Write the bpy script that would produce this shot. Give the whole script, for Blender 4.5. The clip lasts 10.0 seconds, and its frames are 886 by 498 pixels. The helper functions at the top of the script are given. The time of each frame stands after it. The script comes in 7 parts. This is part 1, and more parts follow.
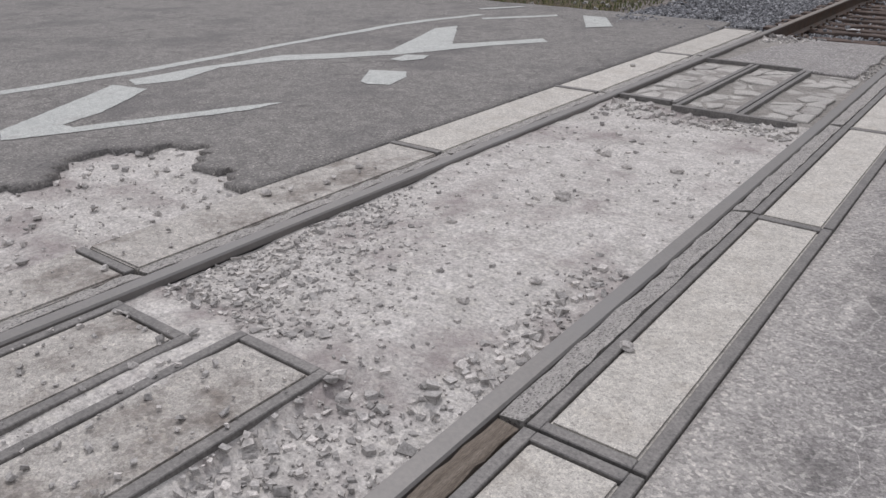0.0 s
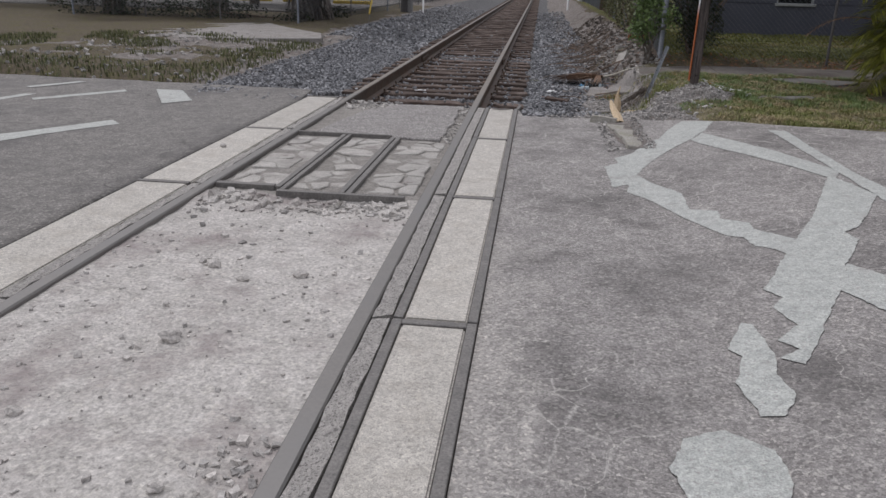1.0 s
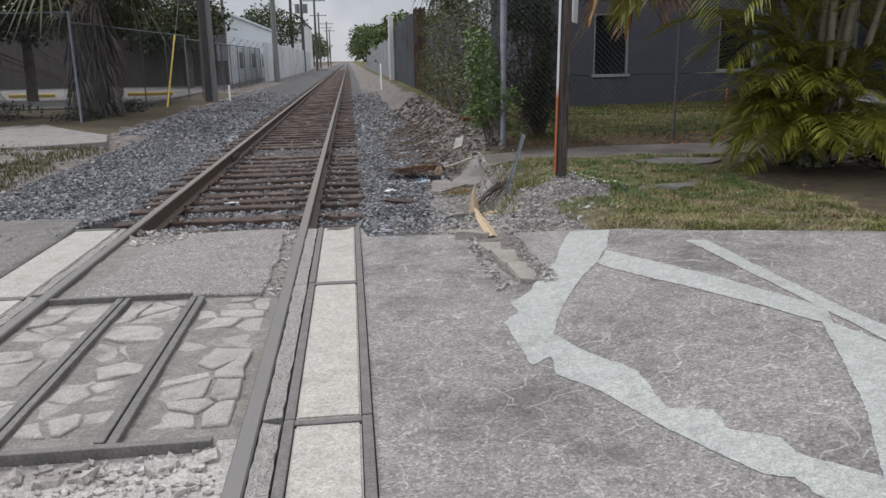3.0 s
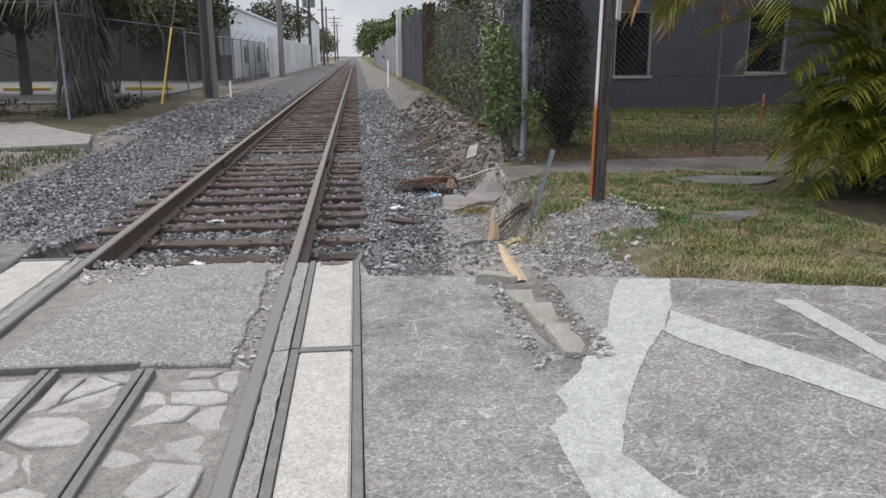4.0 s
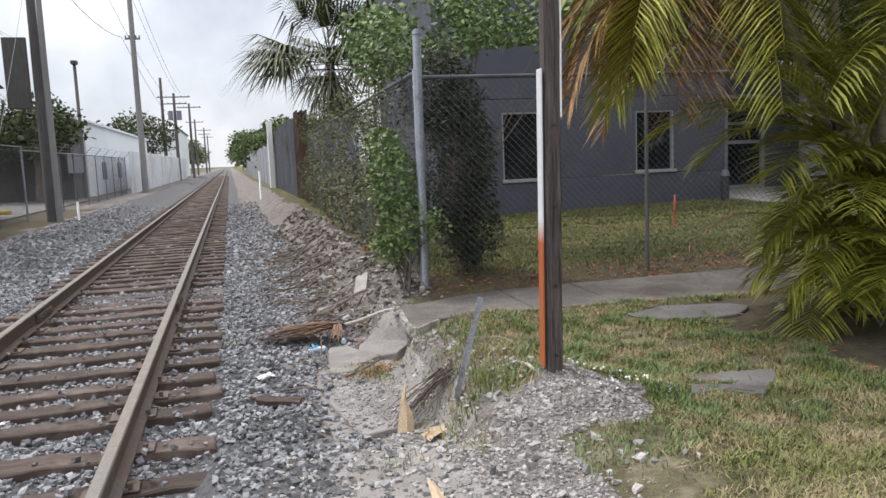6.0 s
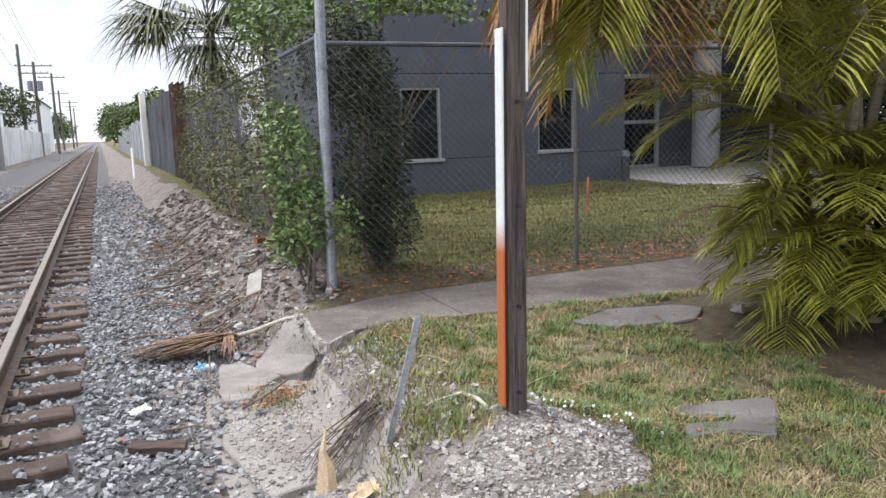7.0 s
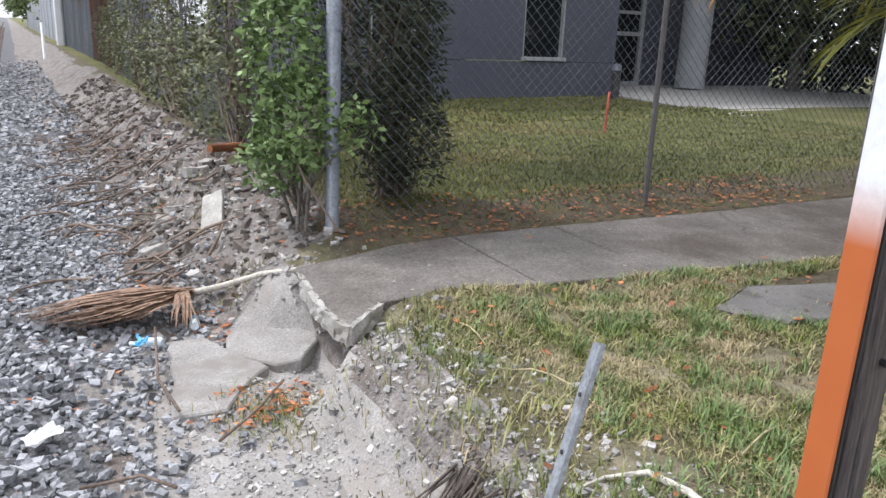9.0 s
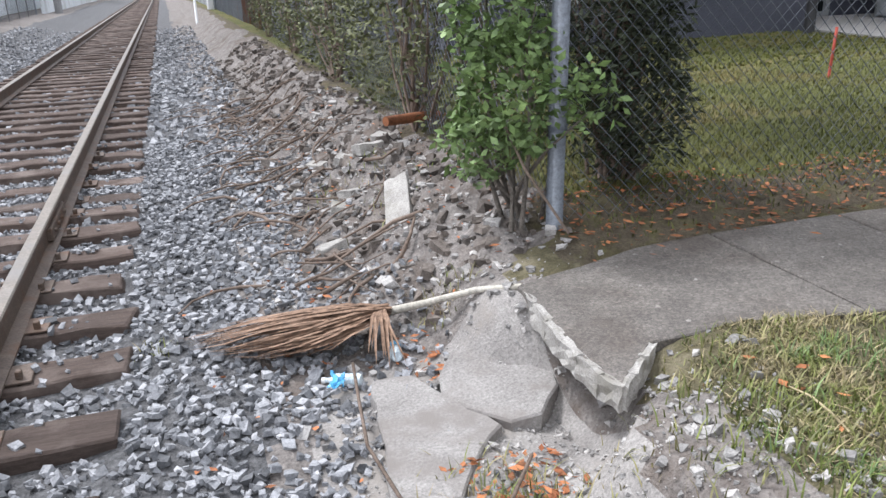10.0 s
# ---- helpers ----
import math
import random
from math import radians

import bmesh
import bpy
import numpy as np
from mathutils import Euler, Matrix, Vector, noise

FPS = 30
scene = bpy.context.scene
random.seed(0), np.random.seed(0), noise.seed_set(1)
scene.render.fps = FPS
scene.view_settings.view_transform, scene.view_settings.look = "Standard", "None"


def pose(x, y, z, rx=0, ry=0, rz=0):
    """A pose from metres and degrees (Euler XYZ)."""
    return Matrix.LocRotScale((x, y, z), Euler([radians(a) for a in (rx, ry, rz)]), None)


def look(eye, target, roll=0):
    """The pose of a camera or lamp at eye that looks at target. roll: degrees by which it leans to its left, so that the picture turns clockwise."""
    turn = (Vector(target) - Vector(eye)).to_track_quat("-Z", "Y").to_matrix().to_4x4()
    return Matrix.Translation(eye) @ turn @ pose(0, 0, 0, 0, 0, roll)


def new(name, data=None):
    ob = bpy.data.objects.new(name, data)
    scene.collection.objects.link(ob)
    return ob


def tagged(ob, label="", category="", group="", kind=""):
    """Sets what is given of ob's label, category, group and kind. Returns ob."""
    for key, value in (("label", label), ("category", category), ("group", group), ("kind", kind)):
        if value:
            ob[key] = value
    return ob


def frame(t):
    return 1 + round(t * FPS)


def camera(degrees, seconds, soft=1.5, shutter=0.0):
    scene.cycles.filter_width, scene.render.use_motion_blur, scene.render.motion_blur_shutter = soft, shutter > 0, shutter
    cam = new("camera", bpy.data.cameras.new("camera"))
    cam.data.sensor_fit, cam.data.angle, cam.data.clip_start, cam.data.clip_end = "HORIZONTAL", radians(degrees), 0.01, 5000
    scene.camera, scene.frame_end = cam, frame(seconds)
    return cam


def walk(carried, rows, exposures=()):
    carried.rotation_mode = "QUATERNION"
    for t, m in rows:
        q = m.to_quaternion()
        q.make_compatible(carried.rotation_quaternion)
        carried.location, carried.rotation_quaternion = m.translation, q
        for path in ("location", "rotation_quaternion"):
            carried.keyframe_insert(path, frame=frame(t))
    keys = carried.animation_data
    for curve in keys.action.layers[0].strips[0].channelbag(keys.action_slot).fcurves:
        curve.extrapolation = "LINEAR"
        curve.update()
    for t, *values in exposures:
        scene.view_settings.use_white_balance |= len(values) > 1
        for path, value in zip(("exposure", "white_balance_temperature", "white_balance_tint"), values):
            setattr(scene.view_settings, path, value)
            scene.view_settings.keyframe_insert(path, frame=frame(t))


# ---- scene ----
cam = camera(60.0, 10.0)
PATH = [
    (0, (1.752, -9.252, 1.311), (0.653, -7.793, 0.496), 0.1),
    (0.5, (1.548, -8.962, 1.335), (0.873, -7.243, 0.566), 3.0),
    (1, (1.417, -8.594, 1.349), (1.205, -6.72, 0.683), 1.5),
    (1.5, (1.397, -8.127, 1.382), (1.415, -6.23, 0.749), 0.0),
    (1.9, (1.344, -7.769, 1.388), (1.512, -5.862, 0.808), 0.7),
    (2, (1.33, -7.718, 1.374), (1.534, -5.802, 0.84), 1.1),
    (2.5, (1.246, -7.239, 1.402), (1.487, -5.325, 0.875), -0.6),
    (3, (1.208, -6.632, 1.409), (1.431, -4.703, 0.928), -1.0),
    (3.2, (1.211, -6.394, 1.383), (1.422, -4.452, 0.951), -0.9),
    (4.3, (1.268, -5.144, 1.466), (1.473, -3.219, 0.964), 0.1),
    (4.5, (1.248, -4.928, 1.432), (1.419, -2.993, 0.953), 0.2),
    (5, (1.24, -4.372, 1.467), (1.422, -2.429, 1.028), 1.7),
    (5.5, (1.375, -3.862, 1.474), (1.608, -1.902, 1.152), 0.7),
    (6, (1.492, -3.41, 1.53), (2.013, -1.494, 1.292), -2.4),
    (6.2, (1.547, -3.204, 1.551), (2.195, -1.327, 1.31), -3.5),
    (7.3, (1.575, -2.069, 1.593), (2.375, -0.273, 1.23), -1.3),
    (7.5, (1.569, -1.855, 1.613), (2.353, -0.058, 1.216), -0.5),
    (8, (1.663, -1.281, 1.528), (2.408, 0.53, 1.123), 0.2),
    (8.5, (1.645, -0.824, 1.502), (2.409, 0.973, 1.07), 0.2),
    (9, (1.686, -0.29, 1.403), (2.626, 1.391, 0.864), 2.3),
    (9.5, (1.803, 0.342, 1.3), (2.788, 2.012, 0.812), 3.2),
    (10, (1.662, 0.828, 1.388), (2.265, 2.613, 0.719), -1.6),
]
EXPOSURES = [(0, -0.8, 6450, 15), (0.6, -0.95, 6450, 15), (1.5, -0.92, 6450, 14), (2.1, -0.88, 6450, 12), (2.5, -0.74, 6450, 12), (3.2, -0.52, 6450, 12), (4.5, -0.27, 6500, 12), (5.5, -0.13, 6550, 12), (6.2, 0.18, 6550, 12), (7.5, 0.47, 6450, 13), (10, 0.5, 6200, 12)]
walk(cam, [(t, look(eye, target, roll)) for t, eye, target, roll in PATH], EXPOSURES)

# ---- world, sun, exposure ----
world = bpy.data.worlds.new("sky")
scene.world = world
world.use_nodes = True
wn, wl = world.node_tree.nodes, world.node_tree.links
wn.clear()
sky = wn.new("ShaderNodeTexSky")
sky.sky_type, sky.sun_disc = "NISHITA", False
SUN_EL, SUN_AZ = 58.0, 318.0
sky.sun_elevation, sky.sun_rotation = radians(SUN_EL), radians(SUN_AZ)
co = wn.new("ShaderNodeTexCoord")
cl = wn.new("ShaderNodeTexNoise")
cl.inputs["Scale"].default_value, cl.inputs["Detail"].default_value = 2.2, 6
ramp = wn.new("ShaderNodeValToRGB")
ramp.color_ramp.elements[0].position, ramp.color_ramp.elements[1].position = 0.36, 0.6
ramp.color_ramp.elements[0].color = (6.6, 7.1, 7.9, 1)
ramp.color_ramp.elements[1].color = (14.5, 14.5, 14.6, 1)
mix = wn.new("ShaderNodeMix")
mix.data_type = "RGBA"
mix.inputs["Factor"].default_value = 0.85
bg = wn.new("ShaderNodeBackground")
bg.inputs["Strength"].default_value = 0.11
outw = wn.new("ShaderNodeOutputWorld")
wl.new(co.outputs["Generated"], cl.inputs["Vector"])
wl.new(cl.outputs["Fac"], ramp.inputs["Fac"])
wl.new(sky.outputs["Color"], mix.inputs["A"])
wl.new(ramp.outputs["Color"], mix.inputs["B"])
sep = wn.new("ShaderNodeSeparateXYZ")
wl.new(co.outputs["Generated"], sep.inputs[0])
lift = wn.new("ShaderNodeMapRange")
lift.inputs["From Min"].default_value, lift.inputs["From Max"].default_value = 0.0, 0.9
lift.inputs["To Min"].default_value, lift.inputs["To Max"].default_value = 0.92, 1.15
wl.new(sep.outputs["Z"], lift.inputs["Value"])
grade = wn.new("ShaderNodeMix")
grade.data_type, grade.blend_type = "RGBA", "MULTIPLY"
grade.inputs["Factor"].default_value = 1.0
wl.new(mix.outputs["Result"], grade.inputs["A"])
wl.new(lift.outputs["Result"], grade.inputs["B"])
wl.new(grade.outputs["Result"], bg.inputs["Color"])
wl.new(bg.outputs["Background"], outw.inputs["Surface"])
sun_data = bpy.data.lights.new("sun", "SUN")
sun_data.energy, sun_data.angle, sun_data.color = 2.3, radians(14), (1.0, 0.985, 0.965)
sun = new("sun", sun_data)
az, el = radians(SUN_AZ), radians(SUN_EL)
sun.matrix_world = look((0, 0, 30), (0 - 10 * math.sin(az) * math.cos(el), 0 - 10 * math.cos(az) * math.cos(el), 30 - 10 * math.sin(el)))

# ---- materials ----


def ramp_node(nt, fac, stops):
    r = nt.nodes.new("ShaderNodeValToRGB")
    while len(r.color_ramp.elements) < len(stops):
        r.color_ramp.elements.new(0.5)
    for e, (p, c) in zip(r.color_ramp.elements, stops):
        e.position, e.color = p, (*c, 1)
    nt.links.new(fac, r.inputs["Fac"])
    return r.outputs["Color"]


def noise_node(nt, scale, detail=5, rough=0.6, vec=None, stretch=None):
    n = nt.nodes.new("ShaderNodeTexNoise")
    n.inputs["Scale"].default_value, n.inputs["Detail"].default_value, n.inputs["Roughness"].default_value = scale, detail, rough
    if vec is None:
        t = nt.nodes.new("ShaderNodeTexCoord")
        vec = t.outputs["Object"]
    if stretch:
        m = nt.nodes.new("ShaderNodeMapping")
        m.inputs["Scale"].default_value = stretch
        nt.links.new(vec, m.inputs["Vector"])
        vec = m.outputs["Vector"]
    nt.links.new(vec, n.inputs["Vector"])
    return n.outputs["Fac"]


def mixc(nt, fac, a, b, blend="MIX"):
    m = nt.nodes.new("ShaderNodeMix")
    m.data_type, m.blend_type = "RGBA", blend
    for sock, v in (("Factor", fac), ("A", a), ("B", b)):
        if isinstance(v, (int, float)):
            m.inputs[sock].default_value = v
        elif isinstance(v, tuple):
            m.inputs[sock].default_value = (*v, 1)
        else:
            nt.links.new(v, m.inputs[sock])
    return m.outputs["Result"]


def world_pos(nt):
    g = nt.nodes.new("ShaderNodeNewGeometry")
    return g.outputs["Position"]


def material(name, dark, light, scale=20, fine=None, rough=0.85, metal=0.0, bump=0.3, bump_dist=0.004, stain=None, stain_scale=1.5,
             stain_at=(0.5, 0.65), stretch=None, vary=0.0, island=0.0, where="world", spots=None, grit=0.42):
    """Two colours mixed by a mid-sized noise, a finer grain, stains at a large scale, relief by the grain."""
    m = bpy.data.materials.new(name)
    m.use_nodes = True
    nt = m.node_tree
    b = nt.nodes["Principled BSDF"]
    vec = world_pos(nt) if where == "world" else None
    mid = noise_node(nt, scale, 6, 0.65, vec, stretch)
    col = ramp_node(nt, mid, [(0.3, dark), (0.7, light)])
    grain = noise_node(nt, fine or scale * 8, 3, 0.7, vec, stretch)
    g = ramp_node(nt, grain, [(0.25, (1 - 1.07 * grit,) * 3), (0.75, (1 + 0.83 * grit,) * 3)])
    col = mixc(nt, 1.0, col, g, "MULTIPLY")
    if spots:
        v = nt.nodes.new("ShaderNodeTexVoronoi")
        v.inputs["Scale"].default_value = spots[1]
        if vec is not None:
            nt.links.new(vec, v.inputs["Vector"])
        s = ramp_node(nt, v.outputs["Color"], [(spots[2], (0, 0, 0)), (min(1, spots[2] + 0.05), (1, 1, 1))])
        col = mixc(nt, s, col, spots[0])
    if stain:
        st = noise_node(nt, stain_scale, 7, 0.65, vec)
        f = ramp_node(nt, st, [(stain_at[0], (0, 0, 0)), (stain_at[1], (1, 1, 1))])
        col = mixc(nt, f, col, stain)
    if vary:
        oi = nt.nodes.new("ShaderNodeObjectInfo")
        f = ramp_node(nt, oi.outputs["Random"], [(0, (1 - vary,) * 3), (1, (1 + vary,) * 3)])
        col = mixc(nt, 1.0, col, f, "MULTIPLY")
    if island:
        gi = nt.nodes.new("ShaderNodeNewGeometry")
        f = ramp_node(nt, gi.outputs["Random Per Island"], [(0, (1 - island, 1 - island, 1 - island)), (0.5, (1, 1, 1)), (1, (1 + island, 1 + island * 0.95, 1 + island * 0.9))])
        col = mixc(nt, 1.0, col, f, "MULTIPLY")
    nt.links.new(col, b.inputs["Base Color"])
    b.inputs["Roughness"].default_value, b.inputs["Metallic"].default_value = rough, metal
    if bump:
        bp = nt.nodes.new("ShaderNodeBump")
        bp.inputs["Strength"].default_value, bp.inputs["Distance"].default_value = bump, bump_dist
        nt.links.new(grain, bp.inputs["Height"])
        nt.links.new(bp.outputs["Normal"], b.inputs["Normal"])
    return m


M = {}
M["asphalt"] = material("asphalt", (0.27, 0.256, 0.247), (0.41, 0.393, 0.382), 12, 170, 0.9, bump=0.8, bump_dist=0.008, stain=(0.17, 0.161, 0.157), stain_scale=1.7, stain_at=(0.47, 0.68), spots=((0.4, 0.38, 0.37), 110, 0.78))
M["asphalt_left"] = material("asphalt_left", (0.17, 0.162, 0.155), (0.27, 0.258, 0.245), 9, 140, 0.9, bump=0.7, bump_dist=0.007, stain=(0.15, 0.143, 0.14), stain_scale=0.9, spots=((0.36, 0.34, 0.32), 100, 0.82))
M["paint"] = material("road_paint", (0.41, 0.428, 0.412), (0.53, 0.55, 0.526), 14, 150, 0.7, bump=0.5, bump_dist=0.005, stain=(0.34, 0.33, 0.32), stain_scale=4, stain_at=(0.58, 0.7), spots=((0.38, 0.37, 0.36), 130, 0.82))
M["concrete"] = material("panel_concrete", (0.47, 0.45, 0.415), (0.6, 0.575, 0.53), 7, 220, 0.9, bump=0.5, bump_dist=0.003, spots=((0.36, 0.34, 0.32), 170, 0.8), stain=(0.4, 0.37, 0.33), stain_scale=5, stain_at=(0.5, 0.78), vary=0.06)
M["steel_edge"] = material("weathered_steel", (0.15, 0.145, 0.14), (0.23, 0.22, 0.21), 12, 90, 0.62, metal=0.35, bump=0.15)
M["rail"] = material("rail_steel", (0.1, 0.075, 0.06), (0.17, 0.13, 0.105), 10, 80, 0.6, metal=0.3, bump=0.2, stain=(0.14, 0.08, 0.05), stain_scale=4)
M["rail_top"] = material("rail_running_top", (0.19, 0.165, 0.14), (0.27, 0.24, 0.21), 8, 60, 0.55, metal=0.35, bump=0.1, stain=(0.21, 0.2, 0.19), stain_scale=1.1)
M["dirt_pale"] = material("packed_lime_dirt", (0.46, 0.44, 0.415), (0.62, 0.595, 0.57), 6, 70, 0.95, bump=0.8, bump_dist=0.012, stain=(0.34, 0.305, 0.295), stain_scale=1.7)
M["tie"] = material("tie_wood", (0.065, 0.045, 0.037), (0.15, 0.11, 0.092), 6, 60, 0.9, bump=0.8, bump_dist=0.01, stretch=(0.6, 7, 7), vary=0.25, stain=(0.19, 0.15, 0.13), stain_scale=3)
M["ballast_base"] = material("ballast_bed", (0.06, 0.06, 0.062), (0.2, 0.2, 0.205), 22, 60, 0.95, bump=1.0, bump_dist=0.03)
M["ballast"] = material("ballast_stone", (0.17, 0.176, 0.19), (0.34, 0.348, 0.365), 14, 90, 0.85, bump=0.3, island=0.62)
M["soil"] = material("bank_soil", (0.12, 0.105, 0.096), (0.34, 0.312, 0.29), 9, 60, 0.95, bump=1.0, bump_dist=0.02, stain=(0.14, 0.11, 0.09), stain_scale=2)
M["clod"] = material("dark_soil_clod", (0.085, 0.07, 0.06), (0.2, 0.175, 0.155), 14, 70, 0.95, bump=1.0, bump_dist=0.01, island=0.45)
M["sand"] = material("ditch_sand", (0.23, 0.215, 0.203), (0.37, 0.35, 0.33), 5, 90, 0.95, bump=0.7, bump_dist=0.008, stain=(0.27, 0.245, 0.22), stain_scale=3)
M["leaf_soil"] = material("leafy_soil", (0.075, 0.06, 0.04), (0.16, 0.13, 0.085), 12, 80, 0.95, bump=1.0, bump_dist=0.02, stain=(0.12, 0.11, 0.04), stain_scale=5)
M["grass_base"] = material("turf", (0.09, 0.08, 0.04), (0.2, 0.175, 0.1), 8, 90, 0.95, bump=1.0, bump_dist=0.02, stain=(0.33, 0.29, 0.2), stain_scale=2.2)
M["lawn"] = material("lawn", (0.075, 0.084, 0.018), (0.135, 0.138, 0.034), 3, 70, 0.95, bump=1.0, bump_dist=0.02, stain=(0.17, 0.14, 0.05), stain_scale=0.9)
M["sidewalk"] = material("sidewalk_concrete", (0.12, 0.108, 0.098), (0.22, 0.2, 0.18), 3, 120, 0.85, bump=0.5, stain=(0.085, 0.068, 0.057), stain_scale=0.9, stain_at=(0.45, 0.62), spots=((0.4, 0.38, 0.35), 60, 0.93))
M["wall_grey"] = material("grey_stucco", (0.075, 0.08, 0.105), (0.092, 0.097, 0.125), 2, 60, 0.9, bump=0.3)
M["galv"] = material("galvanised_steel", (0.12, 0.135, 0.16), (0.19, 0.21, 0.24), 8, 60, 0.65, metal=0.3, bump=0.1)
M["post_wood"] = material("weathered_post", (0.03, 0.023, 0.022), (0.19, 0.16, 0.15), 7, 60, 0.85, bump=1.0, bump_dist=0.012, stretch=(10, 10, 0.35))

# ---- helpers for meshes ----


def to_mesh(name, bm, mats):
    me = bpy.data.meshes.new(name)
    bm.to_mesh(me)
    bm.free()
    for m in mats if isinstance(mats, (list, tuple)) else [mats]:
        me.materials.append(m)
    return me


def thing(name, bm, mats, label="", category="", group="", kind=""):
    return tagged(new(name, to_mesh(name, bm, mats)), label, category, group, kind)


def part(name, bm, mats, parent, label=""):
    ob = new(name, to_mesh(name, bm, mats))
    ob.parent = parent
    if label:
        ob["label"] = label
    return ob


def empty(name, at, label, category, group="", kind=""):
    ob = new(name)
    ob.location = at
    return tagged(ob, label, category, group, kind)


def box(bm, x0, x1, y0, y1, z0, z1, bevel=0.0, mat=0, jitter=0.0, rng=random):
    vs = [bm.verts.new((x + rng.uniform(-jitter, jitter), y + rng.uniform(-jitter, jitter), z + rng.uniform(-jitter, jitter))) for x in (x0, x1) for y in (y0, y1) for z in (z0, z1)]
    fs = [bm.faces.new([vs[i] for i in q]) for q in ((0, 1, 3, 2), (4, 6, 7, 5), (0, 4, 5, 1), (2, 3, 7, 6), (0, 2, 6, 4), (1, 5, 7, 3))]
    for f in fs:
        f.material_index = mat
    if bevel:
        es = list({e for f in fs for e in f.edges})
        bmesh.ops.bevel(bm, geom=es, offset=bevel, segments=1, affect="EDGES")
    return bm


def tube(bm, pts, radius, sides=8, mat=0, cap=True):
    """A round bar along points; radius a number or one for each point."""
    pts = [Vector(p) for p in pts]
    rs = radius if isinstance(radius, (list, tuple)) else [radius] * len(pts)
    rings = []
    for i, p in enumerate(pts):
        d = (pts[min(i + 1, len(pts) - 1)] - pts[max(i - 1, 0)]).normalized()
        a = d.orthogonal().normalized() if i == 0 else (a - d * a.dot(d)).normalized()
        b = d.cross(a)
        rings.append([bm.verts.new(p + rs[i] * (math.cos(k * math.tau / sides) * a + math.sin(k * math.tau / sides) * b)) for k in range(sides)])
    for r0, r1 in zip(rings, rings[1:]):
        for k in range(sides):
            f = bm.faces.new((r0[k], r0[(k + 1) % sides], r1[(k + 1) % sides], r1[k]))
            f.smooth, f.material_index = True, mat
    if cap:
        for r in (rings[0], rings[-1]):
            f = bm.faces.new(r)
            f.material_index = mat
    return bm


def lerp(x, table):
    for (a, va), (b, vb) in zip(table, table[1:]):
        if x <= b:
            return va + (vb - va) * max(0.0, min(1.0, (x - a) / (b - a)))
    return table[-1][1]


def smooth(a, b, x):
    t = max(0.0, min(1.0, (x - a) / (b - a)))
    return t * t * (3 - 2 * t)


def wob(x, y, s, seed=0.0):
    return noise.noise((x * s + seed, y * s - seed, seed))


# ---- the lie of the land ----
def road_z(x):
    """The road's crown: level over the track, climbing to the east."""
    return lerp(x, [(-30, -0.1), (-6, -0.06), (-1.4, -0.012), (1.3, -0.008), (2.2, 0.03), (2.6, 0.1), (3.2, 0.19), (4.5, 0.25), (30, 0.3)])


def road_edge(x):
    return lerp(x, [(1.3, -0.42), (2.05, -0.6), (2.6, -0.95), (2.9, -1.15), (3.3, -1.45), (3.6, -1.6), (4.4, -1.95), (5, -2.15), (9, -3.6), (14, -5.4)]) + 0.06 * wob(x, 0, 2.3, 3.0) + 0.03 * wob(x, 0, 9, 1.0) if x > 1.3 else (0.75 - 0.12 * x + 0.12 * wob(x, 0, 1.7, 5.0) if x < -1.26 else 0.0)


def walk_north(x):
    return lerp(x, [(2.9, 3.6), (3.6, 3.74), (4.55, 3.72), (6.3, 3.6), (9, 3.5)])


def walk_south(x):
    return lerp(x, [(2.9, 2.72), (3.15, 2.94), (3.5, 2.92), (4.2, 2.74), (6.4, 2.41), (9, 2.1)])


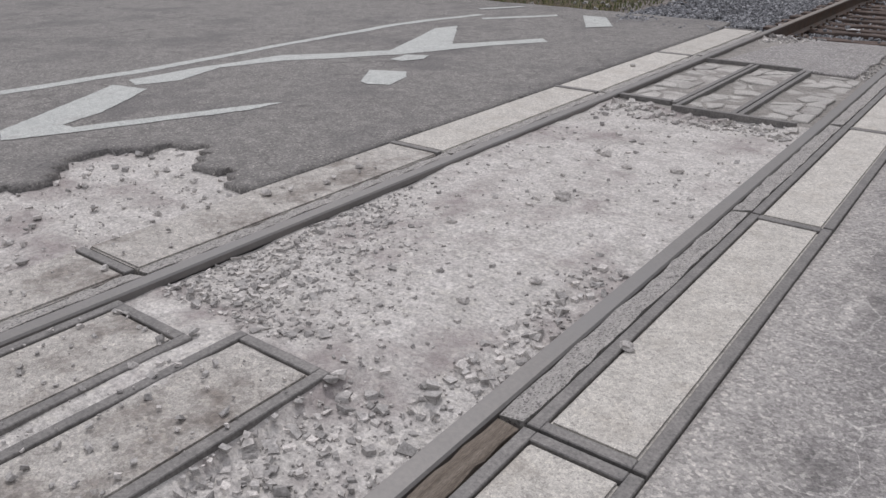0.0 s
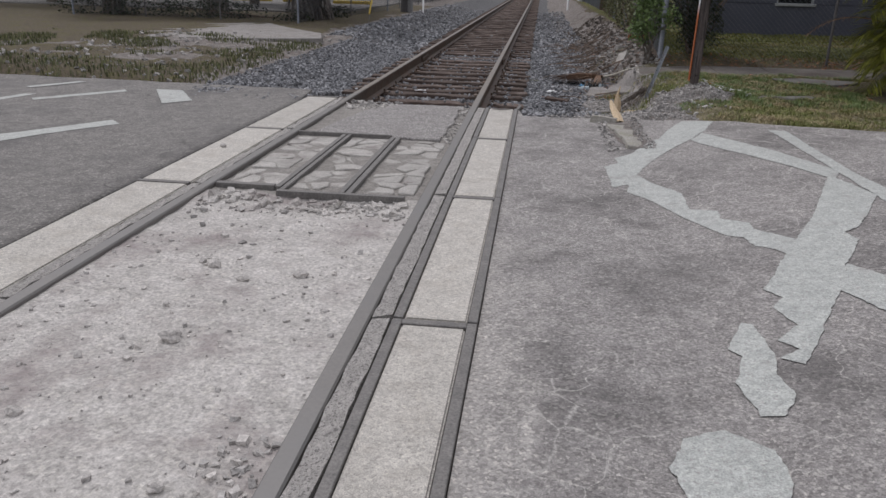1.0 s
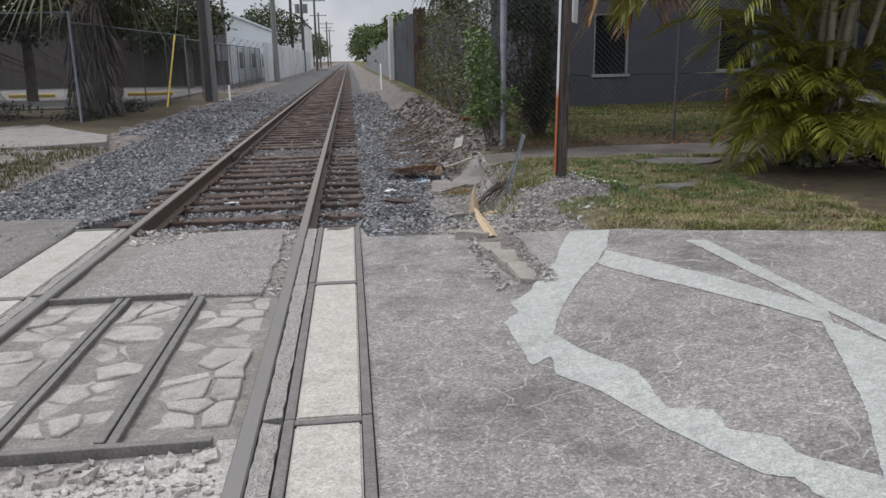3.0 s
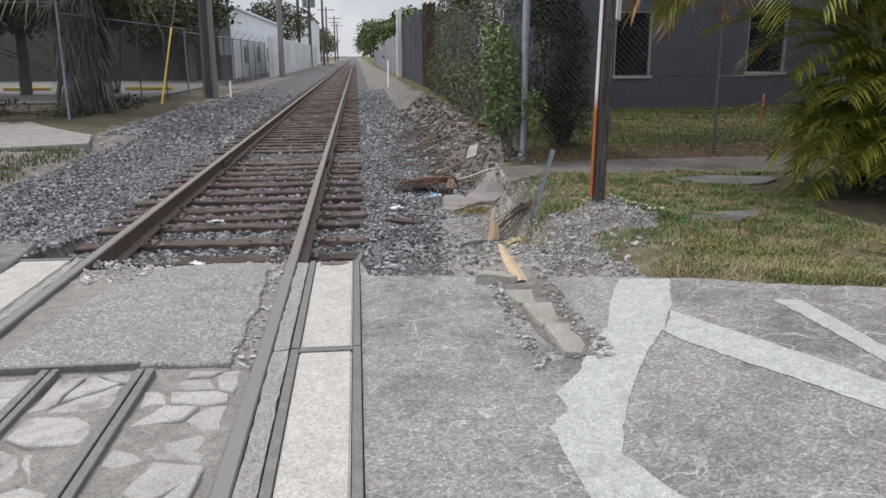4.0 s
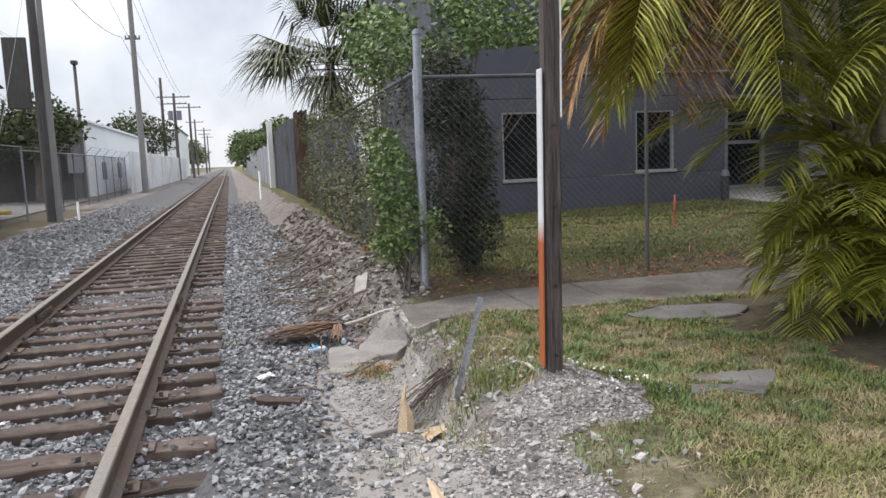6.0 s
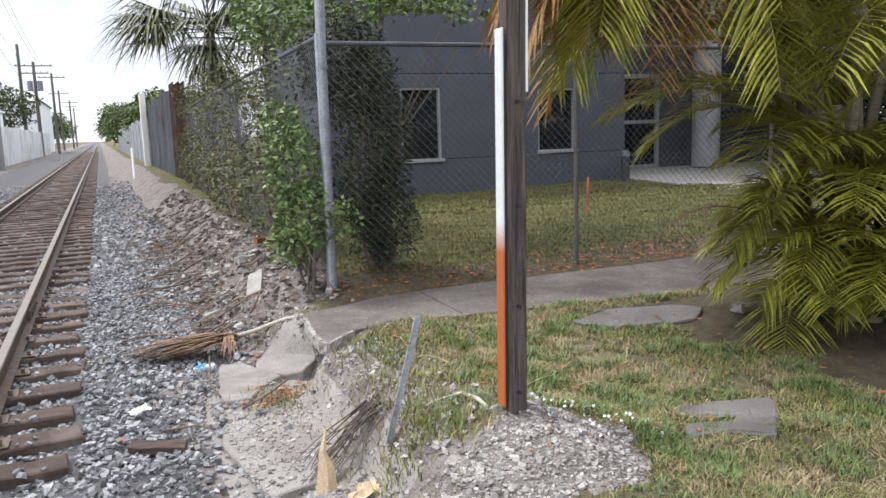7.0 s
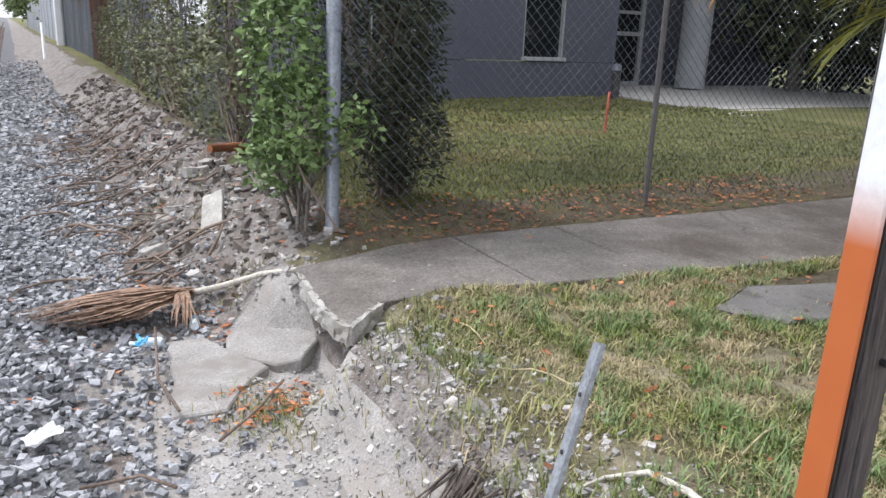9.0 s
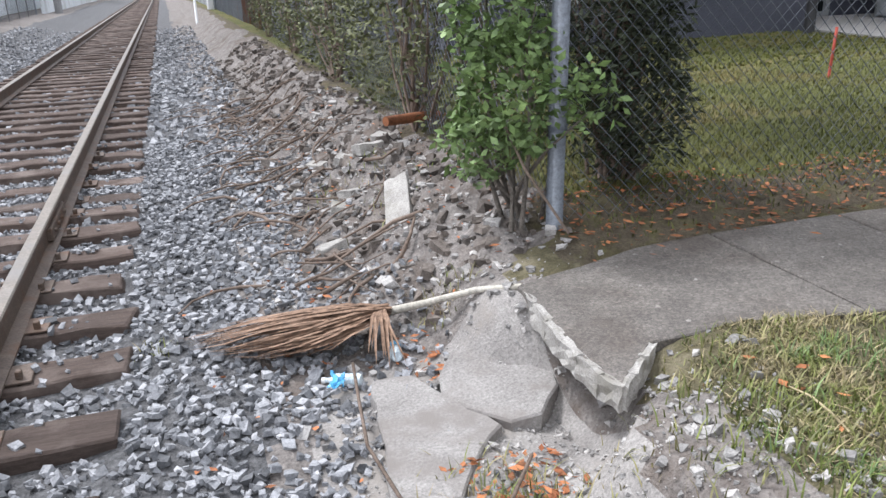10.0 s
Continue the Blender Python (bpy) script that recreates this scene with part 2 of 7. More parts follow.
def land_z(x, y):
    if x >= 1.3:
        under = 0.2 * smooth(2.5, 2.75, y) * (1 - smooth(3.3, 3.6, y))
        ditch = lerp(x - under * smooth(2.4, 2.7, x) * (1 - smooth(3.1, 3.5, x)), [(1.3, -0.23), (1.8, -0.23), (2.3, -0.24), (2.6, -0.2), (2.7, -0.13), (2.82, 0.09), (3.15, 0.16), (6, 0.2), (12, 0.33), (40, 0.4)])
        if y > 3.6:
            bank = lerp(x, [(1.3, -0.23), (1.8, -0.22), (2.35, -0.18), (2.7, -0.02), (3.0, 0.2), (3.3, 0.3), (6, 0.28), (12, 0.35), (40, 0.4)])
            ditch += (bank - ditch) * smooth(3.6, 4.4, y)
        near = lerp(x, [(1.3, -0.055), (1.8, -0.05), (2.3, -0.01), (2.7, 0.07), (3.2, 0.18), (4.5, 0.22), (6, 0.22), (12, 0.33), (40, 0.4)])
        z = near + (ditch - near) * smooth(-0.5, 1.5, y)
        z -= 0.13 * smooth(5, 12.5, y) * smooth(3.5, 5, x)
        z += 0.11 * math.exp(-((x - 3.17) ** 2 + (y - 0.45) ** 2) / 0.16) * (1 + 0.5 * wob(x, y, 3.5, 41))
        z -= 0.15 * math.exp(-((x - 2.98) / 0.13) ** 2 - ((y - 3.05) / 0.26) ** 2)
        south, north = walk_south(x), walk_north(x)
        z -= 0.13 * smooth(south - 0.02, south + 0.1, y) * (1 - smooth(north - 0.1, north + 0.02, y)) * smooth(2.95, 3.1, x) * (1 - smooth(8, 8.2, x))
        z += (0.022 * wob(x, y, 4, 8) + 0.012 * wob(x, y, 13, 3)) * smooth(2.5, 2.75, x) * (1 - smooth(3.3, 3.8, x))
        z += (0.07 * wob(x, y, 2.6, 15) + 0.05 * wob(x, y, 6.5, 11) + 0.025 * wob(x, y, 15, 5)) * smooth(2.3, 2.6, x) * (1 - smooth(3.2, 3.5, x)) * smooth(3.7, 4.2, y)
        z += (0.018 * wob(x, y, 5, 1) + 0.03 * wob(x, y, 1.6, 2)) * smooth(1.3, 1.9, x)
    elif x <= -1.3:
        z = lerp(-x, [(1.3, -0.23), (2.1, -0.22), (3.1, 0.02), (5, 0.08), (12, 0.1), (40, 0.1)])
        z = -0.05 + (z + 0.05) * smooth(0.4, 2.5, y)
        z += 0.03 * wob(x, y, 1.8, 4) * smooth(1.4, 2.2, -x)
    else:
        z = -0.25
    return z + 0.012 * wob(x, y, 7, 9)


def ground_z(x, y):
    e = road_edge(x)
    if -1.26 <= x <= 1.3:
        return -0.24 if y < 0.02 else land_z(x, y)
    if y < e:
        return road_z(x) - 0.08
    return land_z(x, y) + (road_z(x) - 0.08 - land_z(x, y)) * (1 - smooth(e, e + 0.3, y)) * 0.6


def axis(parts):
    out = []
    for a, b, step in parts:
        n = max(1, round((b - a) / step))
        out += [a + (b - a) * i / n for i in range(n)]
    return out + [parts[-1][1]]


GX = axis([(-900, -60, 120), (-60, -12, 4), (-12, -4, 0.4), (-4, -1.26, 0.1), (-1.26, 1.3, 0.16), (1.3, 4.2, 0.055), (4.2, 8, 0.15), (8, 16, 0.8), (16, 60, 5), (60, 900, 120)])
GY = axis([(-900, -60, 120), (-60, -14, 6), (-14, -3, 0.5), (-3, -1.6, 0.12), (-1.6, 6.5, 0.06), (6.5, 14, 0.2), (14, 40, 1.0), (40, 120, 6), (120, 1500, 150)])


def ground_kind(x, y):
    w = 0.25 * wob(x, y, 1.9, 6) + 0.12 * wob(x, y, 6, 8)
    if abs(x) < 1.9 + w * 0.6 or (-2.75 - 0.6 * smooth(8, 16, y) + 1.3 * w < x < 0):
        return 0
    if x > 0:
        if 2.0 + w * 0.4 < x < 2.78 + 0.17 * smooth(2.3, 2.8, y) and 0.75 + w < y < 3.75:
            return 4
        if y > 4.3 + 0.5 * w and x > 3.5:
            return 3
        # Dark soil under the palms; its tone also carries their shade.
        if x > 5.1 + w and y < 2.3:
            return 5
        if y > walk_north(x) - 0.2 and x > 3.3 + w:
            return 5
        if y < 1.1 + w and x < 2.9 and wob(x, y, 1.6, 21) > -0.15:
            return 4
        if y > 3.9 or x < 3.0 + w * 0.8:
            return 1 if x < 3.9 + w else 2
        if (x - 3.12) ** 2 + (y - 0.28) ** 2 < (0.42 + w) ** 2:
            return 1
        if x < 3.0 and y < -0.55 - 0.3 * (x - 2.4) + w:
            return 1
        return 2
    if x < -3.7 + 1.6 * w and 9.5 < y < 30:
        return 5
    if x < -3.2 + w and y < 5 + 6 * w and y > 1.2:
        return 5 if wob(x, y, 0.7, 3) > -0.2 else 1
    if x < -6:
        return 5
    return 1


bm = bmesh.new()
grid = [[bm.verts.new((x, y, ground_z(x, y))) for x in GX] for y in GY]
for j in range(len(GY) - 1):
    for i in range(len(GX) - 1):
        f = bm.faces.new((grid[j][i], grid[j][i + 1], grid[j + 1][i + 1], grid[j + 1][i]))
        f.material_index = ground_kind((GX[i] + GX[i + 1]) / 2, (GY[j] + GY[j + 1]) / 2)
        f.smooth = True
ground = thing("ground", bm, [M["ballast_base"], M["soil"], M["grass_base"], M["lawn"], M["sand"], M["leaf_soil"]], "uneven ground of grey ballast, pale soil and grass", "ground", kind="structure")


def sheet(x0, x1, y0, y1, zf, step, edge=None):
    """A draped sheet with thickness down to the ground; edge(x) trims its far side."""
    bm = bmesh.new()
    xs, ys = axis([(x0, x1, step)]), axis([(y0, y1, step)])
    top = [[bm.verts.new((x, min(y, edge(x)) if edge else y, 0)) for x in xs] for y in ys]
    for row in top:
        for v in row:
            v.co.z = zf(v.co.x, v.co.y)
    for j in range(len(ys) - 1):
        for i in range(len(xs) - 1):
            q = (top[j][i], top[j][i + 1], top[j + 1][i + 1], top[j + 1][i])
            if (q[0].co - q[3].co).length > 1e-5 or (q[1].co - q[2].co).length > 1e-5:
                bm.faces.new(q).smooth = True
    bmesh.ops.remove_doubles(bm, verts=bm.verts, dist=1e-5)
    rim = [e for e in bm.edges if e.is_boundary]
    low = bmesh.ops.extrude_edge_only(bm, edges=rim)["geom"]
    for v in (g for g in low if isinstance(g, bmesh.types.BMVert)):
        v.co.z -= 0.07
    return bm
M["crack_dirt"] = material("pale_grit", (0.4, 0.38, 0.36), (0.55, 0.53, 0.5), 16, 120, 0.95, bump=0.6)
M["rot_wood"] = material("grit_packed_filler_timber", (0.36, 0.345, 0.325), (0.56, 0.535, 0.51), 16, 70, 0.95, bump=1.0, bump_dist=0.012, stretch=(3, 1.0, 3), spots=((0.22, 0.21, 0.2), 170, 0.72))
M["pale_gravel"] = material("pale_gravel_stone", (0.34, 0.325, 0.31), (0.56, 0.54, 0.52), 20, 110, 0.9, bump=0.4, island=0.38)
M["old_timber"] = material("rotten_brown_timber", (0.18, 0.145, 0.115), (0.4, 0.34, 0.28), 7, 70, 0.95, bump=1.0, bump_dist=0.014, stretch=(7, 0.5, 7))
M["rubble"] = material("rubble_stone", (0.26, 0.25, 0.242), (0.45, 0.435, 0.418), 20, 110, 0.9, bump=0.4, island=0.42)
M["cell_concrete"] = material("broken_infill_concrete", (0.4, 0.385, 0.36), (0.58, 0.56, 0.53), 12, 110, 0.95, bump=0.8, bump_dist=0.01, stain=(0.27, 0.25, 0.235), stain_scale=6, vary=0.12)
M["gritty_concrete"] = material("gritty_worn_concrete", (0.4, 0.378, 0.35), (0.56, 0.535, 0.5), 9, 160, 0.95, bump=0.8, bump_dist=0.006, stain=(0.22, 0.195, 0.175), stain_scale=2.6, spots=((0.47, 0.44, 0.41), 90, 0.84))
M["cell_dirt"] = material("cell_dirt", (0.24, 0.225, 0.21), (0.4, 0.38, 0.35), 14, 80, 0.95, bump=1.0, bump_dist=0.015)
M["mid_slab"] = material("worn_asphalt_concrete", (0.24, 0.228, 0.222), (0.345, 0.33, 0.322), 8, 150, 0.9, bump=0.7, bump_dist=0.006, stain=(0.28, 0.265, 0.255), stain_scale=2.6, spots=((0.5, 0.48, 0.46), 120, 0.75))
M["old_concrete"] = material("old_broken_concrete", (0.3, 0.285, 0.265), (0.48, 0.46, 0.43), 9, 120, 0.95, bump=0.6, bump_dist=0.006, stain=(0.25, 0.235, 0.2), stain_scale=3, vary=0.1)
M["sandy_slab"] = material("sand_covered_slab", (0.24, 0.226, 0.214), (0.35, 0.333, 0.316), 5, 90, 0.95, bump=0.6, bump_dist=0.006, stain=(0.22, 0.2, 0.185), stain_scale=3)
M["dark_stone"] = material("dark_stone_plate", (0.13, 0.125, 0.12), (0.22, 0.21, 0.2), 8, 100, 0.9, bump=0.5, stain=(0.1, 0.095, 0.09), stain_scale=4)
M["moss_concrete"] = material("mossy_kerb_concrete", (0.29, 0.28, 0.25), (0.42, 0.4, 0.365), 10, 110, 0.95, bump=0.6, stain=(0.25, 0.25, 0.19), stain_scale=5)
M["yellow_wood"] = material("fresh_split_wood", (0.5, 0.36, 0.21), (0.73, 0.6, 0.43), 10, 60, 0.8, bump=0.6, stretch=(8, 2, 8))
M["white_plastic"] = material("white_plastic", (0.74, 0.75, 0.76), (0.82, 0.83, 0.84), 6, 50, 0.45, bump=0.05, stain=(0.6, 0.6, 0.58), stain_scale=5, grit=0.12)
M["board"] = material("white_and_orange_plastic", (0.66, 0.68, 0.71), (0.74, 0.76, 0.78), 3, 50, 0.45, bump=0.03, grit=0.12)
M["pale_galv"] = material("pale_galvanised_steel", (0.3, 0.33, 0.37), (0.42, 0.45, 0.5), 9, 60, 0.45, metal=0.4, bump=0.1, stain=(0.22, 0.22, 0.22), stain_scale=12)
M["pale_stalk"] = material("pale_frond_stalk", (0.42, 0.39, 0.33), (0.6, 0.57, 0.5), 9, 60, 0.8, bump=0.3)
M["straw"] = material("straw_blade", (0.3, 0.24, 0.13), (0.52, 0.44, 0.27), 3, 30, 0.7, bump=0, island=0.4)
M["black"] = material("black_rubber", (0.015, 0.015, 0.016), (0.03, 0.03, 0.03), 6, 60, 0.7)
M["rust"] = material("rust", (0.2, 0.07, 0.03), (0.34, 0.13, 0.055), 9, 70, 0.9, bump=0.6)
M["red_stake"] = material("red_stake", (0.38, 0.06, 0.04), (0.46, 0.09, 0.06), 9, 70, 0.8, grit=0.12)
M["yellow_guard"] = material("yellow_guard", (0.6, 0.42, 0.06), (0.72, 0.53, 0.1), 9, 70, 0.6, grit=0.12)
M["leaf"] = material("leaf_green", (0.08, 0.14, 0.04), (0.2, 0.29, 0.1), 7, 40, 0.55, bump=0, island=0.4)
M["vine"] = material("vine_leaf", (0.07, 0.085, 0.033), (0.165, 0.175, 0.075), 6, 40, 0.65, bump=0, island=0.5)
# Near-black green; beneath and behind the palms it stands in for shade.
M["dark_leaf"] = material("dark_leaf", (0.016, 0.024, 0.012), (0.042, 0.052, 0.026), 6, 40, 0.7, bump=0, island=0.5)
M["creeper_leaf"] = material("creeper_leaf", (0.022, 0.032, 0.016), (0.062, 0.075, 0.04), 6, 40, 0.65, bump=0, island=0.5)
M["tree_leaf"] = material("tree_leaf", (0.03, 0.045, 0.015), (0.075, 0.095, 0.03), 2, 20, 0.7, bump=0, island=0.5)
M["far_leaf"] = material("far_tree_leaf", (0.07, 0.11, 0.035), (0.14, 0.19, 0.06), 2, 20, 0.7, bump=0, island=0.5)
M["palm"] = material("palm_leaf", (0.13, 0.15, 0.02), (0.38, 0.38, 0.06), 3, 30, 0.5, bump=0, island=0.35)
M["sabal"] = material("sabal_leaf", (0.06, 0.075, 0.03), (0.13, 0.145, 0.06), 3, 30, 0.5, bump=0, island=0.4)
M["dry_leaf"] = material("dead_palm_leaf", (0.19, 0.115, 0.075), (0.43, 0.28, 0.19), 5, 40, 0.8, bump=0.2, island=0.4)
M["brown_leaf"] = material("brown_palm_leaf", (0.18, 0.095, 0.04), (0.4, 0.24, 0.09), 5, 40, 0.8, bump=0, island=0.45)
M["grey_dead"] = material("grey_dead_frond", (0.1, 0.09, 0.085), (0.22, 0.2, 0.185), 5, 40, 0.85, bump=0, island=0.45)
M["litter_leaf"] = material("fallen_leaf", (0.26, 0.08, 0.03), (0.45, 0.19, 0.08), 8, 40, 0.8, bump=0, island=0.5)
M["twig"] = material("dead_twig", (0.1, 0.07, 0.052), (0.23, 0.175, 0.14), 6, 60, 0.9, bump=0.5)
M["root"] = material("dark_root", (0.07, 0.055, 0.045), (0.17, 0.14, 0.12), 6, 60, 0.95, bump=0.5)
M["stem"] = material("palm_stem", (0.22, 0.2, 0.14), (0.36, 0.33, 0.24), 6, 60, 0.8, bump=0.5, stretch=(1, 1, 8))
M["trunk"] = material("trunk_bark", (0.1, 0.085, 0.07), (0.2, 0.175, 0.15), 6, 60, 0.95, bump=1.0, bump_dist=0.02)
M["grass"] = material("grass_blade", (0.1, 0.135, 0.025), (0.22, 0.25, 0.06), 2.5, 30, 0.6, bump=0, island=0.45, stain=(0.36, 0.29, 0.17), stain_scale=3.4, stain_at=(0.45, 0.62))
M["lawn_blade"] = material("lawn_blade", (0.085, 0.1, 0.018), (0.165, 0.175, 0.042), 1.2, 20, 0.6, bump=0, island=0.35, stain=(0.2, 0.15, 0.05), stain_scale=0.7, stain_at=(0.5, 0.7))
M["metal_sheet"] = material("weathered_metal_sheet", (0.27, 0.29, 0.32), (0.4, 0.42, 0.45), 1.2, 30, 0.7, bump=0.2, stain=(0.3, 0.16, 0.09), stain_scale=0.6, stain_at=(0.58, 0.66))
M["rust_sheet"] = material("rusted_metal_sheet", (0.17, 0.13, 0.11), (0.3, 0.27, 0.26), 2.5, 30, 0.8, bump=0.3, stain=(0.24, 0.11, 0.06), stain_scale=1.5, stain_at=(0.45, 0.6), stretch=(3, 3, 0.3))
M["white_paint"] = material("white_painted_metal", (0.7, 0.71, 0.72), (0.8, 0.81, 0.82), 2, 40, 0.6, bump=0.1, grit=0.12)
M["creosote"] = material("creosoted_pole", (0.06, 0.057, 0.057), (0.12, 0.115, 0.115), 5, 50, 0.9, bump=0.8, bump_dist=0.01, stretch=(8, 8, 0.4))
M["pole_pale"] = material("pale_pole", (0.15, 0.15, 0.152), (0.24, 0.238, 0.235), 5, 50, 0.9, bump=0.6, stretch=(8, 8, 0.4))
M["far_white"] = material("far_white_wall", (0.68, 0.73, 0.78), (0.78, 0.82, 0.85), 0.4, 10, 0.9, bump=0, grit=0.12)
M["shed_wall"] = material("brown_shed_siding", (0.07, 0.062, 0.058), (0.12, 0.108, 0.1), 0.8, 14, 0.9, bump=0.2, stretch=(6, 6, 0.5))
M["cream_wall"] = material("pale_block_wall", (0.56, 0.6, 0.63), (0.7, 0.73, 0.75), 0.6, 12, 0.9, bump=0.2, stain=(0.4, 0.4, 0.37), stain_scale=0.35, grit=0.12)
M["trim_white"] = material("white_window_trim", (0.27, 0.285, 0.295), (0.36, 0.37, 0.38), 3, 40, 0.6, grit=0.12)
M["bottle"] = material("clear_blue_plastic", (0.5, 0.6, 0.66), (0.66, 0.74, 0.78), 20, 90, 0.2, bump=0.1)
M["blue_plastic"] = material("blue_plastic_bag", (0.05, 0.3, 0.55), (0.12, 0.42, 0.66), 14, 90, 0.4, bump=0.2)
glass = bpy.data.materials.new("window_glass")
glass.use_nodes = True
gb = glass.node_tree.nodes["Principled BSDF"]
gb.inputs["Base Color"].default_value, gb.inputs["Roughness"].default_value = (0.012, 0.014, 0.016, 1), 0.04
M["glass"] = glass


def nodes_tweak(mat, fn):
    nt = mat.node_tree
    b = nt.nodes["Principled BSDF"]
    src = b.inputs["Base Color"].links[0].from_socket
    nt.links.new(fn(nt, src), b.inputs["Base Color"])


def crack_lines(colour, scale, width, where, share=0.5):
    def fn(nt, src):
        pos = world_pos(nt)
        warp = nt.nodes.new("ShaderNodeTexNoise")
        warp.inputs["Scale"].default_value = 3.0
        nt.links.new(pos, warp.inputs["Vector"])
        add = nt.nodes.new("ShaderNodeVectorMath")
        add.operation = "MULTIPLY_ADD"
        nt.links.new(warp.outputs["Color"], add.inputs[0])
        add.inputs[1].default_value = (0.5, 0.5, 0.0)
        nt.links.new(pos, add.inputs[2])
        v = nt.nodes.new("ShaderNodeTexVoronoi")
        v.feature = "DISTANCE_TO_EDGE"
        v.inputs["Scale"].default_value = scale
        nt.links.new(add.outputs["Vector"], v.inputs["Vector"])
        line = ramp_node(nt, v.outputs["Distance"], [(0, (1, 1, 1)), (width, (0, 0, 0))])
        mask = ramp_node(nt, noise_node(nt, where, 3, 0.5, pos), [(share, (0, 0, 0)), (share + 0.1, (1, 1, 1))])
        return mixc(nt, mixc(nt, 1.0, line, mask, "MULTIPLY"), src, colour)
    return fn


def grit_edge(nt, src):
    """Pale grit swept from the crossing onto the road's edge."""
    pos = world_pos(nt)
    sep = nt.nodes.new("ShaderNodeSeparateXYZ")
    nt.links.new(pos, sep.inputs[0])
    fx = nt.nodes.new("ShaderNodeMapRange")
    fx.inputs["From Min"].default_value, fx.inputs["From Max"].default_value = 1.26, 1.75
    fx.inputs["To Min"].default_value, fx.inputs["To Max"].default_value = 0.5, 0.0
    nt.links.new(sep.outputs["X"], fx.inputs["Value"])
    fy = nt.nodes.new("ShaderNodeMapRange")
    fy.inputs["From Min"].default_value, fy.inputs["From Max"].default_value = -6.0, -3.6
    fy.inputs["To Min"].default_value, fy.inputs["To Max"].default_value = 1.0, 0.45
    nt.links.new(sep.outputs["Y"], fy.inputs["Value"])
    mu = nt.nodes.new("ShaderNodeMath")
    mu.operation = "MULTIPLY"
    nt.links.new(fx.outputs[0], mu.inputs[0])
    nt.links.new(fy.outputs[0], mu.inputs[1])
    ad = nt.nodes.new("ShaderNodeMath")
    nt.links.new(mu.outputs[0], ad.inputs[0])
    nt.links.new(noise_node(nt, 3.5, 8, 0.7, pos), ad.inputs[1])
    f = ramp_node(nt, ad.outputs[0], [(0.68, (0, 0, 0)), (0.98, (1, 1, 1))])
    return mixc(nt, f, src, (0.44, 0.42, 0.4))


nodes_tweak(M["asphalt"], crack_lines((0.5, 0.48, 0.46), 4.2, 0.016, 0.7, 0.42))
nodes_tweak(M["asphalt"], grit_edge)
nodes_tweak(M["mid_slab"], crack_lines((0.2, 0.185, 0.175), 1.3, 0.012, 1.1))
nodes_tweak(M["sidewalk"], crack_lines((0.09, 0.08, 0.07), 1.1, 0.008, 0.8))
def grey_at_crossing(nt, src):
    """The rails are dusty grey where the road crosses and rust-brown beyond."""
    sep = nt.nodes.new("ShaderNodeSeparateXYZ")
    nt.links.new(world_pos(nt), sep.inputs[0])
    fy = nt.nodes.new("ShaderNodeMapRange")
    fy.inputs["From Min"].default_value, fy.inputs["From Max"].default_value = -0.6, 1.2
    nt.links.new(sep.outputs["Y"], fy.inputs["Value"])
    return mixc(nt, fy.outputs[0], mixc(nt, 0.75, src, (0.2, 0.198, 0.195)), src)


def orange_foot(nt, src):
    """The board's lower part is orange and fades into the white above."""
    sep = nt.nodes.new("ShaderNodeSeparateXYZ")
    nt.links.new(world_pos(nt), sep.inputs[0])
    fz = nt.nodes.new("ShaderNodeMapRange")
    fz.inputs["From Min"].default_value, fz.inputs["From Max"].default_value = 1.02, 1.16
    nt.links.new(sep.outputs["Z"], fz.inputs["Value"])
    return mixc(nt, fz.outputs[0], mixc(nt, noise_node(nt, 6, 5, 0.6, world_pos(nt)), (0.4, 0.1, 0.03), (0.47, 0.135, 0.036)), src)


def aggregate(scale, low, high, second=None):
    """The stones of a mix showing at a worn surface: each its own tone."""
    def fn(nt, src):
        pos = world_pos(nt)
        col = src
        for sc, k in ((scale, 1.0), (second or scale * 2.3, 0.6)):
            v = nt.nodes.new("ShaderNodeTexVoronoi")
            v.inputs["Scale"].default_value = sc
            nt.links.new(pos, v.inputs["Vector"])
            tone = nt.nodes.new("ShaderNodeSeparateColor")
            nt.links.new(v.outputs["Color"], tone.inputs[0])
            f = ramp_node(nt, tone.outputs[0], [(0.0, (low,) * 3), (0.55, (1.0, 1.0, 1.0)), (0.8, (1.06, 1.06, 1.06)), (1.0, (high, high, high * 0.98))])
            col = mixc(nt, k, col, f, "MULTIPLY")
        return col
    return fn


for name, scale, low, high in (("asphalt", 92, 0.66, 1.45), ("asphalt_left", 80, 0.7, 1.35), ("mid_slab", 84, 0.66, 1.45), ("paint", 75, 0.82, 1.08), ("concrete", 95, 0.8, 1.15), ("gritty_concrete", 70, 0.78, 1.2), ("sidewalk", 80, 0.75, 1.25), ("dirt_pale", 45, 0.84, 1.1)):
    nodes_tweak(M[name], aggregate(scale, low, high))
nodes_tweak(M["board"], orange_foot)
nodes_tweak(M["rail_top"], grey_at_crossing)
nodes_tweak(M["rail"], grey_at_crossing)
nodes_tweak(M["asphalt_left"], crack_lines((0.1, 0.095, 0.09), 1.6, 0.02, 0.8))

# ---- bulk makers ----
CUBE_V = np.array([(x, y, z) for x in (-0.75, 0.75) for y in (-0.75, 0.75) for z in (-0.75, 0.75)])
CUBE_F = np.array([(0, 1, 3, 2), (4, 6, 7, 5), (0, 4, 5, 1), (2, 3, 7, 6), (0, 2, 6, 4), (1, 5, 7, 3)])


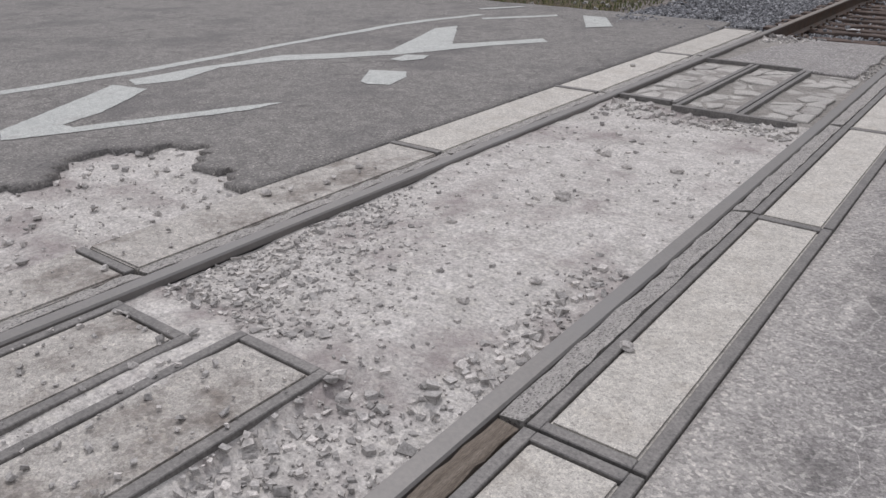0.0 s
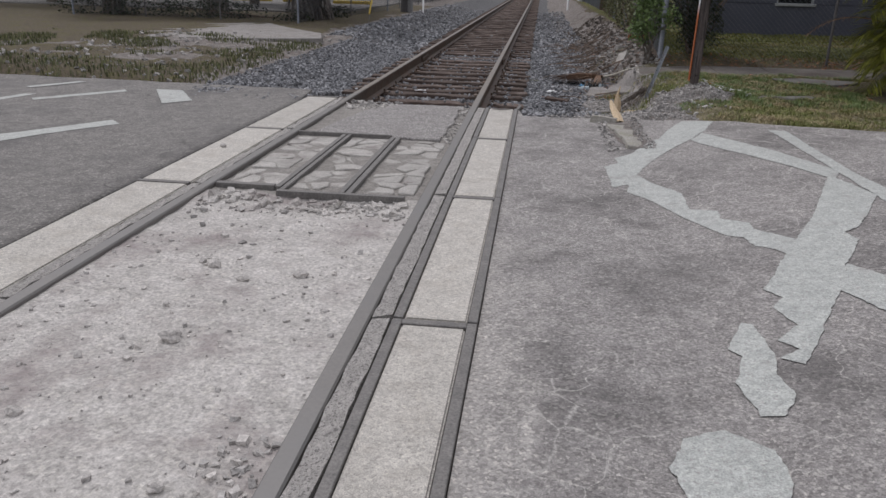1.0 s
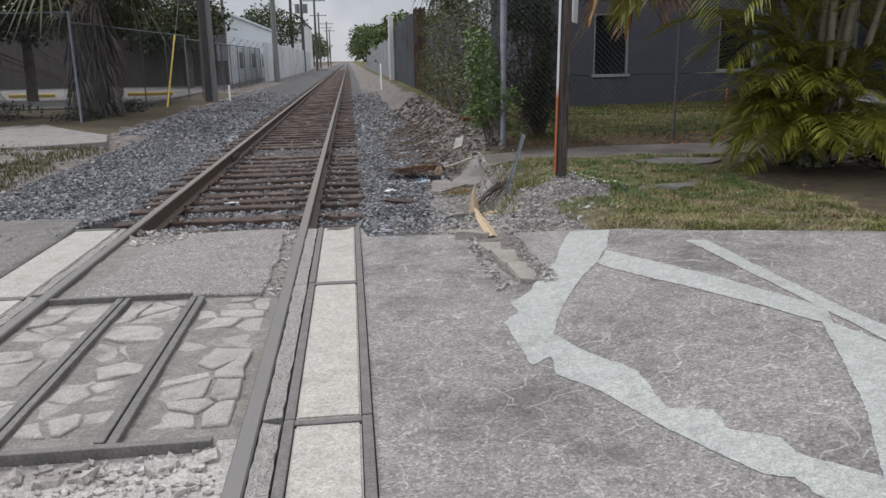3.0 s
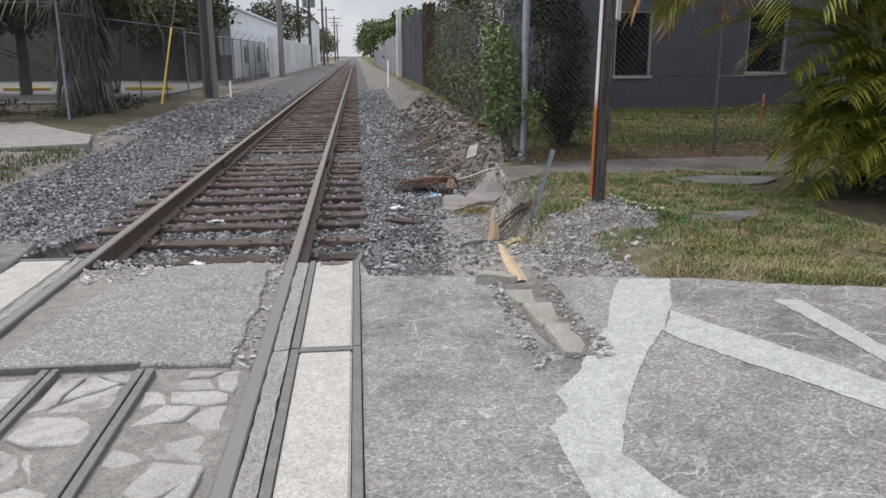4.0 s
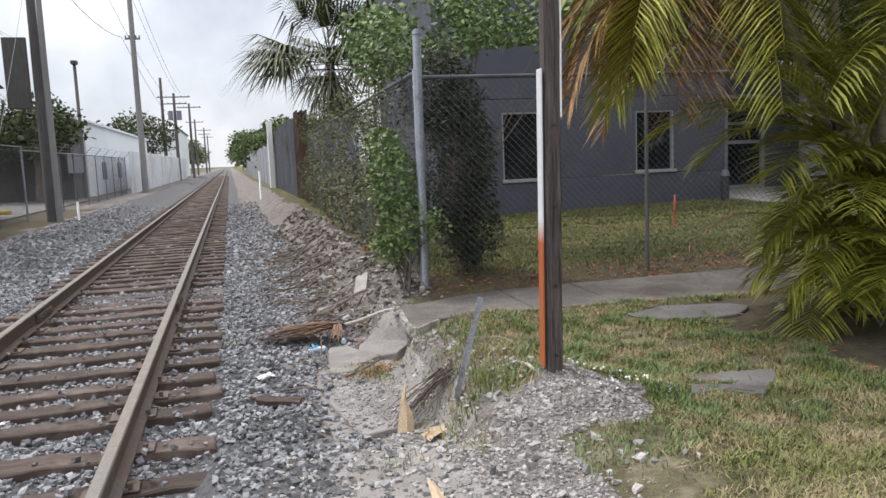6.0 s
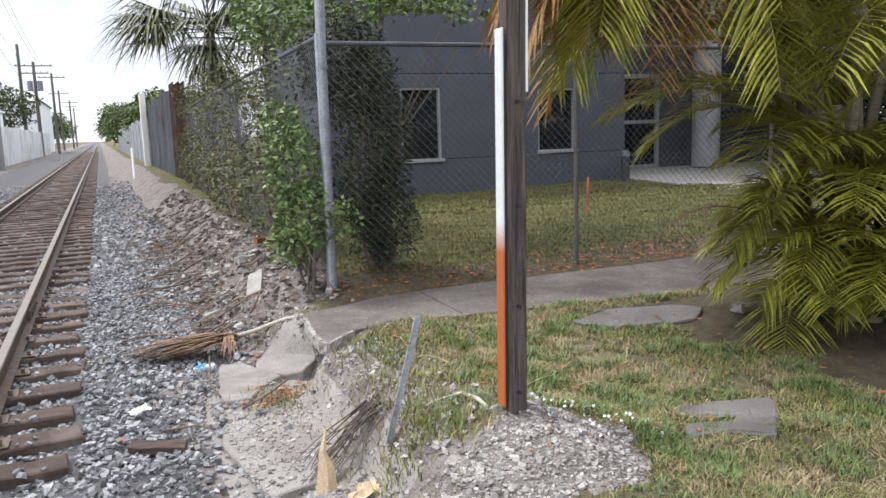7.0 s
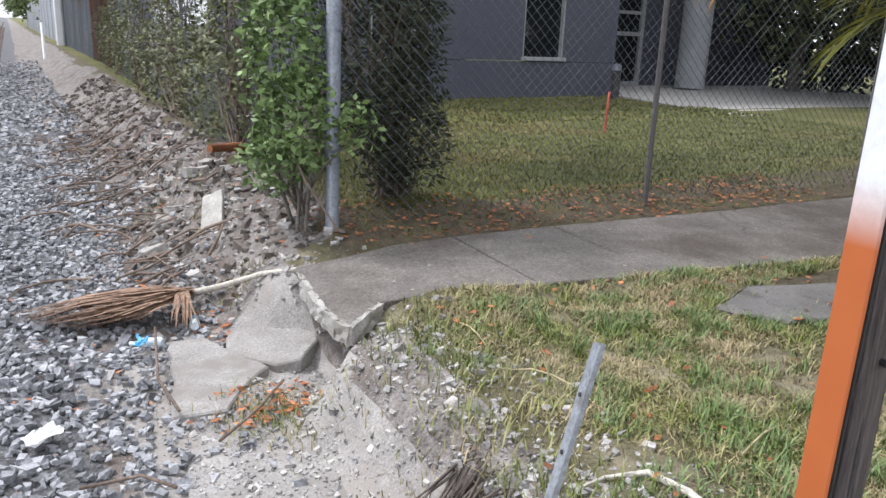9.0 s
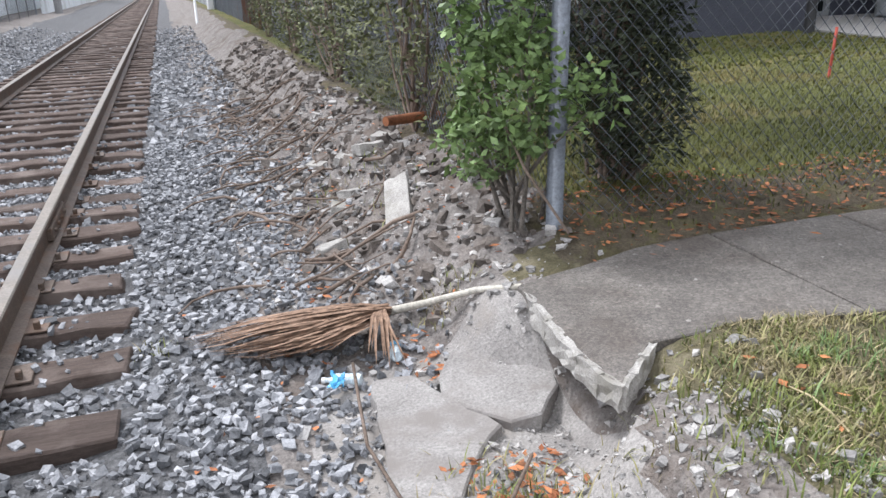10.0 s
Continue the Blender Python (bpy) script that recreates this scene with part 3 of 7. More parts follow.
def bulk(name, verts, faces, mat, label, category, kind="stuff", parent=None, sharp=False):
    """One mesh out of arrays: verts (n, 3); faces (m, 3 or 4)."""
    me = bpy.data.meshes.new(name)
    verts, faces = np.asarray(verts, np.float32), np.asarray(faces, np.int32)
    k = faces.shape[1]
    me.vertices.add(len(verts))
    me.vertices.foreach_set("co", verts.ravel())
    me.loops.add(faces.size)
    me.loops.foreach_set("vertex_index", faces.ravel())
    me.polygons.add(len(faces))
    me.polygons.foreach_set("loop_start", np.arange(0, faces.size, k, dtype=np.int32))
    me.polygons.foreach_set("use_smooth", np.full(len(faces), not sharp))
    me.update(calc_edges=True)
    me.materials.append(mat)
    ob = new(name, me)
    if parent is not None:
        ob.parent = parent
        if label:
            ob["label"] = label
        if kind:
            ob["kind"] = kind
        return ob
    return tagged(ob, label, category, kind=kind)


def stones(places, sizes, seed, flat=0.7, mat=None, name="ballast_stones", label="", category="ballast", parent=None):
    r = np.random.RandomState(seed)
    n = len(places)
    base = np.stack([CUBE_V * (1 + r.uniform(-0.4, 0.25, (8, 1))) + r.uniform(-0.28, 0.28, (8, 3)) for _ in range(40)])
    v = base[r.randint(0, 40, n)] * (r.uniform(0.6, 1.3, (n, 1, 3)) * np.array([1, 1, flat]))
    a, t = r.uniform(0, math.tau, n), r.uniform(-0.7, 0.7, n)
    ca, sa, ct, st = np.cos(a)[:, None], np.sin(a)[:, None], np.cos(t)[:, None], np.sin(t)[:, None]
    x, y, z = v[..., 0], v[..., 1] * ct - v[..., 2] * st, v[..., 1] * st + v[..., 2] * ct
    v = np.stack([x * ca - y * sa, x * sa + y * ca, z], -1) * np.asarray(sizes)[:, None, None] + np.asarray(places)[:, None]
    f = CUBE_F[None] + 8 * np.arange(n)[:, None, None]
    return bulk(name, v.reshape(-1, 3), f.reshape(-1, 4), mat or M["ballast"], label, category, parent=parent, sharp=True)


def scatter(n, x0, x1, y0, y1, seed, keep=None):
    r = random.Random(seed)
    out = []
    while len(out) < n:
        x, y = r.uniform(x0, x1), r.uniform(y0, y1)
        if keep is None or keep(x, y, r):
            out.append((x, y))
    return out


def inside(poly, x, y):
    hit = False
    for (ax, ay), (bx, by) in zip(poly, poly[1:] + poly[:1]):
        if (ay > y) != (by > y) and x < (bx - ax) * (y - ay) / (by - ay) + ax:
            hit = not hit
    return hit


def ragged(poly, step, jitter, seed):
    """The outline of a polygon, cut finer and worn."""
    r = random.Random(seed)
    out = []
    for (ax, ay), (bx, by) in zip(poly, poly[1:] + poly[:1]):
        length = math.hypot(bx - ax, by - ay)
        n = max(1, round(length / step))
        for i in range(n):
            t = i / n
            px, py = ax + (bx - ax) * t, ay + (by - ay) * t
            j = jitter * (1.5 * noise.noise((px * 5 + seed, py * 5, seed)) + 1.2 * noise.noise((px * 17, py * 17 + seed, seed)) + r.gauss(0, 0.35))
            out.append((ax + (bx - ax) * t - j * (by - ay) / length, ay + (by - ay) * t + j * (bx - ax) / length))
    return out


def draped(poly, zf, lift, step=0.2):
    """A thin layer that lies on a sloping surface."""
    bm = bmesh.new()
    vs = [bm.verts.new((x, y, 0)) for x, y in poly]
    es = [bm.edges.new((a, b)) for a, b in zip(vs, vs[1:] + vs[:1])]
    bmesh.ops.triangle_fill(bm, edges=es, use_beauty=True)
    for ax in (0, 1):
        lo, hi = min(p[ax] for p in poly), max(p[ax] for p in poly)
        k = math.ceil(lo / step)
        while k * step < hi:
            co, no = Vector((0, 0, 0)), Vector((0, 0, 0))
            co[ax], no[ax] = k * step, 1
            bmesh.ops.bisect_plane(bm, geom=list(bm.verts) + list(bm.edges) + list(bm.faces), plane_co=co, plane_no=no)
            k += 1
    for v in bm.verts:
        v.co.z = zf(v.co.x, v.co.y) + lift
    bmesh.ops.recalc_face_normals(bm, faces=bm.faces)
    if sum(f.normal.z for f in bm.faces) < 0:
        bmesh.ops.reverse_faces(bm, faces=bm.faces)
    return bm


def slab(poly, zf, thick, lift=0.0, jitter=0.0, seed=0, bevel=0.008):
    """A flat piece with broken edges; its top follows zf."""
    bm = bmesh.new()
    r = random.Random(seed)
    pts = ragged(poly, 0.09, jitter, seed) if jitter else poly
    top = [bm.verts.new((x, y, zf(x, y) + lift)) for x, y in pts]
    f = bm.faces.new(top)
    f.normal_update()
    if f.normal.z < 0:
        f.normal_flip()
    low = bmesh.ops.extrude_face_region(bm, geom=[f])["geom"]
    for v in (g for g in low if isinstance(g, bmesh.types.BMVert)):
        v.co += Vector((r.gauss(0, jitter * 0.6), r.gauss(0, jitter * 0.6), -thick * (1 + r.uniform(-0.2, 0.1) * bool(jitter))))
    bmesh.ops.recalc_face_normals(bm, faces=bm.faces)
    if bevel:
        bmesh.ops.bevel(bm, geom=[e for e in bm.edges if all(v in set(top) for v in e.verts)], offset=bevel, segments=1, affect="EDGES")
    return bm


def road_top(x, y):
    return road_z(x) + 0.006 * wob(x, y, 1.5, 2)


# ---- road ----
E_ROAD = 1.246
road_east = thing("road_east", sheet(E_ROAD, 14, -13, 0, road_top, 0.06, road_edge), M["asphalt"], "worn grey asphalt road with patches and cracks", "road", kind="structure")


def in_hole(x, y):
    return y < -6.62 + 0.3 * wob(x, y, 3, 4) - 0.25 * smooth(-2.1, -1.5, x) and x > -2.42 + 0.3 * wob(x, y, 2.2, 7) and y > -11


bm = sheet(-14, -1.26, -13, 2.6, road_top, 0.1, road_edge)
bmesh.ops.delete(bm, geom=[f for f in bm.faces if in_hole(*f.calc_center_median()[:2])], context="FACES")
rim = [e for e in bm.edges if e.is_boundary and e.verts[0].co.z > -0.09 and e.verts[1].co.z > -0.09]
low = bmesh.ops.extrude_edge_only(bm, edges=rim)["geom"]
for v in {v for e in rim for v in e.verts}:
    if -3 < v.co.x < -1.5 and -10.9 < v.co.y < -6:
        v.co.x += 0.05 * wob(v.co.x, v.co.y, 30, 1)
        v.co.y += 0.05 * wob(v.co.x, v.co.y, 30, 2)
for v in (g for g in low if isinstance(g, bmesh.types.BMVert)):
    v.co.z -= 0.05
thing("road_west", bm, M["asphalt_left"], "grey asphalt road broken away beside the track", "road", kind="structure")
bm = bmesh.new()
xs, ys = axis([(-2.9, -1.25, 0.05)]), axis([(-11.2, -6.1, 0.06)])
vs = [[bm.verts.new((x, y, road_z(x) - 0.036 + 0.022 * wob(x, y, 4, 3) + 0.02 * wob(x, y, 11, 5))) for x in xs] for y in ys]
for j in range(len(ys) - 1):
    for i in range(len(xs) - 1):
        bm.faces.new((vs[j][i], vs[j][i + 1], vs[j + 1][i + 1], vs[j + 1][i])).smooth = True
thing("rubble_bed", bm, M["dirt_pale"], "pale rubble where the asphalt broke away", "rubble", kind="structure")
pl = scatter(900, -2.75, -1.27, -10.5, -6.2, 31, lambda x, y, r: in_hole(x, y))
r = random.Random(8)
stones([(x, y, road_z(x) - 0.034 + r.uniform(0, 0.015)) for x, y in pl], [0.004 + 0.02 * r.random() ** 4 for _ in pl], 5, mat=M["pale_gravel"], name="loose_rubble", label="pale loose stones in the broken road edge", category="rubble")

# painted markings, worn at the edges
MARKS = {
    "road_marking": [
        ("tapering worn white line across the asphalt", [(2.8, -1.15), (3.06, -1.3), (2.9, -1.72), (2.74, -2.0), (2.58, -2.22), (2.38, -2.56), (2.25, -2.85), (2.19, -3.02), (2.27, -3.3), (2.41, -3.62), (2.39, -3.97), (2.54, -4.07), (2.52, -4.22), (2.65, -4.35), (2.64, -4.46), (2.81, -4.69), (2.72, -4.95), (2.66, -4.8), (2.58, -4.73), (2.56, -4.58), (2.49, -4.53), (2.37, -4.22), (2.32, -4.07), (2.18, -3.65), (2.07, -3.5), (2.1, -3.3), (1.99, -3.38), (1.98, -2.76), (2.1, -2.62), (2.08, -2.46), (2.24, -2.28), (2.36, -2.03), (2.5, -1.85), (2.64, -1.5)], road_top),
        ("narrow white line joining two broad ones", [(2.74, -2.02), (2.87, -1.79), (3.46, -3.32), (3.35, -3.58), (2.76, -2.14)], road_top),
        ("long thin white line slanting over asphalt", [(3.4, -1.84), (3.53, -1.89), (3.53, -3.3), (3.62, -4.2), (3.66, -5.2), (3.5, -5.4), (3.47, -4.5), (3.45, -3.95), (3.44, -3.3)], road_top),
        ("broad worn white stem of a marking", [(3.35, -3.45), (3.46, -3.94), (3.15, -4.54), (3.04, -4.62), (3.06, -4.75), (2.91, -5.05), (2.79, -5.33), (2.57, -5.76), (2.44, -6.0), (2.37, -5.94), (2.46, -5.88), (2.4, -5.8), (2.51, -5.68), (2.46, -5.5), (2.53, -5.4), (2.48, -5.3), (2.65, -4.95), (2.81, -4.64), (3.0, -4.28)], road_top),
        ("short white arm with a ragged side", [(2.9, -5.06), (3.06, -5.32), (3.3, -5.72), (3.2, -6.1), (2.94, -5.77), (2.83, -5.53), (2.77, -5.37)], road_top),
        ("small white worn patch of paint", [(2.31, -5.62), (2.35, -5.65), (2.36, -5.92), (2.33, -6.06), (2.35, -6.2), (2.28, -6.33), (2.21, -6.32), (2.18, -6.1), (2.25, -5.91), (2.21, -5.84)], road_top),
        ("faint greenish white patch of paint", [(2.08, -6.41), (2.2, -6.51), (2.21, -6.68), (2.17, -6.76), (1.91, -6.78), (1.88, -6.63), (1.94, -6.47)], road_top),
        ("long curved white edge line on asphalt", [(-4.9, -7.6), (-4.62, -6.5), (-4.52, -5.43), (-4.62, -3.4), (-4.65, -1.62), (-4.35, -0.17), (-4.5, -0.2), (-4.8, -1.6), (-4.75, -3.4), (-4.68, -5.4), (-4.78, -6.5), (-5.05, -7.6)], road_top),
        ("bent white line with worn corners", [(-4.32, -5.63), (-4.33, -4.99), (-4.18, -4.03), (-3.49, -3.21), (-3.83, -2.32), (-4.11, -1.63), (-4.01, -1.31), (-3.58, -1.95), (-3.21, -2.51), (-2.99, -2.19), (-2.62, -1.62), (-2.44, -1.81), (-2.84, -2.42), (-3.28, -3.36), (-3.94, -4.25), (-4.16, -4.81), (-3.95, -5.38), (-4.08, -5.73)], road_top),
        ("white arrow marking with a worn tip", [(-3.51, -7.09), (-4.24, -5.83), (-3.87, -5.76), (-3.43, -6.41), (-3.32, -6.77), (-3.2, -6.75), (-2.92, -6.12), (-2.64, -5.48), (-2.6, -5.46), (-2.62, -5.76), (-2.84, -6.26), (-3.05, -6.76), (-3.26, -7.2)], road_top),
        ("small white painted block on asphalt", [(-2.66, -4.54), (-2.94, -4.12), (-2.62, -3.99), (-2.46, -4.18), (-2.36, -4.52), (-2.53, -4.6)], road_top),
        ("thin broken white dash on asphalt", [(-3.16, -3.59), (-3.19, -3.29), (-2.98, -3.2), (-2.91, -3.38), (-3.01, -3.59)], road_top),
        ("small square white painted block", [(-3.2, 0.45), (-2.84, 0.4), (-2.4, -0.31), (-2.62, -0.59)], road_top),
        ("thin white dash near the verge", [(-4.84, 0.33), (-4.5, 0.95), (-4.38, 0.9), (-4.72, 0.25)], road_top),
        ("thin slanting white dash on asphalt", [(-4.2, -0.5), (-3.55, 0.35), (-3.45, 0.22), (-4.1, -0.62)], road_top),
    ]
}
for n, (label, poly, zf) in enumerate(MARKS["road_marking"]):
    thing("road_marking", draped(ragged(poly, 0.022, 0.006, n), zf, 0.003 + 0.0006 * (n % 7), 0.1), M["paint"], label, "road marking", kind="structure")
# ---- track ----
RAIL_X = 0.7525


def rail_mesh(y0, y1):
    prof = [(-0.07, -0.18), (0.07, -0.18), (0.07, -0.168), (0.012, -0.15), (0.01, -0.05), (0.036, -0.036), (0.037, -0.008), (0.03, 0.0), (-0.03, 0.0), (-0.037, -0.008), (-0.036, -0.036), (-0.01, -0.05), (-0.012, -0.15), (-0.07, -0.168)]
    bm = bmesh.new()
    a, b = ([bm.verts.new((x, y, z)) for x, z in prof] for y in (y0, y1))
    for k in range(len(prof)):
        f = bm.faces.new((a[k], a[(k + 1) % len(prof)], b[(k + 1) % len(prof)], b[k]))
        f.material_index = 1 if k in (6, 7, 8) else 0
    bm.faces.new(a)
    bm.faces.new(b)
    return bm


for side in (-1, 1):
    r_ob = thing("rail", rail_mesh(-13, 320), [M["rail"], M["rail_top"]], "long rust-brown steel rail with a worn top", "rail", "running rails")
    r_ob.location.x = RAIL_X * side
    bm = box(bmesh.new(), -0.048, 0.048, 6.05, 6.75, -0.145, -0.06, 0.006)
    bar = part("joint_bar", bm, M["rail"], r_ob, "rusty bolted joint bar")
    for k in range(4):
        bm = tube(bmesh.new(), [(-0.065, 6.16 + 0.16 * k, -0.1), (0.065, 6.16 + 0.16 * k, -0.1)], 0.016, 6)
        part("bolt", bm, M["rail"], bar)
TIES = [0.98, 1.52, 2.2, 2.66, 3.08, 3.62, 4.2, 4.75, 5.3, 5.82, 6.33, 6.85]
while TIES[-1] < 140:
    TIES.append(TIES[-1] + 0.535)
rng = random.Random(4)
tie_meshes = []
for k in range(7):
    bm = box(bmesh.new(), -1.28, 1.28, -0.11, 0.11, -0.15, 0.0)
    bmesh.ops.subdivide_edges(bm, edges=[e for e in bm.edges if abs((e.verts[0].co - e.verts[1].co).x) > 1], cuts=12)
    for v in bm.verts:
        v.co += Vector((rng.uniform(-0.035, 0.035) if abs(v.co.x) > 1.2 else 0, rng.uniform(-0.013, 0.013), rng.uniform(-0.012, 0.006) if v.co.z > -0.05 else 0))
    bmesh.ops.bevel(bm, geom=[e for e in bm.edges if e.calc_length() > 0.1 and e.verts[0].co.z > -0.05 and e.verts[1].co.z > -0.05], offset=0.01, segments=1, affect="EDGES")
    tie_meshes.append(to_mesh("railway_tie", bm, M["tie"]))
plate_me = to_mesh("tie_plate", box(bmesh.new(), -0.15, 0.15, -0.09, 0.09, 0.0, 0.012, 0.003), M["rail"])
spike_me = to_mesh("spike", box(bmesh.new(), -0.014, 0.014, -0.014, 0.014, 0.0, 0.04, 0.004), M["rail"])
for n, y in enumerate(TIES):
    t = tagged(new("railway_tie", tie_meshes[n % 7]), "weathered dark brown wooden tie bedded in ballast", "railway tie", "ties under the rails")
    t.matrix_basis = pose(rng.uniform(-0.03, 0.03), y, -0.184 - (0.035 if n in (0, 12, 13) else 0) + rng.uniform(-0.006, 0.004), 0, 0, rng.uniform(-1.4, 1.4))
    if n < 16:
        for side in (-1, 1):
            p = new("tie_plate", plate_me)
            p.parent, p.location = t, (RAIL_X * side, 0, 0.0)
            for sx, sy in ((-0.1, 0.05), (0.1, -0.05)):
                s = new("spike", spike_me)
                s.parent, s.location = p, (sx, sy, 0.01)

# ---- crossing panels ----
P_EAST = [0.0, -1.73, -3.72, -5.69, -7.72, -9.72, -11.7]
P_WEST = [0.33, -1.72, -3.74, -5.77, -7.79, -9.8, -11.8]


def panel(x0, x1, y1, y0, edges, label, z=0.0, seed=0, mat="concrete"):
    """A framed concrete panel. edges: which sides have a steel strip, of w e n s."""
    r = random.Random(seed)
    e = empty("crossing_panel", ((x0 + x1) / 2, (y0 + y1) / 2, z - 0.1), label, "crossing panel", "concrete crossing panels")
    cx, cy = e.location.x, e.location.y
    g, w = 0.007, 0.042
    a0, a1 = x0 + g + (w if "w" in edges else 0) - cx, x1 - g - (w if "e" in edges else 0) - cx
    b0, b1 = y0 + g + (w if "s" in edges else 0) - cy, y1 - g - (w if "n" in edges else 0) - cy
    bm = box(bmesh.new(), a0 + 0.004, a1 - 0.004, b0 + 0.004, b1 - 0.004, -0.08, 0.096)
    bmesh.ops.bevel(bm, geom=[ed for ed in bm.edges], offset=0.008, segments=2, affect="EDGES")
    part("concrete_slab", bm, M[mat], e)
    strips = {"w": (x0 + g - cx, a0, y0 + g - cy, y1 - g - cy), "e": (a1, x1 - g - cx, y0 + g - cy, y1 - g - cy), "n": (a0, a1, b1, y1 - g - cy), "s": (a0, a1, y0 + g - cy, b0)}
    for k in edges:
        s = strips[k]
        part("steel_edge", box(bmesh.new(), *s, -0.08, 0.1 + r.uniform(-0.001, 0.002), 0.003), M["steel_edge"], e, "grey steel edge strip")
    return e


for n in range(len(P_EAST) - 1):
    panel(0.878, 1.248, P_EAST[n], P_EAST[n + 1], "wens" if n == 3 else "wen" if n else "we", "pale concrete panel in a steel frame beside the rail" if n else "pale concrete end panel with a chipped corner", 0.0, n)
for n in range(len(P_WEST) - 1):
    panel(-1.25, -0.868, P_WEST[n], P_WEST[n + 1], "ns" if n == 4 else "n", "pale concrete panel along the outer rail side", -0.002, 20 + n, "gritty_concrete" if n > 2 else "concrete")
panel(-0.685, -0.235, -7.98, -9.9, "wen", "gritty concrete panel framed in wide steel", 0.004, 41, "gritty_concrete")
panel(-0.165, 0.275, -7.85, -9.9, "wen", "grit-strewn concrete panel with a steel rim", 0.0, 42, "gritty_concrete")
# curled strip end and chipped corner at the last panel
bm = bmesh.new()
pts = [(1.22, 0.0, -0.004), (1.225, 0.07, -0.004), (1.232, 0.13, 0.0), (1.245, 0.18, 0.008)]
for (ax, ay, az_), (bx, by, bz) in zip(pts, pts[1:]):
    q = [bm.verts.new(p) for p in ((ax, ay, az_), (ax + 0.03, ay, az_), (bx + 0.03, by, bz), (bx, by, bz), (ax, ay, az_ - 0.05), (ax + 0.03, ay, az_ - 0.05), (bx + 0.03, by, bz - 0.05), (bx, by, bz - 0.05))]
    for i in ((0, 1, 2, 3), (7, 6, 5, 4), (0, 4, 5, 1), (1, 5, 6, 2), (2, 6, 7, 3), (3, 7, 4, 0)):
        bm.faces.new([q[k] for k in i])
thing("bent_strip", bm, M["steel_edge"], "bent rubber-grey strip end beside the last panel", "strip")
# A flat dark patch paints the shade inside the chipped hole; nothing is recessed.
bm = draped(ragged([(0.95, -0.16), (1.0, -0.1), (1.08, -0.12), (1.17, -0.07), (1.16, -0.02), (1.05, -0.04), (0.97, -0.03)], 0.02, 0.012, 77), lambda x, y: -0.004, 0.005, 0.05)
thing("chipped_hollow", bm, M["soil"], "flat dark patch painted for the chipped panel hole", "dirt", kind="structure")
# filler timbers in the gap outside each rail
r = random.Random(12)
for side, x0, x1, ends in ((1, 0.79, 0.88, P_EAST), (-1, -0.866, -0.792, P_WEST)):
    for n in range(len(ends) - 1):
        bm = box(bmesh.new(), x0 + (0.014 if n > 3 and side > 0 else 0.006), x1 - 0.006, ends[n + 1] + 0.02, ends[n] - 0.02, -0.12, -0.004)
        bmesh.ops.subdivide_edges(bm, edges=[e for e in bm.edges if abs((e.verts[0].co - e.verts[1].co).y) > 1], cuts=26)
        for v in bm.verts:
            v.co += Vector((r.uniform(-0.004, 0.004), r.uniform(-0.02, 0.02), r.uniform(-0.008, 0.004) if v.co.z > -0.06 else 0))
        thing("filler_timber", bm, M["old_timber"] if n > 3 and side > 0 else M["rot_wood"], "rotten brown filler timber between rail and panel" if n > 3 and side > 0 else "grit-covered filler timber between rail and panel", "timber", "filler timbers")

# ---- fill between the rails ----


def fill_z(x, y):
    z = -0.022 + 0.014 * wob(x, y, 2.2, 1) + 0.008 * wob(x, y, 8, 2)
    z -= 0.035 * smooth(0.2, 0.68, x) * (1 - smooth(-7.6, -6.6, y))
    z -= 0.035 * smooth(-4.4, -4.0, y) * (1 - smooth(-3.86, -3.82, y)) * smooth(-0.5, -0.1, x)
    z -= 0.02 * smooth(-0.25, -0.6, x) * (1 - smooth(-6.5, -5.5, y))
    if y > -3.84:
        z -= 0.012
    if y < -7.75:
        z += 0.012 if x < 0.3 else -0.02
    return z


bm = bmesh.new()
xs, ys = axis([(-0.72, 0.72, 0.045)]), axis([(-12, -8.2, 0.2), (-8.2, 0.06, 0.05)])
vs = [[bm.verts.new((x, y, fill_z(x, y))) for x in xs] for y in ys]
for j in range(len(ys) - 1):
    for i in range(len(xs) - 1):
        f = bm.faces.new((vs[j][i], vs[j][i + 1], vs[j + 1][i + 1], vs[j + 1][i]))
        f.smooth = True
        f.material_index = 1 if ys[j] > -3.86 + 0.06 * wob(xs[i], ys[j], 5, 3) else 0
thing("crossing_fill", bm, [M["dirt_pale"], M["cell_dirt"]], "packed pale lime dirt between the rails", "dirt", kind="structure")
r = random.Random(21)
pl = scatter(4600, -0.7, 0.71, -8.6, -3.9, 22, lambda x, y, r: r.random() < 0.04 + 0.96 * (1 - smooth(-8.3, -6.6, y + 1.5 * x + 0.5 * wob(x, y, 2, 3))) ** 1.5)
stones([(x, y, fill_z(x, y) + 0.002) for x, y in pl if not (y < -7.83 and x < 0.28)], [0.003 + 0.016 * r.random() ** 3 for x, y in pl if not (y < -7.83 and x < 0.28)], 6, mat=M["pale_gravel"], name="crossing_gravel", label="pale gravel strewn between the rails", category="gravel")
pl = scatter(170, -0.68, 0.68, -4.3, -3.85, 26) + scatter(330, 0.5, 0.7, -8.6, -6.6, 27) + scatter(160, 0.28, 0.5, -8.6, -7.7, 30) + scatter(260, -0.7, -0.1, -0.3, 0.3, 28) + scatter(220, 0.55, 0.7, -1.9, 0.2, 29)
stones([(x, y, fill_z(x, y) + 0.004) for x, y in pl], [0.005 + 0.022 * r.random() ** 3 for _ in pl], 7, mat=M["pale_gravel"], name="edge_gravel", label="grey and pale gravel along the slab edges", category="gravel")
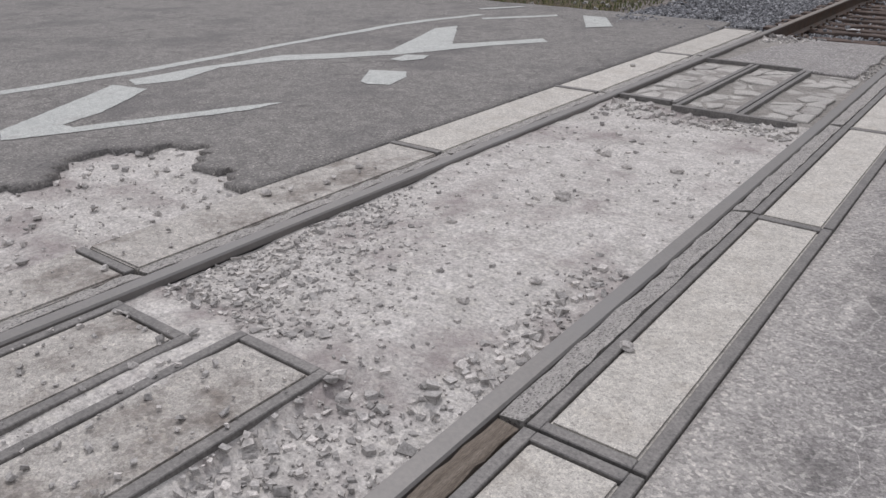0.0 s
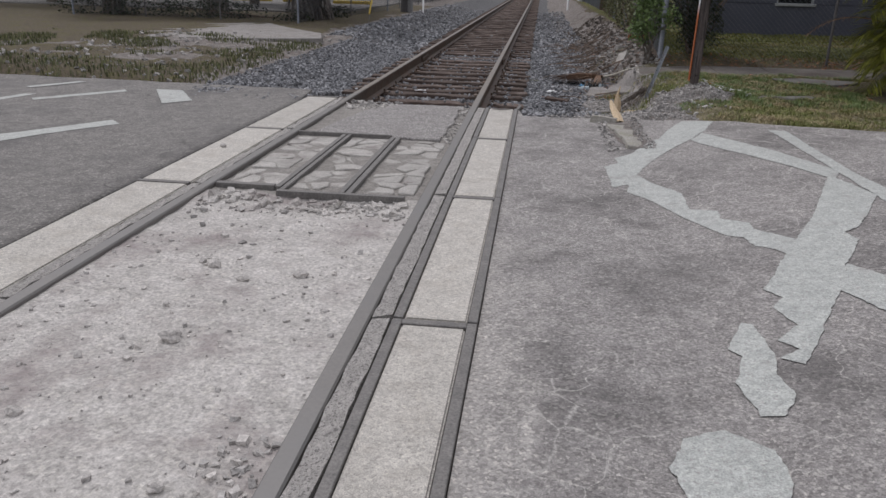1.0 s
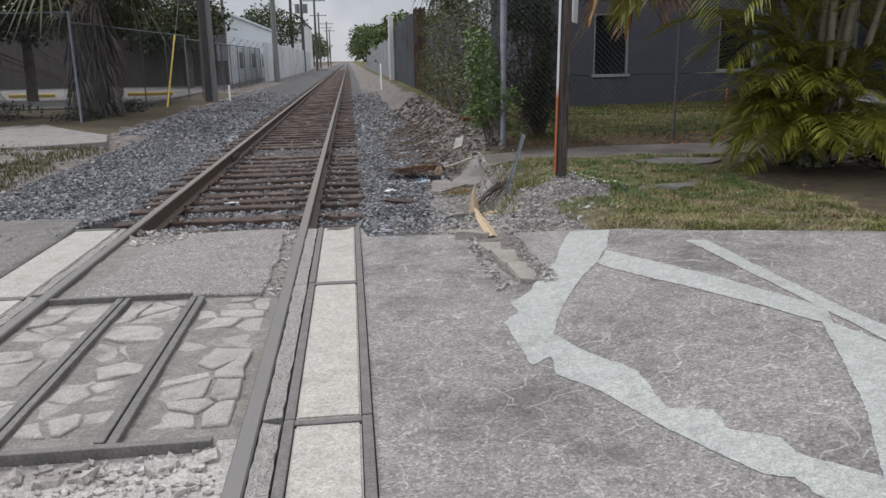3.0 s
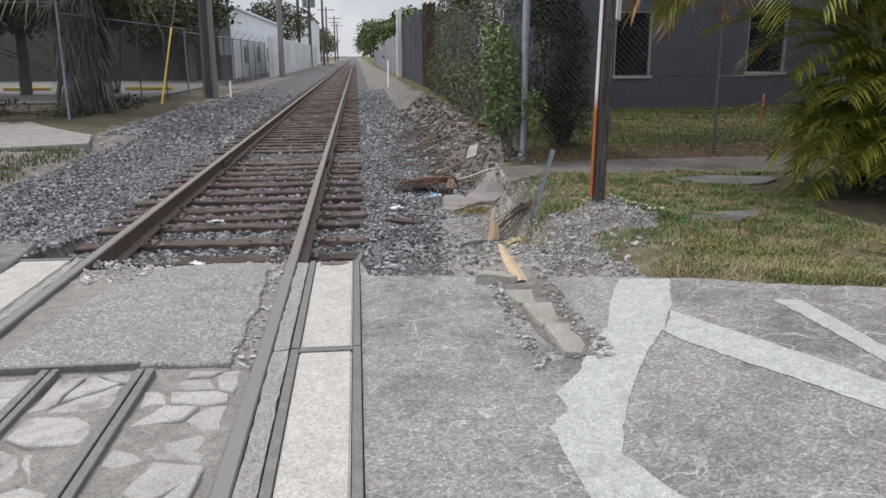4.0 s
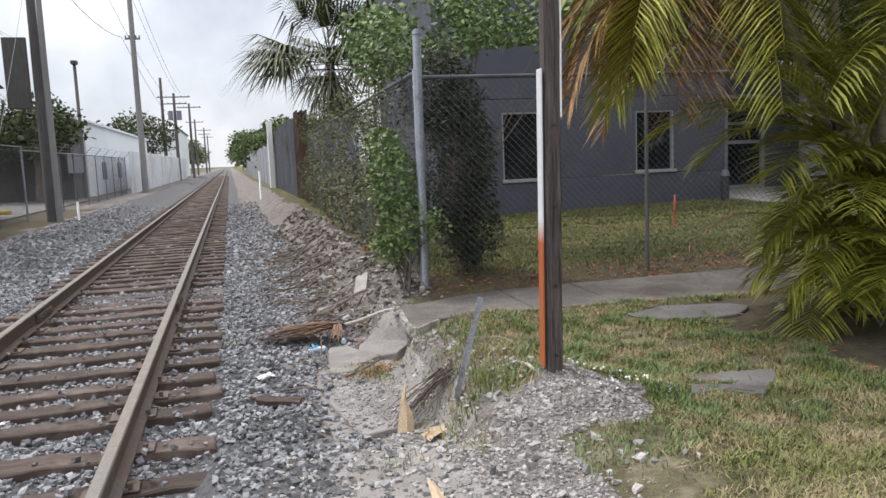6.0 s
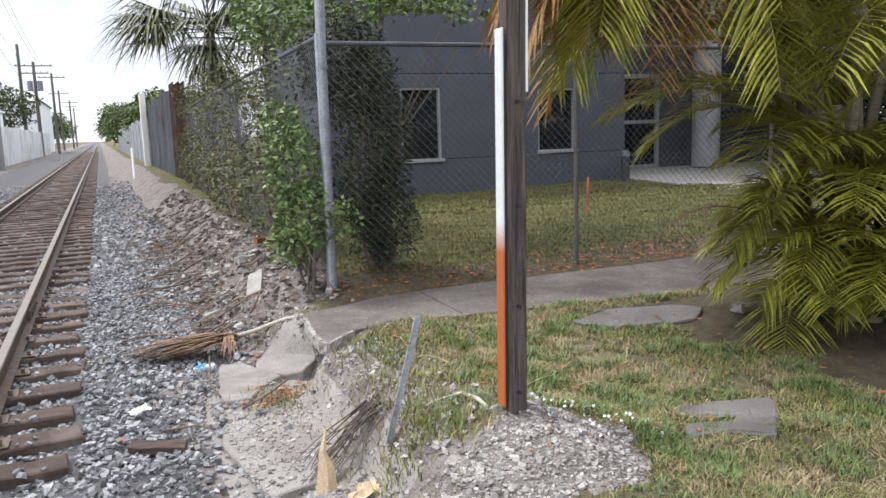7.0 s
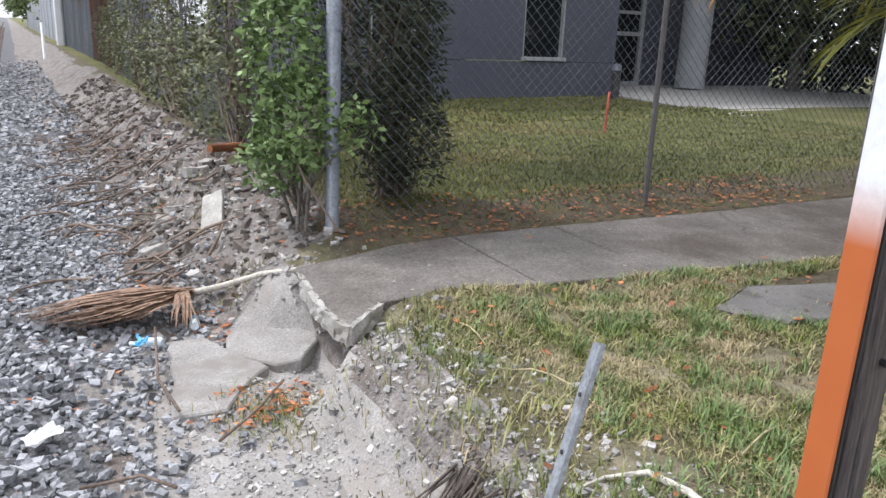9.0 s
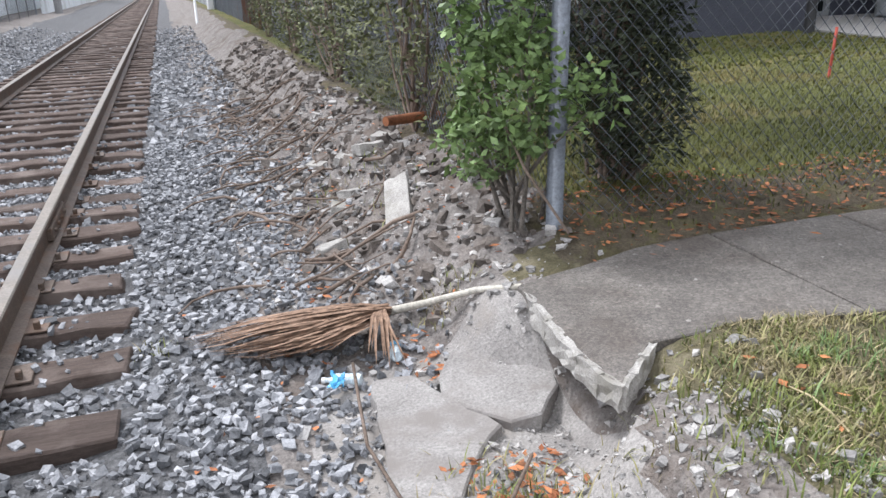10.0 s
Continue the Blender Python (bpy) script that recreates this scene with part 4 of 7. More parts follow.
pl = scatter(300, -0.66, 0.25, -9.6, -7.95, 34) + scatter(90, -1.24, -0.9, -8.6, -6.2, 35)
stones([(x, y, 0.006) for x, y in pl], [0.003 + 0.014 * r.random() ** 3 for _ in pl], 36, mat=M["pale_gravel"], name="panel_grit", label="loose grit strewn over the panels", category="gravel")
pl = scatter(120, -0.66, 0.66, -4.15, -3.86, 37)
stones([(x, y, fill_z(x, y) + 0.008) for x, y in pl], [0.012 + 0.04 * r.random() ** 2.5 for _ in pl], 38, flat=0.5, mat=M["dirt_pale"], name="broken_crust", label="crumbled lumps of packed dirt before the frame", category="rubble")
for n, (x, y, s) in enumerate([(0.056, -6.005, 0.038), (0.43, -6.9, 0.022), (0.1, -5.35, 0.025), (-0.1, -5.2, 0.03), (0.35, -5.25, 0.03), (0.3, -7.2, 0.02), (-0.2, -6.6, 0.022), (0.941, -7.175, 0.022), (-1.099, -2.624, 0.022), (-1.05, -6.3, 0.02), (-1.0, -6.6, 0.018), (-1.12, -6.9, 0.026)]):
    bm = bmesh.new()
    bmesh.ops.create_icosphere(bm, subdivisions=2, radius=s)
    rr = random.Random(n)
    for v in bm.verts:
        v.co = Vector((v.co.x * 1.15, v.co.y * 0.9, v.co.z * 0.7)) * (1 + 0.6 * noise.noise(v.co * (1.3 / s) + Vector((n, 0, 0))))
    on = x > 0.8 or x < -0.8
    ob = thing("loose_stone", bm, M["rubble"], "single dark loose stone lying on the crossing", "stone", "loose stones")
    ob.location = (x, y, (0.0 if on else fill_z(x, y)) + s * 0.42)
# steel cell frame with broken concrete infill
frame_ob = empty("steel_cell_frame", (0, -2.85, -0.05), "grey steel ladder frame set in broken concrete", "steel frame")
for x0, x1, y0, y1 in ((-0.285, -0.245, -3.74, -1.86), (-0.235, -0.2, -3.8, -1.86), (0.165, 0.205, -3.8, -1.9), (0.215, 0.255, -3.82, -1.9), (-0.7, -0.29, -3.74, -3.69), (-0.24, 0.62, -3.86, -3.82), (-0.7, 0.16, -1.84, -1.81)):
    wide = y1 - y0 < 0.1
    bm = box(bmesh.new(), x0, x1, y0 + 2.85, y1 + 2.85, -0.1, 0.048 + (0.004 if wide else 0), 0.003)
    part("steel_bar", bm, M["steel_edge"], frame_ob)


def crazy_cells(x0, x1, y0, y1, n, seed):
    """Irregular flat pieces that fill a rectangle: each is what lies nearest to its own middle."""
    q = random.Random(seed)
    seeds = []
    while len(seeds) < n:
        p = (q.uniform(x0, x1), q.uniform(y0, y1))
        if all(math.dist(p, o) > 0.6 * math.sqrt((x1 - x0) * (y1 - y0) / n) for o in seeds):
            seeds.append(p)
    out = []
    for sx, sy in seeds:
        poly = [(x0, y0), (x1, y0), (x1, y1), (x0, y1)]
        for ox, oy in seeds:
            if (ox, oy) == (sx, sy):
                continue
            nx, ny = ox - sx, oy - sy
            c = (ox * ox + oy * oy - sx * sx - sy * sy) / 2
            cut = []
            for (ax, ay), (bx, by) in zip(poly, poly[1:] + poly[:1]):
                da, db = nx * ax + ny * ay - c, nx * bx + ny * by - c
                if da <= 0:
                    cut.append((ax, ay))
                if (da < 0) != (db < 0) and abs(da - db) > 1e-9:
                    t = da / (da - db)
                    cut.append((ax + (bx - ax) * t, ay + (by - ay) * t))
            poly = cut
        out.append(poly)
    return out


r = random.Random(33)
for cx0, cx1, many in ((-0.68, -0.29, 20), (-0.195, 0.16, 17), (0.26, 0.66, 20)):
    for poly in crazy_cells(cx0, cx1, -3.68, -1.9, many, many + round(cx0 * 10)):
        if r.random() < (0.2 if cx0 > 0.2 else 0.03):
            continue
        mx, my = sum(p[0] for p in poly) / len(poly), sum(p[1] for p in poly) / len(poly)
        k = r.uniform(0.84, 0.96)
        poly = [(mx + (px - mx) * k, my + (py - my) * k) for px, py in poly]
        tx, ty = r.uniform(-0.05, 0.05), r.uniform(-0.05, 0.05)
        dz = r.uniform(-0.012, 0.006)
        ob = part("concrete_piece", slab(poly, lambda px, py, mx=mx, my=my, tx=tx, ty=ty, dz=dz: 0.024 + dz + tx * (px - mx) + ty * (py - my), 0.05, 0.0, 0.012, r.randint(0, 9999), 0.006), M["cell_concrete"], frame_ob)
        ob.location = (0, 2.85, 0)
mid = slab([(-0.58, -1.78), (0.6, -1.86), (0.62, -0.9), (0.6, 0.05), (0.1, 0.07), (-0.1, 0.02), (-0.4, -0.5)], lambda x, y: -0.012 + 0.004 * wob(x, y, 3, 1), 0.1, 0.0, 0.012, 4)
thing("crossing_slab", mid, M["mid_slab"], "worn grey slab between the rails with a cracked edge", "slab")

# ---- ballast ----
def near_tie(x, y):
    return abs(x) < 1.28 and any(abs(y - t) < 0.125 for t in TIES[:40])


r = random.Random(51)


def ballast_keep(x, y, r):
    edge = 1.95 + 0.25 * smooth(2.5, 4.5, y) + 0.3 * wob(x, y, 1.4, 7)
    if x > edge and r.random() > math.exp(-(x - edge) * 5):
        return False
    if x > 1.55 and r.random() < 0.75 * (1 - smooth(0.6, 1.7, y)):
        return False
    if y < 0.05 + (0.35 if x > 1.3 else 0.0) - (0.5 * smooth(1.3, 2.2, x)):
        return False
    return not near_tie(x, y) or r.random() < (0.12 if abs(abs(x) - 0.75) < 0.3 else 0.03)


pl = scatter(31500, -2.85, 2.7, -0.3, 9.5, 52, ballast_keep)
sz = [0.01 + 0.018 * r.random() ** 1.4 for _ in pl]
stones([(x, y, (-0.185 + s * 0.4 if near_tie(x, y) else land_z(x, y) + s * 0.3 + r.uniform(-0.004, 0.016))) for (x, y), s in zip(pl, sz)], sz, 53, name="ballast", label="angular grey ballast stones around the ties")
pl = scatter(11000, -3.5, 2.5, 9.5, 34, 54, lambda x, y, r: r.random() < 1.25 - y / 30)
sz = [0.02 + 0.03 * r.random() for _ in pl]
stones([(x, y, land_z(x, y) + s * 0.2) for (x, y), s in zip(pl, sz)], sz, 55, name="far_ballast", label="grey ballast stones further along the track")
pl = scatter(2600, 2.2, 3.35, 3.9, 17, 63)
sz = [0.012 + 0.045 * r.random() ** 2.5 for _ in pl]
stones([(x, y, land_z(x, y)) for x, y in pl], sz, 64, flat=0.8, mat=M["clod"], name="soil_clods", label="dark crumbling clods of soil on the bank", category="soil")
# rubble on the bank and round the post
pl = scatter(4600, 1.9, 3.4, -0.7, 9, 56, lambda x, y, r: r.random() < (0.9 if 2.3 < x < 3.1 else 0.3) and not (2.2 < x < 2.85 and 1.6 < y < 3.6 and r.random() < 0.8)) 
sz = [0.004 + 0.026 * r.random() ** 5 for _ in pl]
more = scatter(2200, 2.6, 3.8, -0.5, 1.0, 57, lambda x, y, r: ((x - 3.14) / 0.52) ** 2 + ((y - 0.3) / 0.52) ** 2 < 0.58 + 0.6 * wob(x, y, 4, 2))
pl += more
sz += [0.003 + 0.014 * r.random() ** 5 for _ in more]
more = scatter(520, 2.3, 3.3, 3.9, 9.5, 61)
pl += more
sz += [0.008 + 0.04 * r.random() ** 4 for _ in more]
stones([(x, y, land_z(x, y) + s * 0.2) for (x, y), s in zip(pl, sz)], sz, 58, mat=M["rubble"], name="bank_rubble", label="pale chips and stones on the bank", category="rubble")
pl = scatter(1500, 1.32, 2.9, -0.9, 1.2, 59, lambda x, y, r: y > road_edge(x) - 0.02)
sz = [0.004 + 0.02 * r.random() ** 2.5 for _ in pl]
stones([(x, y, ground_z(x, y) + s * 0.3) for (x, y), s in zip(pl, sz)], sz, 60, mat=M["rubble"], name="verge_gravel", label="mixed pale gravel at the road's broken edge", category="gravel")

pl = scatter(300, 1.25, 1.55, -0.42, 0.4, 65)
stones([(x, y, -0.075 + 0.02 * r.random() - 0.1 * smooth(0.0, 0.4, y)) for x, y in pl], [0.012 + 0.02 * r.random() ** 2 for _ in pl], 66, name="panel_side_ballast", label="ballast stones packed against the end panel")

# ---- things at the road's end ----


def chunk(name, size, at, turn, mat, label, category, seed, group="", rough=0.12):
    bm = box(bmesh.new(), -size[0] / 2, size[0] / 2, -size[1] / 2, size[1] / 2, -size[2] / 2, size[2] / 2)
    bmesh.ops.subdivide_edges(bm, edges=list(bm.edges), cuts=3, use_grid_fill=True)
    for v in bm.verts:
        d = noise.noise_vector(v.co * (2.5 / min(size)) * 0.4 + Vector((seed, seed * 2, 0)))
        v.co += Vector(d) * min(size) * rough
    bmesh.ops.bevel(bm, geom=[e for e in bm.edges if e.calc_face_angle(0) > 0.7], offset=min(size) * 0.05, segments=1, affect="EDGES")
    ob = thing(name, bm, mat, label, category, group)
    ob.matrix_basis = pose(*at, *turn)
    return ob


chunk("kerb_stone", (0.26, 0.17, 0.1), (2.13, -0.74, 0.025), (-5, 2, -16), M["moss_concrete"], "broken concrete kerb block tipped up at the road end", "kerb stone", 1, "kerb stones")
chunk("kerb_stone", (0.18, 0.24, 0.1), (2.23, -1.15, 0.0), (2, 3, 10), M["moss_concrete"], "mossy broken concrete kerb stone sunk in soil", "kerb stone", 2, "kerb stones")
chunk("kerb_stone", (0.18, 0.36, 0.1), (2.27, -1.5, 0.008), (1, 4, 4), M["moss_concrete"], "long weathered kerb stone flush with the road", "kerb stone", 3, "kerb stones")
chunk("kerb_stone", (0.18, 0.4, 0.1), (2.3, -1.9, 0.014), (1, 4, 2), M["moss_concrete"], "worn kerb stone between two asphalt edges", "kerb stone", 4, "kerb stones")
bm = draped(ragged([(2.25, -0.8), (2.42, -0.9), (2.42, -1.3), (2.38, -1.9), (2.36, -2.16), (2.24, -2.14), (2.18, -1.8), (2.12, -1.2), (2.07, -0.8)], 0.05, 0.02, 71), road_top, 0.005)
thing("soil_seam", bm, M["soil"], "dark crumbling soil along the broken kerb line", "soil", kind="structure")
pl = scatter(300, 2.05, 2.5, -2.2, -0.8, 72, lambda x, y, r: abs(x - 2.39) < 0.05 or x < 2.14)
stones([(x, y, road_top(x, y) + 0.008) for x, y in pl], [0.005 + 0.014 * r.random() ** 2 for _ in pl], 73, mat=M["rubble"], name="seam_gravel", label="small gravel in the kerb seam", category="gravel")
pl_slab = [(2.5, -0.97), (2.72, -1.02), (2.74, -1.25), (2.62, -1.6), (2.5, -1.85), (2.44, -1.4)]
thing("asphalt_chunk", slab(ragged(pl_slab, 0.08, 0.02, 3), road_top, 0.05, 0.0015, 0.0, 1), M["asphalt"], "loose broken asphalt plate at the road edge", "asphalt piece")


def splinter(pts, w, label, name="split_stake"):
    bm = bmesh.new()
    rr = random.Random(len(label))
    rings = []
    for i, p in enumerate(pts):
        s = w[i]
        rings.append([bm.verts.new(Vector(p) + Vector((dx * s, dy * s * 0.8, dz * s))) for dx, dy, dz in ((-1, -0.3, 0), (0, -1, 0.35), (1, -0.2, 0), (0.6, 0.8, -0.3), (-0.6, 0.7, 0.2))])
    for a, b in zip(rings, rings[1:]):
        for k in range(5):
            bm.faces.new((a[k], a[(k + 1) % 5], b[(k + 1) % 5], b[k]))
    bm.faces.new(rings[0])
    bm.faces.new(rings[-1])
    bmesh.ops.recalc_face_normals(bm, faces=bm.faces)
    return thing(name, bm, M["yellow_wood"], label, "wood stake")


splinter([(2.27, -0.84, 0.05), (2.25, -0.72, 0.09), (2.22, -0.58, 0.14), (2.2, -0.45, 0.2)], [0.04, 0.045, 0.035, 0.012], "split yellow wooden stake leaning on a kerb block")
splinter([(2.42, 1.06, -0.14), (2.43, 1.08, -0.03), (2.42, 1.09, 0.05), (2.45, 1.12, 0.15)], [0.055, 0.042, 0.018, 0.006], "pale splintered stump of a wooden stake")
# leaning steel angle
bm = bmesh.new()
for (x0, x1, y0, y1) in ((-0.022, 0.022, -0.004, 0.0), (0.018, 0.022, -0.036, -0.004)):
    box(bm, x0, x1, y0, y1, 0, 0.66)
angle = empty("steel_angle_post", (2.76, 1.02, 0.08), "grey galvanised steel angle post leaning in grass", "steel post")
ob = part("angle_bar", bm, M["pale_galv"], angle)
up = (Vector((2.925, 1.12, 0.6)) - Vector((2.745, 1.1, 0.02)))
angle.matrix_basis = Matrix.Translation((2.745, 1.1, 0.02)) @ up.to_track_quat("Z", "Y").to_matrix().to_4x4() @ pose(0, 0, 0, 0, 0, -25)
for k in range(3):
    part("bolt_head", tube(bmesh.new(), [(0, -0.008, 0.52 - 0.16 * k), (0, 0.004, 0.52 - 0.16 * k)], 0.007, 6), M["black"], angle)

# ---- ditch: sand-covered slabs, frond, litter ----
def ditch_top(dz, sx=0.0, sy=0.0, cx=2.5, cy=3):
    return lambda x, y: dz + sx * (x - cx) + sy * (y - cy)


thing("buried_slab", slab([(2.27, 3.59), (2.45, 3.57), (2.5, 3.38), (2.64, 3.08), (2.47, 2.93), (2.36, 2.76), (2.14, 2.8), (2.2, 3.14)], ditch_top(-0.18, 0.05, 0.02), 0.1, 0, 0.01, 81), M["sandy_slab"], "sand-covered broken concrete slab in the ditch", "slab")
thing("buried_slab", slab([(2.53, 3.5), (2.63, 3.64), (2.9, 3.7), (3.02, 3.55), (2.93, 3.2), (2.8, 3.09), (2.68, 3.1), (2.6, 3.2), (2.49, 3.33)], ditch_top(-0.15, 0.16, 0.1, 2.7, 3.35), 0.1, 0, 0.01, 82), M["sandy_slab"], "tilted sandy slab beneath the sidewalk end", "slab")
thing("buried_slab", slab([(2.14, 2.6), (2.62, 2.55), (2.68, 1.9), (2.55, 1.3), (2.2, 1.2), (2.06, 2.1)], ditch_top(-0.205, 0.05, -0.04, 2.4, 2.1), 0.1, 0, 0.014, 83), M["sandy_slab"], "long sand-covered slab at the ditch bottom", "slab")


def walk_z(x, y):
    return lerp(x, [(2.8, 0.12), (4.0, 0.175), (6, 0.2), (9, 0.24)]) + 0.02 * (y - 3)


S_EDGE = [(2.9, 2.74), (2.94, 3.58)]
XS = [2.9, 4.0, 4.75, 6.3, 8.2]
walk_ob = empty("sidewalk", (2.9, 3, 0.1), "weathered grey concrete sidewalk with a broken overhanging end", "sidewalk", kind="structure")
for n in range(4):
    a, b = XS[n] + (0.006 if n else 0), XS[n + 1] - 0.006
    s0, s1, n0, n1 = walk_south(a), walk_south(b), walk_north(a), walk_north(b)
    poly = [(a, s0), (b, s1), (b, n1), (a + (0.03 if n == 0 else 0), n0)]
    if n == 0:
        poly = poly[:1] + [(3.15, 2.94), (3.5, 2.92)] + poly[1:3] + [(3.6, 3.74)] + poly[3:] + [(2.92, 3.3), (2.88, 3.0)]
    ob = part("sidewalk_slab", slab(poly, walk_z, 0.1, 0, 0.005, 90 + n, 0.006), M["sidewalk"], walk_ob)
    ob.location = (-2.9, -3, -0.1)
rr = random.Random(44)
rim = [(2.95, 3.56), (2.925, 3.42), (2.905, 3.26), (2.885, 3.1), (2.88, 2.96), (2.885, 2.82), (2.905, 2.72), (2.98, 2.78), (3.07, 2.86), (3.15, 2.93)]
for (ax, ay), (bx, by) in zip(rim, rim[1:]):
    L = math.hypot(bx - ax, by - ay)
    bm = box(bmesh.new(), -L / 2 - 0.004, L / 2 + 0.004, -0.016, 0.016, -0.085, 0.003)
    bmesh.ops.subdivide_edges(bm, edges=list(bm.edges), cuts=2, use_grid_fill=True)
    for v in bm.verts:
        v.co += Vector((rr.uniform(-0.003, 0.003), rr.uniform(-0.007, 0.007), rr.uniform(-0.009, 0.002)))
    ob = part("broken_rim", bm, M["old_concrete"], walk_ob, "pale broken concrete edge")
    cx, cy = (ax + bx) / 2, (ay + by) / 2
    ob.matrix_basis = pose(cx - 2.9, cy - 3, walk_z(cx, cy) - 0.1, 0, 0, math.degrees(math.atan2(by - ay, bx - ax)))


def blade_strip(bm, pts, w, up=(0, 0, 1), fold=0.35, mat=0):
    """A folded leaf strip along points, tapering to both ends."""
    pts = [Vector(p) for p in pts]
    n = len(pts)
    prev = None
    for i, p in enumerate(pts):
        d = (pts[min(i + 1, n - 1)] - pts[max(i - 1, 0)]).normalized()
        s = d.cross(Vector(up))
        s = s.normalized() if s.length > 1e-4 else Vector((1, 0, 0))
        t = i / (n - 1)
        ww = w * (1 - t) ** 0.7 * min(1.0, 0.35 + t * 4)
        u = s.cross(d)
        row = [bm.verts.new(p - s * ww + u * ww * fold), bm.verts.new(p), bm.verts.new(p + s * ww + u * ww * fold)]
        if prev:
            for k in range(2):
                f = bm.faces.new((prev[k], prev[k + 1], row[k + 1], row[k]))
                f.material_index = mat
        prev = row


# dead frond across the ballast
r = random.Random(91)
frond = empty("dead_palm_frond", (2.3, 4.05, -0.15), "dry brown palm frond lying on ballast", "palm frond")
bm = bmesh.new()
tube(bm, [(2.95, 3.6, 0.13), (2.8, 3.75, 0.08), (2.62, 3.92, -0.02), (2.46, 4.02, -0.08)], [0.014, 0.015, 0.017, 0.022], 6)
ob = part("stalk", bm, M["pale_stalk"], frond, "pale cream frond stalk")
ob.matrix_parent_inverse = Matrix.Translation(frond.location).inverted()
finv = Matrix.Translation(frond.location).inverted()
for k in range(190):
    a = r.uniform(-1, 1)
    length = r.uniform(0.55, 1.0) * (1 - 0.25 * abs(a))
    p0 = Vector((2.46 + r.uniform(-0.03, 0.02), 4.02 + r.uniform(-0.03, 0.03), -0.07 + r.uniform(-0.02, 0.02)))
    ax = Vector((-0.96, 0.28, 0)).normalized()
    side = Vector((-0.28, -0.96, 0)).normalized()
    spread = a * 0.19
    pts = []
    for i in range(6):
        t = i / 5
        p = p0 + ax * length * t + side * (spread * math.sin(min(1, t * 1.3) * 1.6) + 0.1 * math.sin(t * 3.0))
        p.z = -0.09 + 0.085 * math.sin(math.pi * min(1, t * 0.9 + 0.12)) * (1 - a * a * 0.6) + r.uniform(-0.012, 0.012) - 0.085 * t
        pts.append(p)
    bm = bmesh.new()
    blade_strip(bm, pts, r.uniform(0.008, 0.016))
    part("leaflet", bm, M["dry_leaf"], frond).matrix_parent_inverse = finv
for k in range(14):
    p0 = Vector((2.43 + r.uniform(-0.05, 0.04), 4.0, -0.05))
    d = Vector((r.uniform(-0.5, 0.1), -1, 0)).normalized() * r.uniform(0.15, 0.42)
    bm = bmesh.new()
    blade_strip(bm, [p0, p0 + d * 0.4 + Vector((0, 0, 0.01)), p0 + d * 0.8 + Vector((0, 0, -0.06)), p0 + d + Vector((0, 0, -0.1))], 0.009)
    part("leaflet", bm, M["dry_leaf"], frond).matrix_parent_inverse = finv
# bottles and litter
for n, (x, y, turn, label, length) in enumerate([(2.42, 3.74, 80, "clear crushed plastic bottle with a pale blue label", 0.19), (2.24, 3.66, 150, "small clear plastic bottle lying on stones", 0.16)]):
    b_ob = empty("plastic_bottle", (x, y, -0.17), label, "bottle")
    bm = tube(bmesh.new(), [(0, 0, 0), (0.012, 0, 0), (length * 0.35, 0, 0.003), (length * 0.7, 0, 0), (length * 0.86, 0, 0), (length, 0, 0)], [0.022, 0.03, 0.026, 0.03, 0.014, 0.012], 12)
    part("bottle_body", bm, M["bottle"], b_ob)
    part("cap", tube(bmesh.new(), [(length, 0, 0), (length + 0.016, 0, 0)], 0.014, 10), M["white_plastic"], b_ob)
    if n == 0:
        part("label_band", tube(bmesh.new(), [(length * 0.4, 0, 0.002), (length * 0.62, 0, 0.001)], 0.0305, 12, cap=False), M["blue_plastic"], b_ob, "pale blue wrap label")
    b_ob.matrix_basis = pose(x, y, land_z(x, y) + 0.045, 0, 6, turn)


def crumple(name, at, size, mat, label, category, seed):
    bm = bmesh.new()
    bmesh.ops.create_grid(bm, x_segments=8, y_segments=8, size=0.5)
    for v in bm.verts:
        n3 = noise.noise_vector(Vector((v.co.x * 3 + seed, v.co.y * 3, seed)))
        v.co = Vector((v.co.x * size[0] + n3.x * size[2], v.co.y * size[1] + n3.y * size[2], size[2] * (0.6 + n3.z)))
    bmesh.ops.solidify(bm, geom=list(bm.faces), thickness=0.002)
    ob = thing(name, bm, mat, label, category)
    ob.matrix_basis = pose(*at, 0, 0, seed * 37)
    return ob


crumple("plastic_scrap", (1.66, 2.8, -0.18), (0.16, 0.09, 0.03), M["white_plastic"], "crumpled white plastic scrap on the ballast", "litter", 1)
crumple("plastic_bag", (2.13, 3.62, -0.18), (0.1, 0.06, 0.03), M["blue_plastic"], "torn bright blue plastic bag on stones", "litter", 2)
crumple("white_wrapper", (-0.2, 2.3, -0.17), (0.05, 0.16, 0.02), M["white_plastic"], "pale scrap lying between two ties", "litter", 3)
crumple("paper_scrap", (-0.05, 0.65, -0.17), (0.13, 0.07, 0.02), M["white_plastic"], "white scrap among stones by the slab", "litter", 4)
chunk("concrete_chunk", (0.16, 0.52, 0.07), (2.84, 5.12, land_z(2.84, 5.12) + 0.06), (22, -24, -24), M["old_concrete"], "pale slab of broken concrete sunk in the bank", "concrete piece", 6)
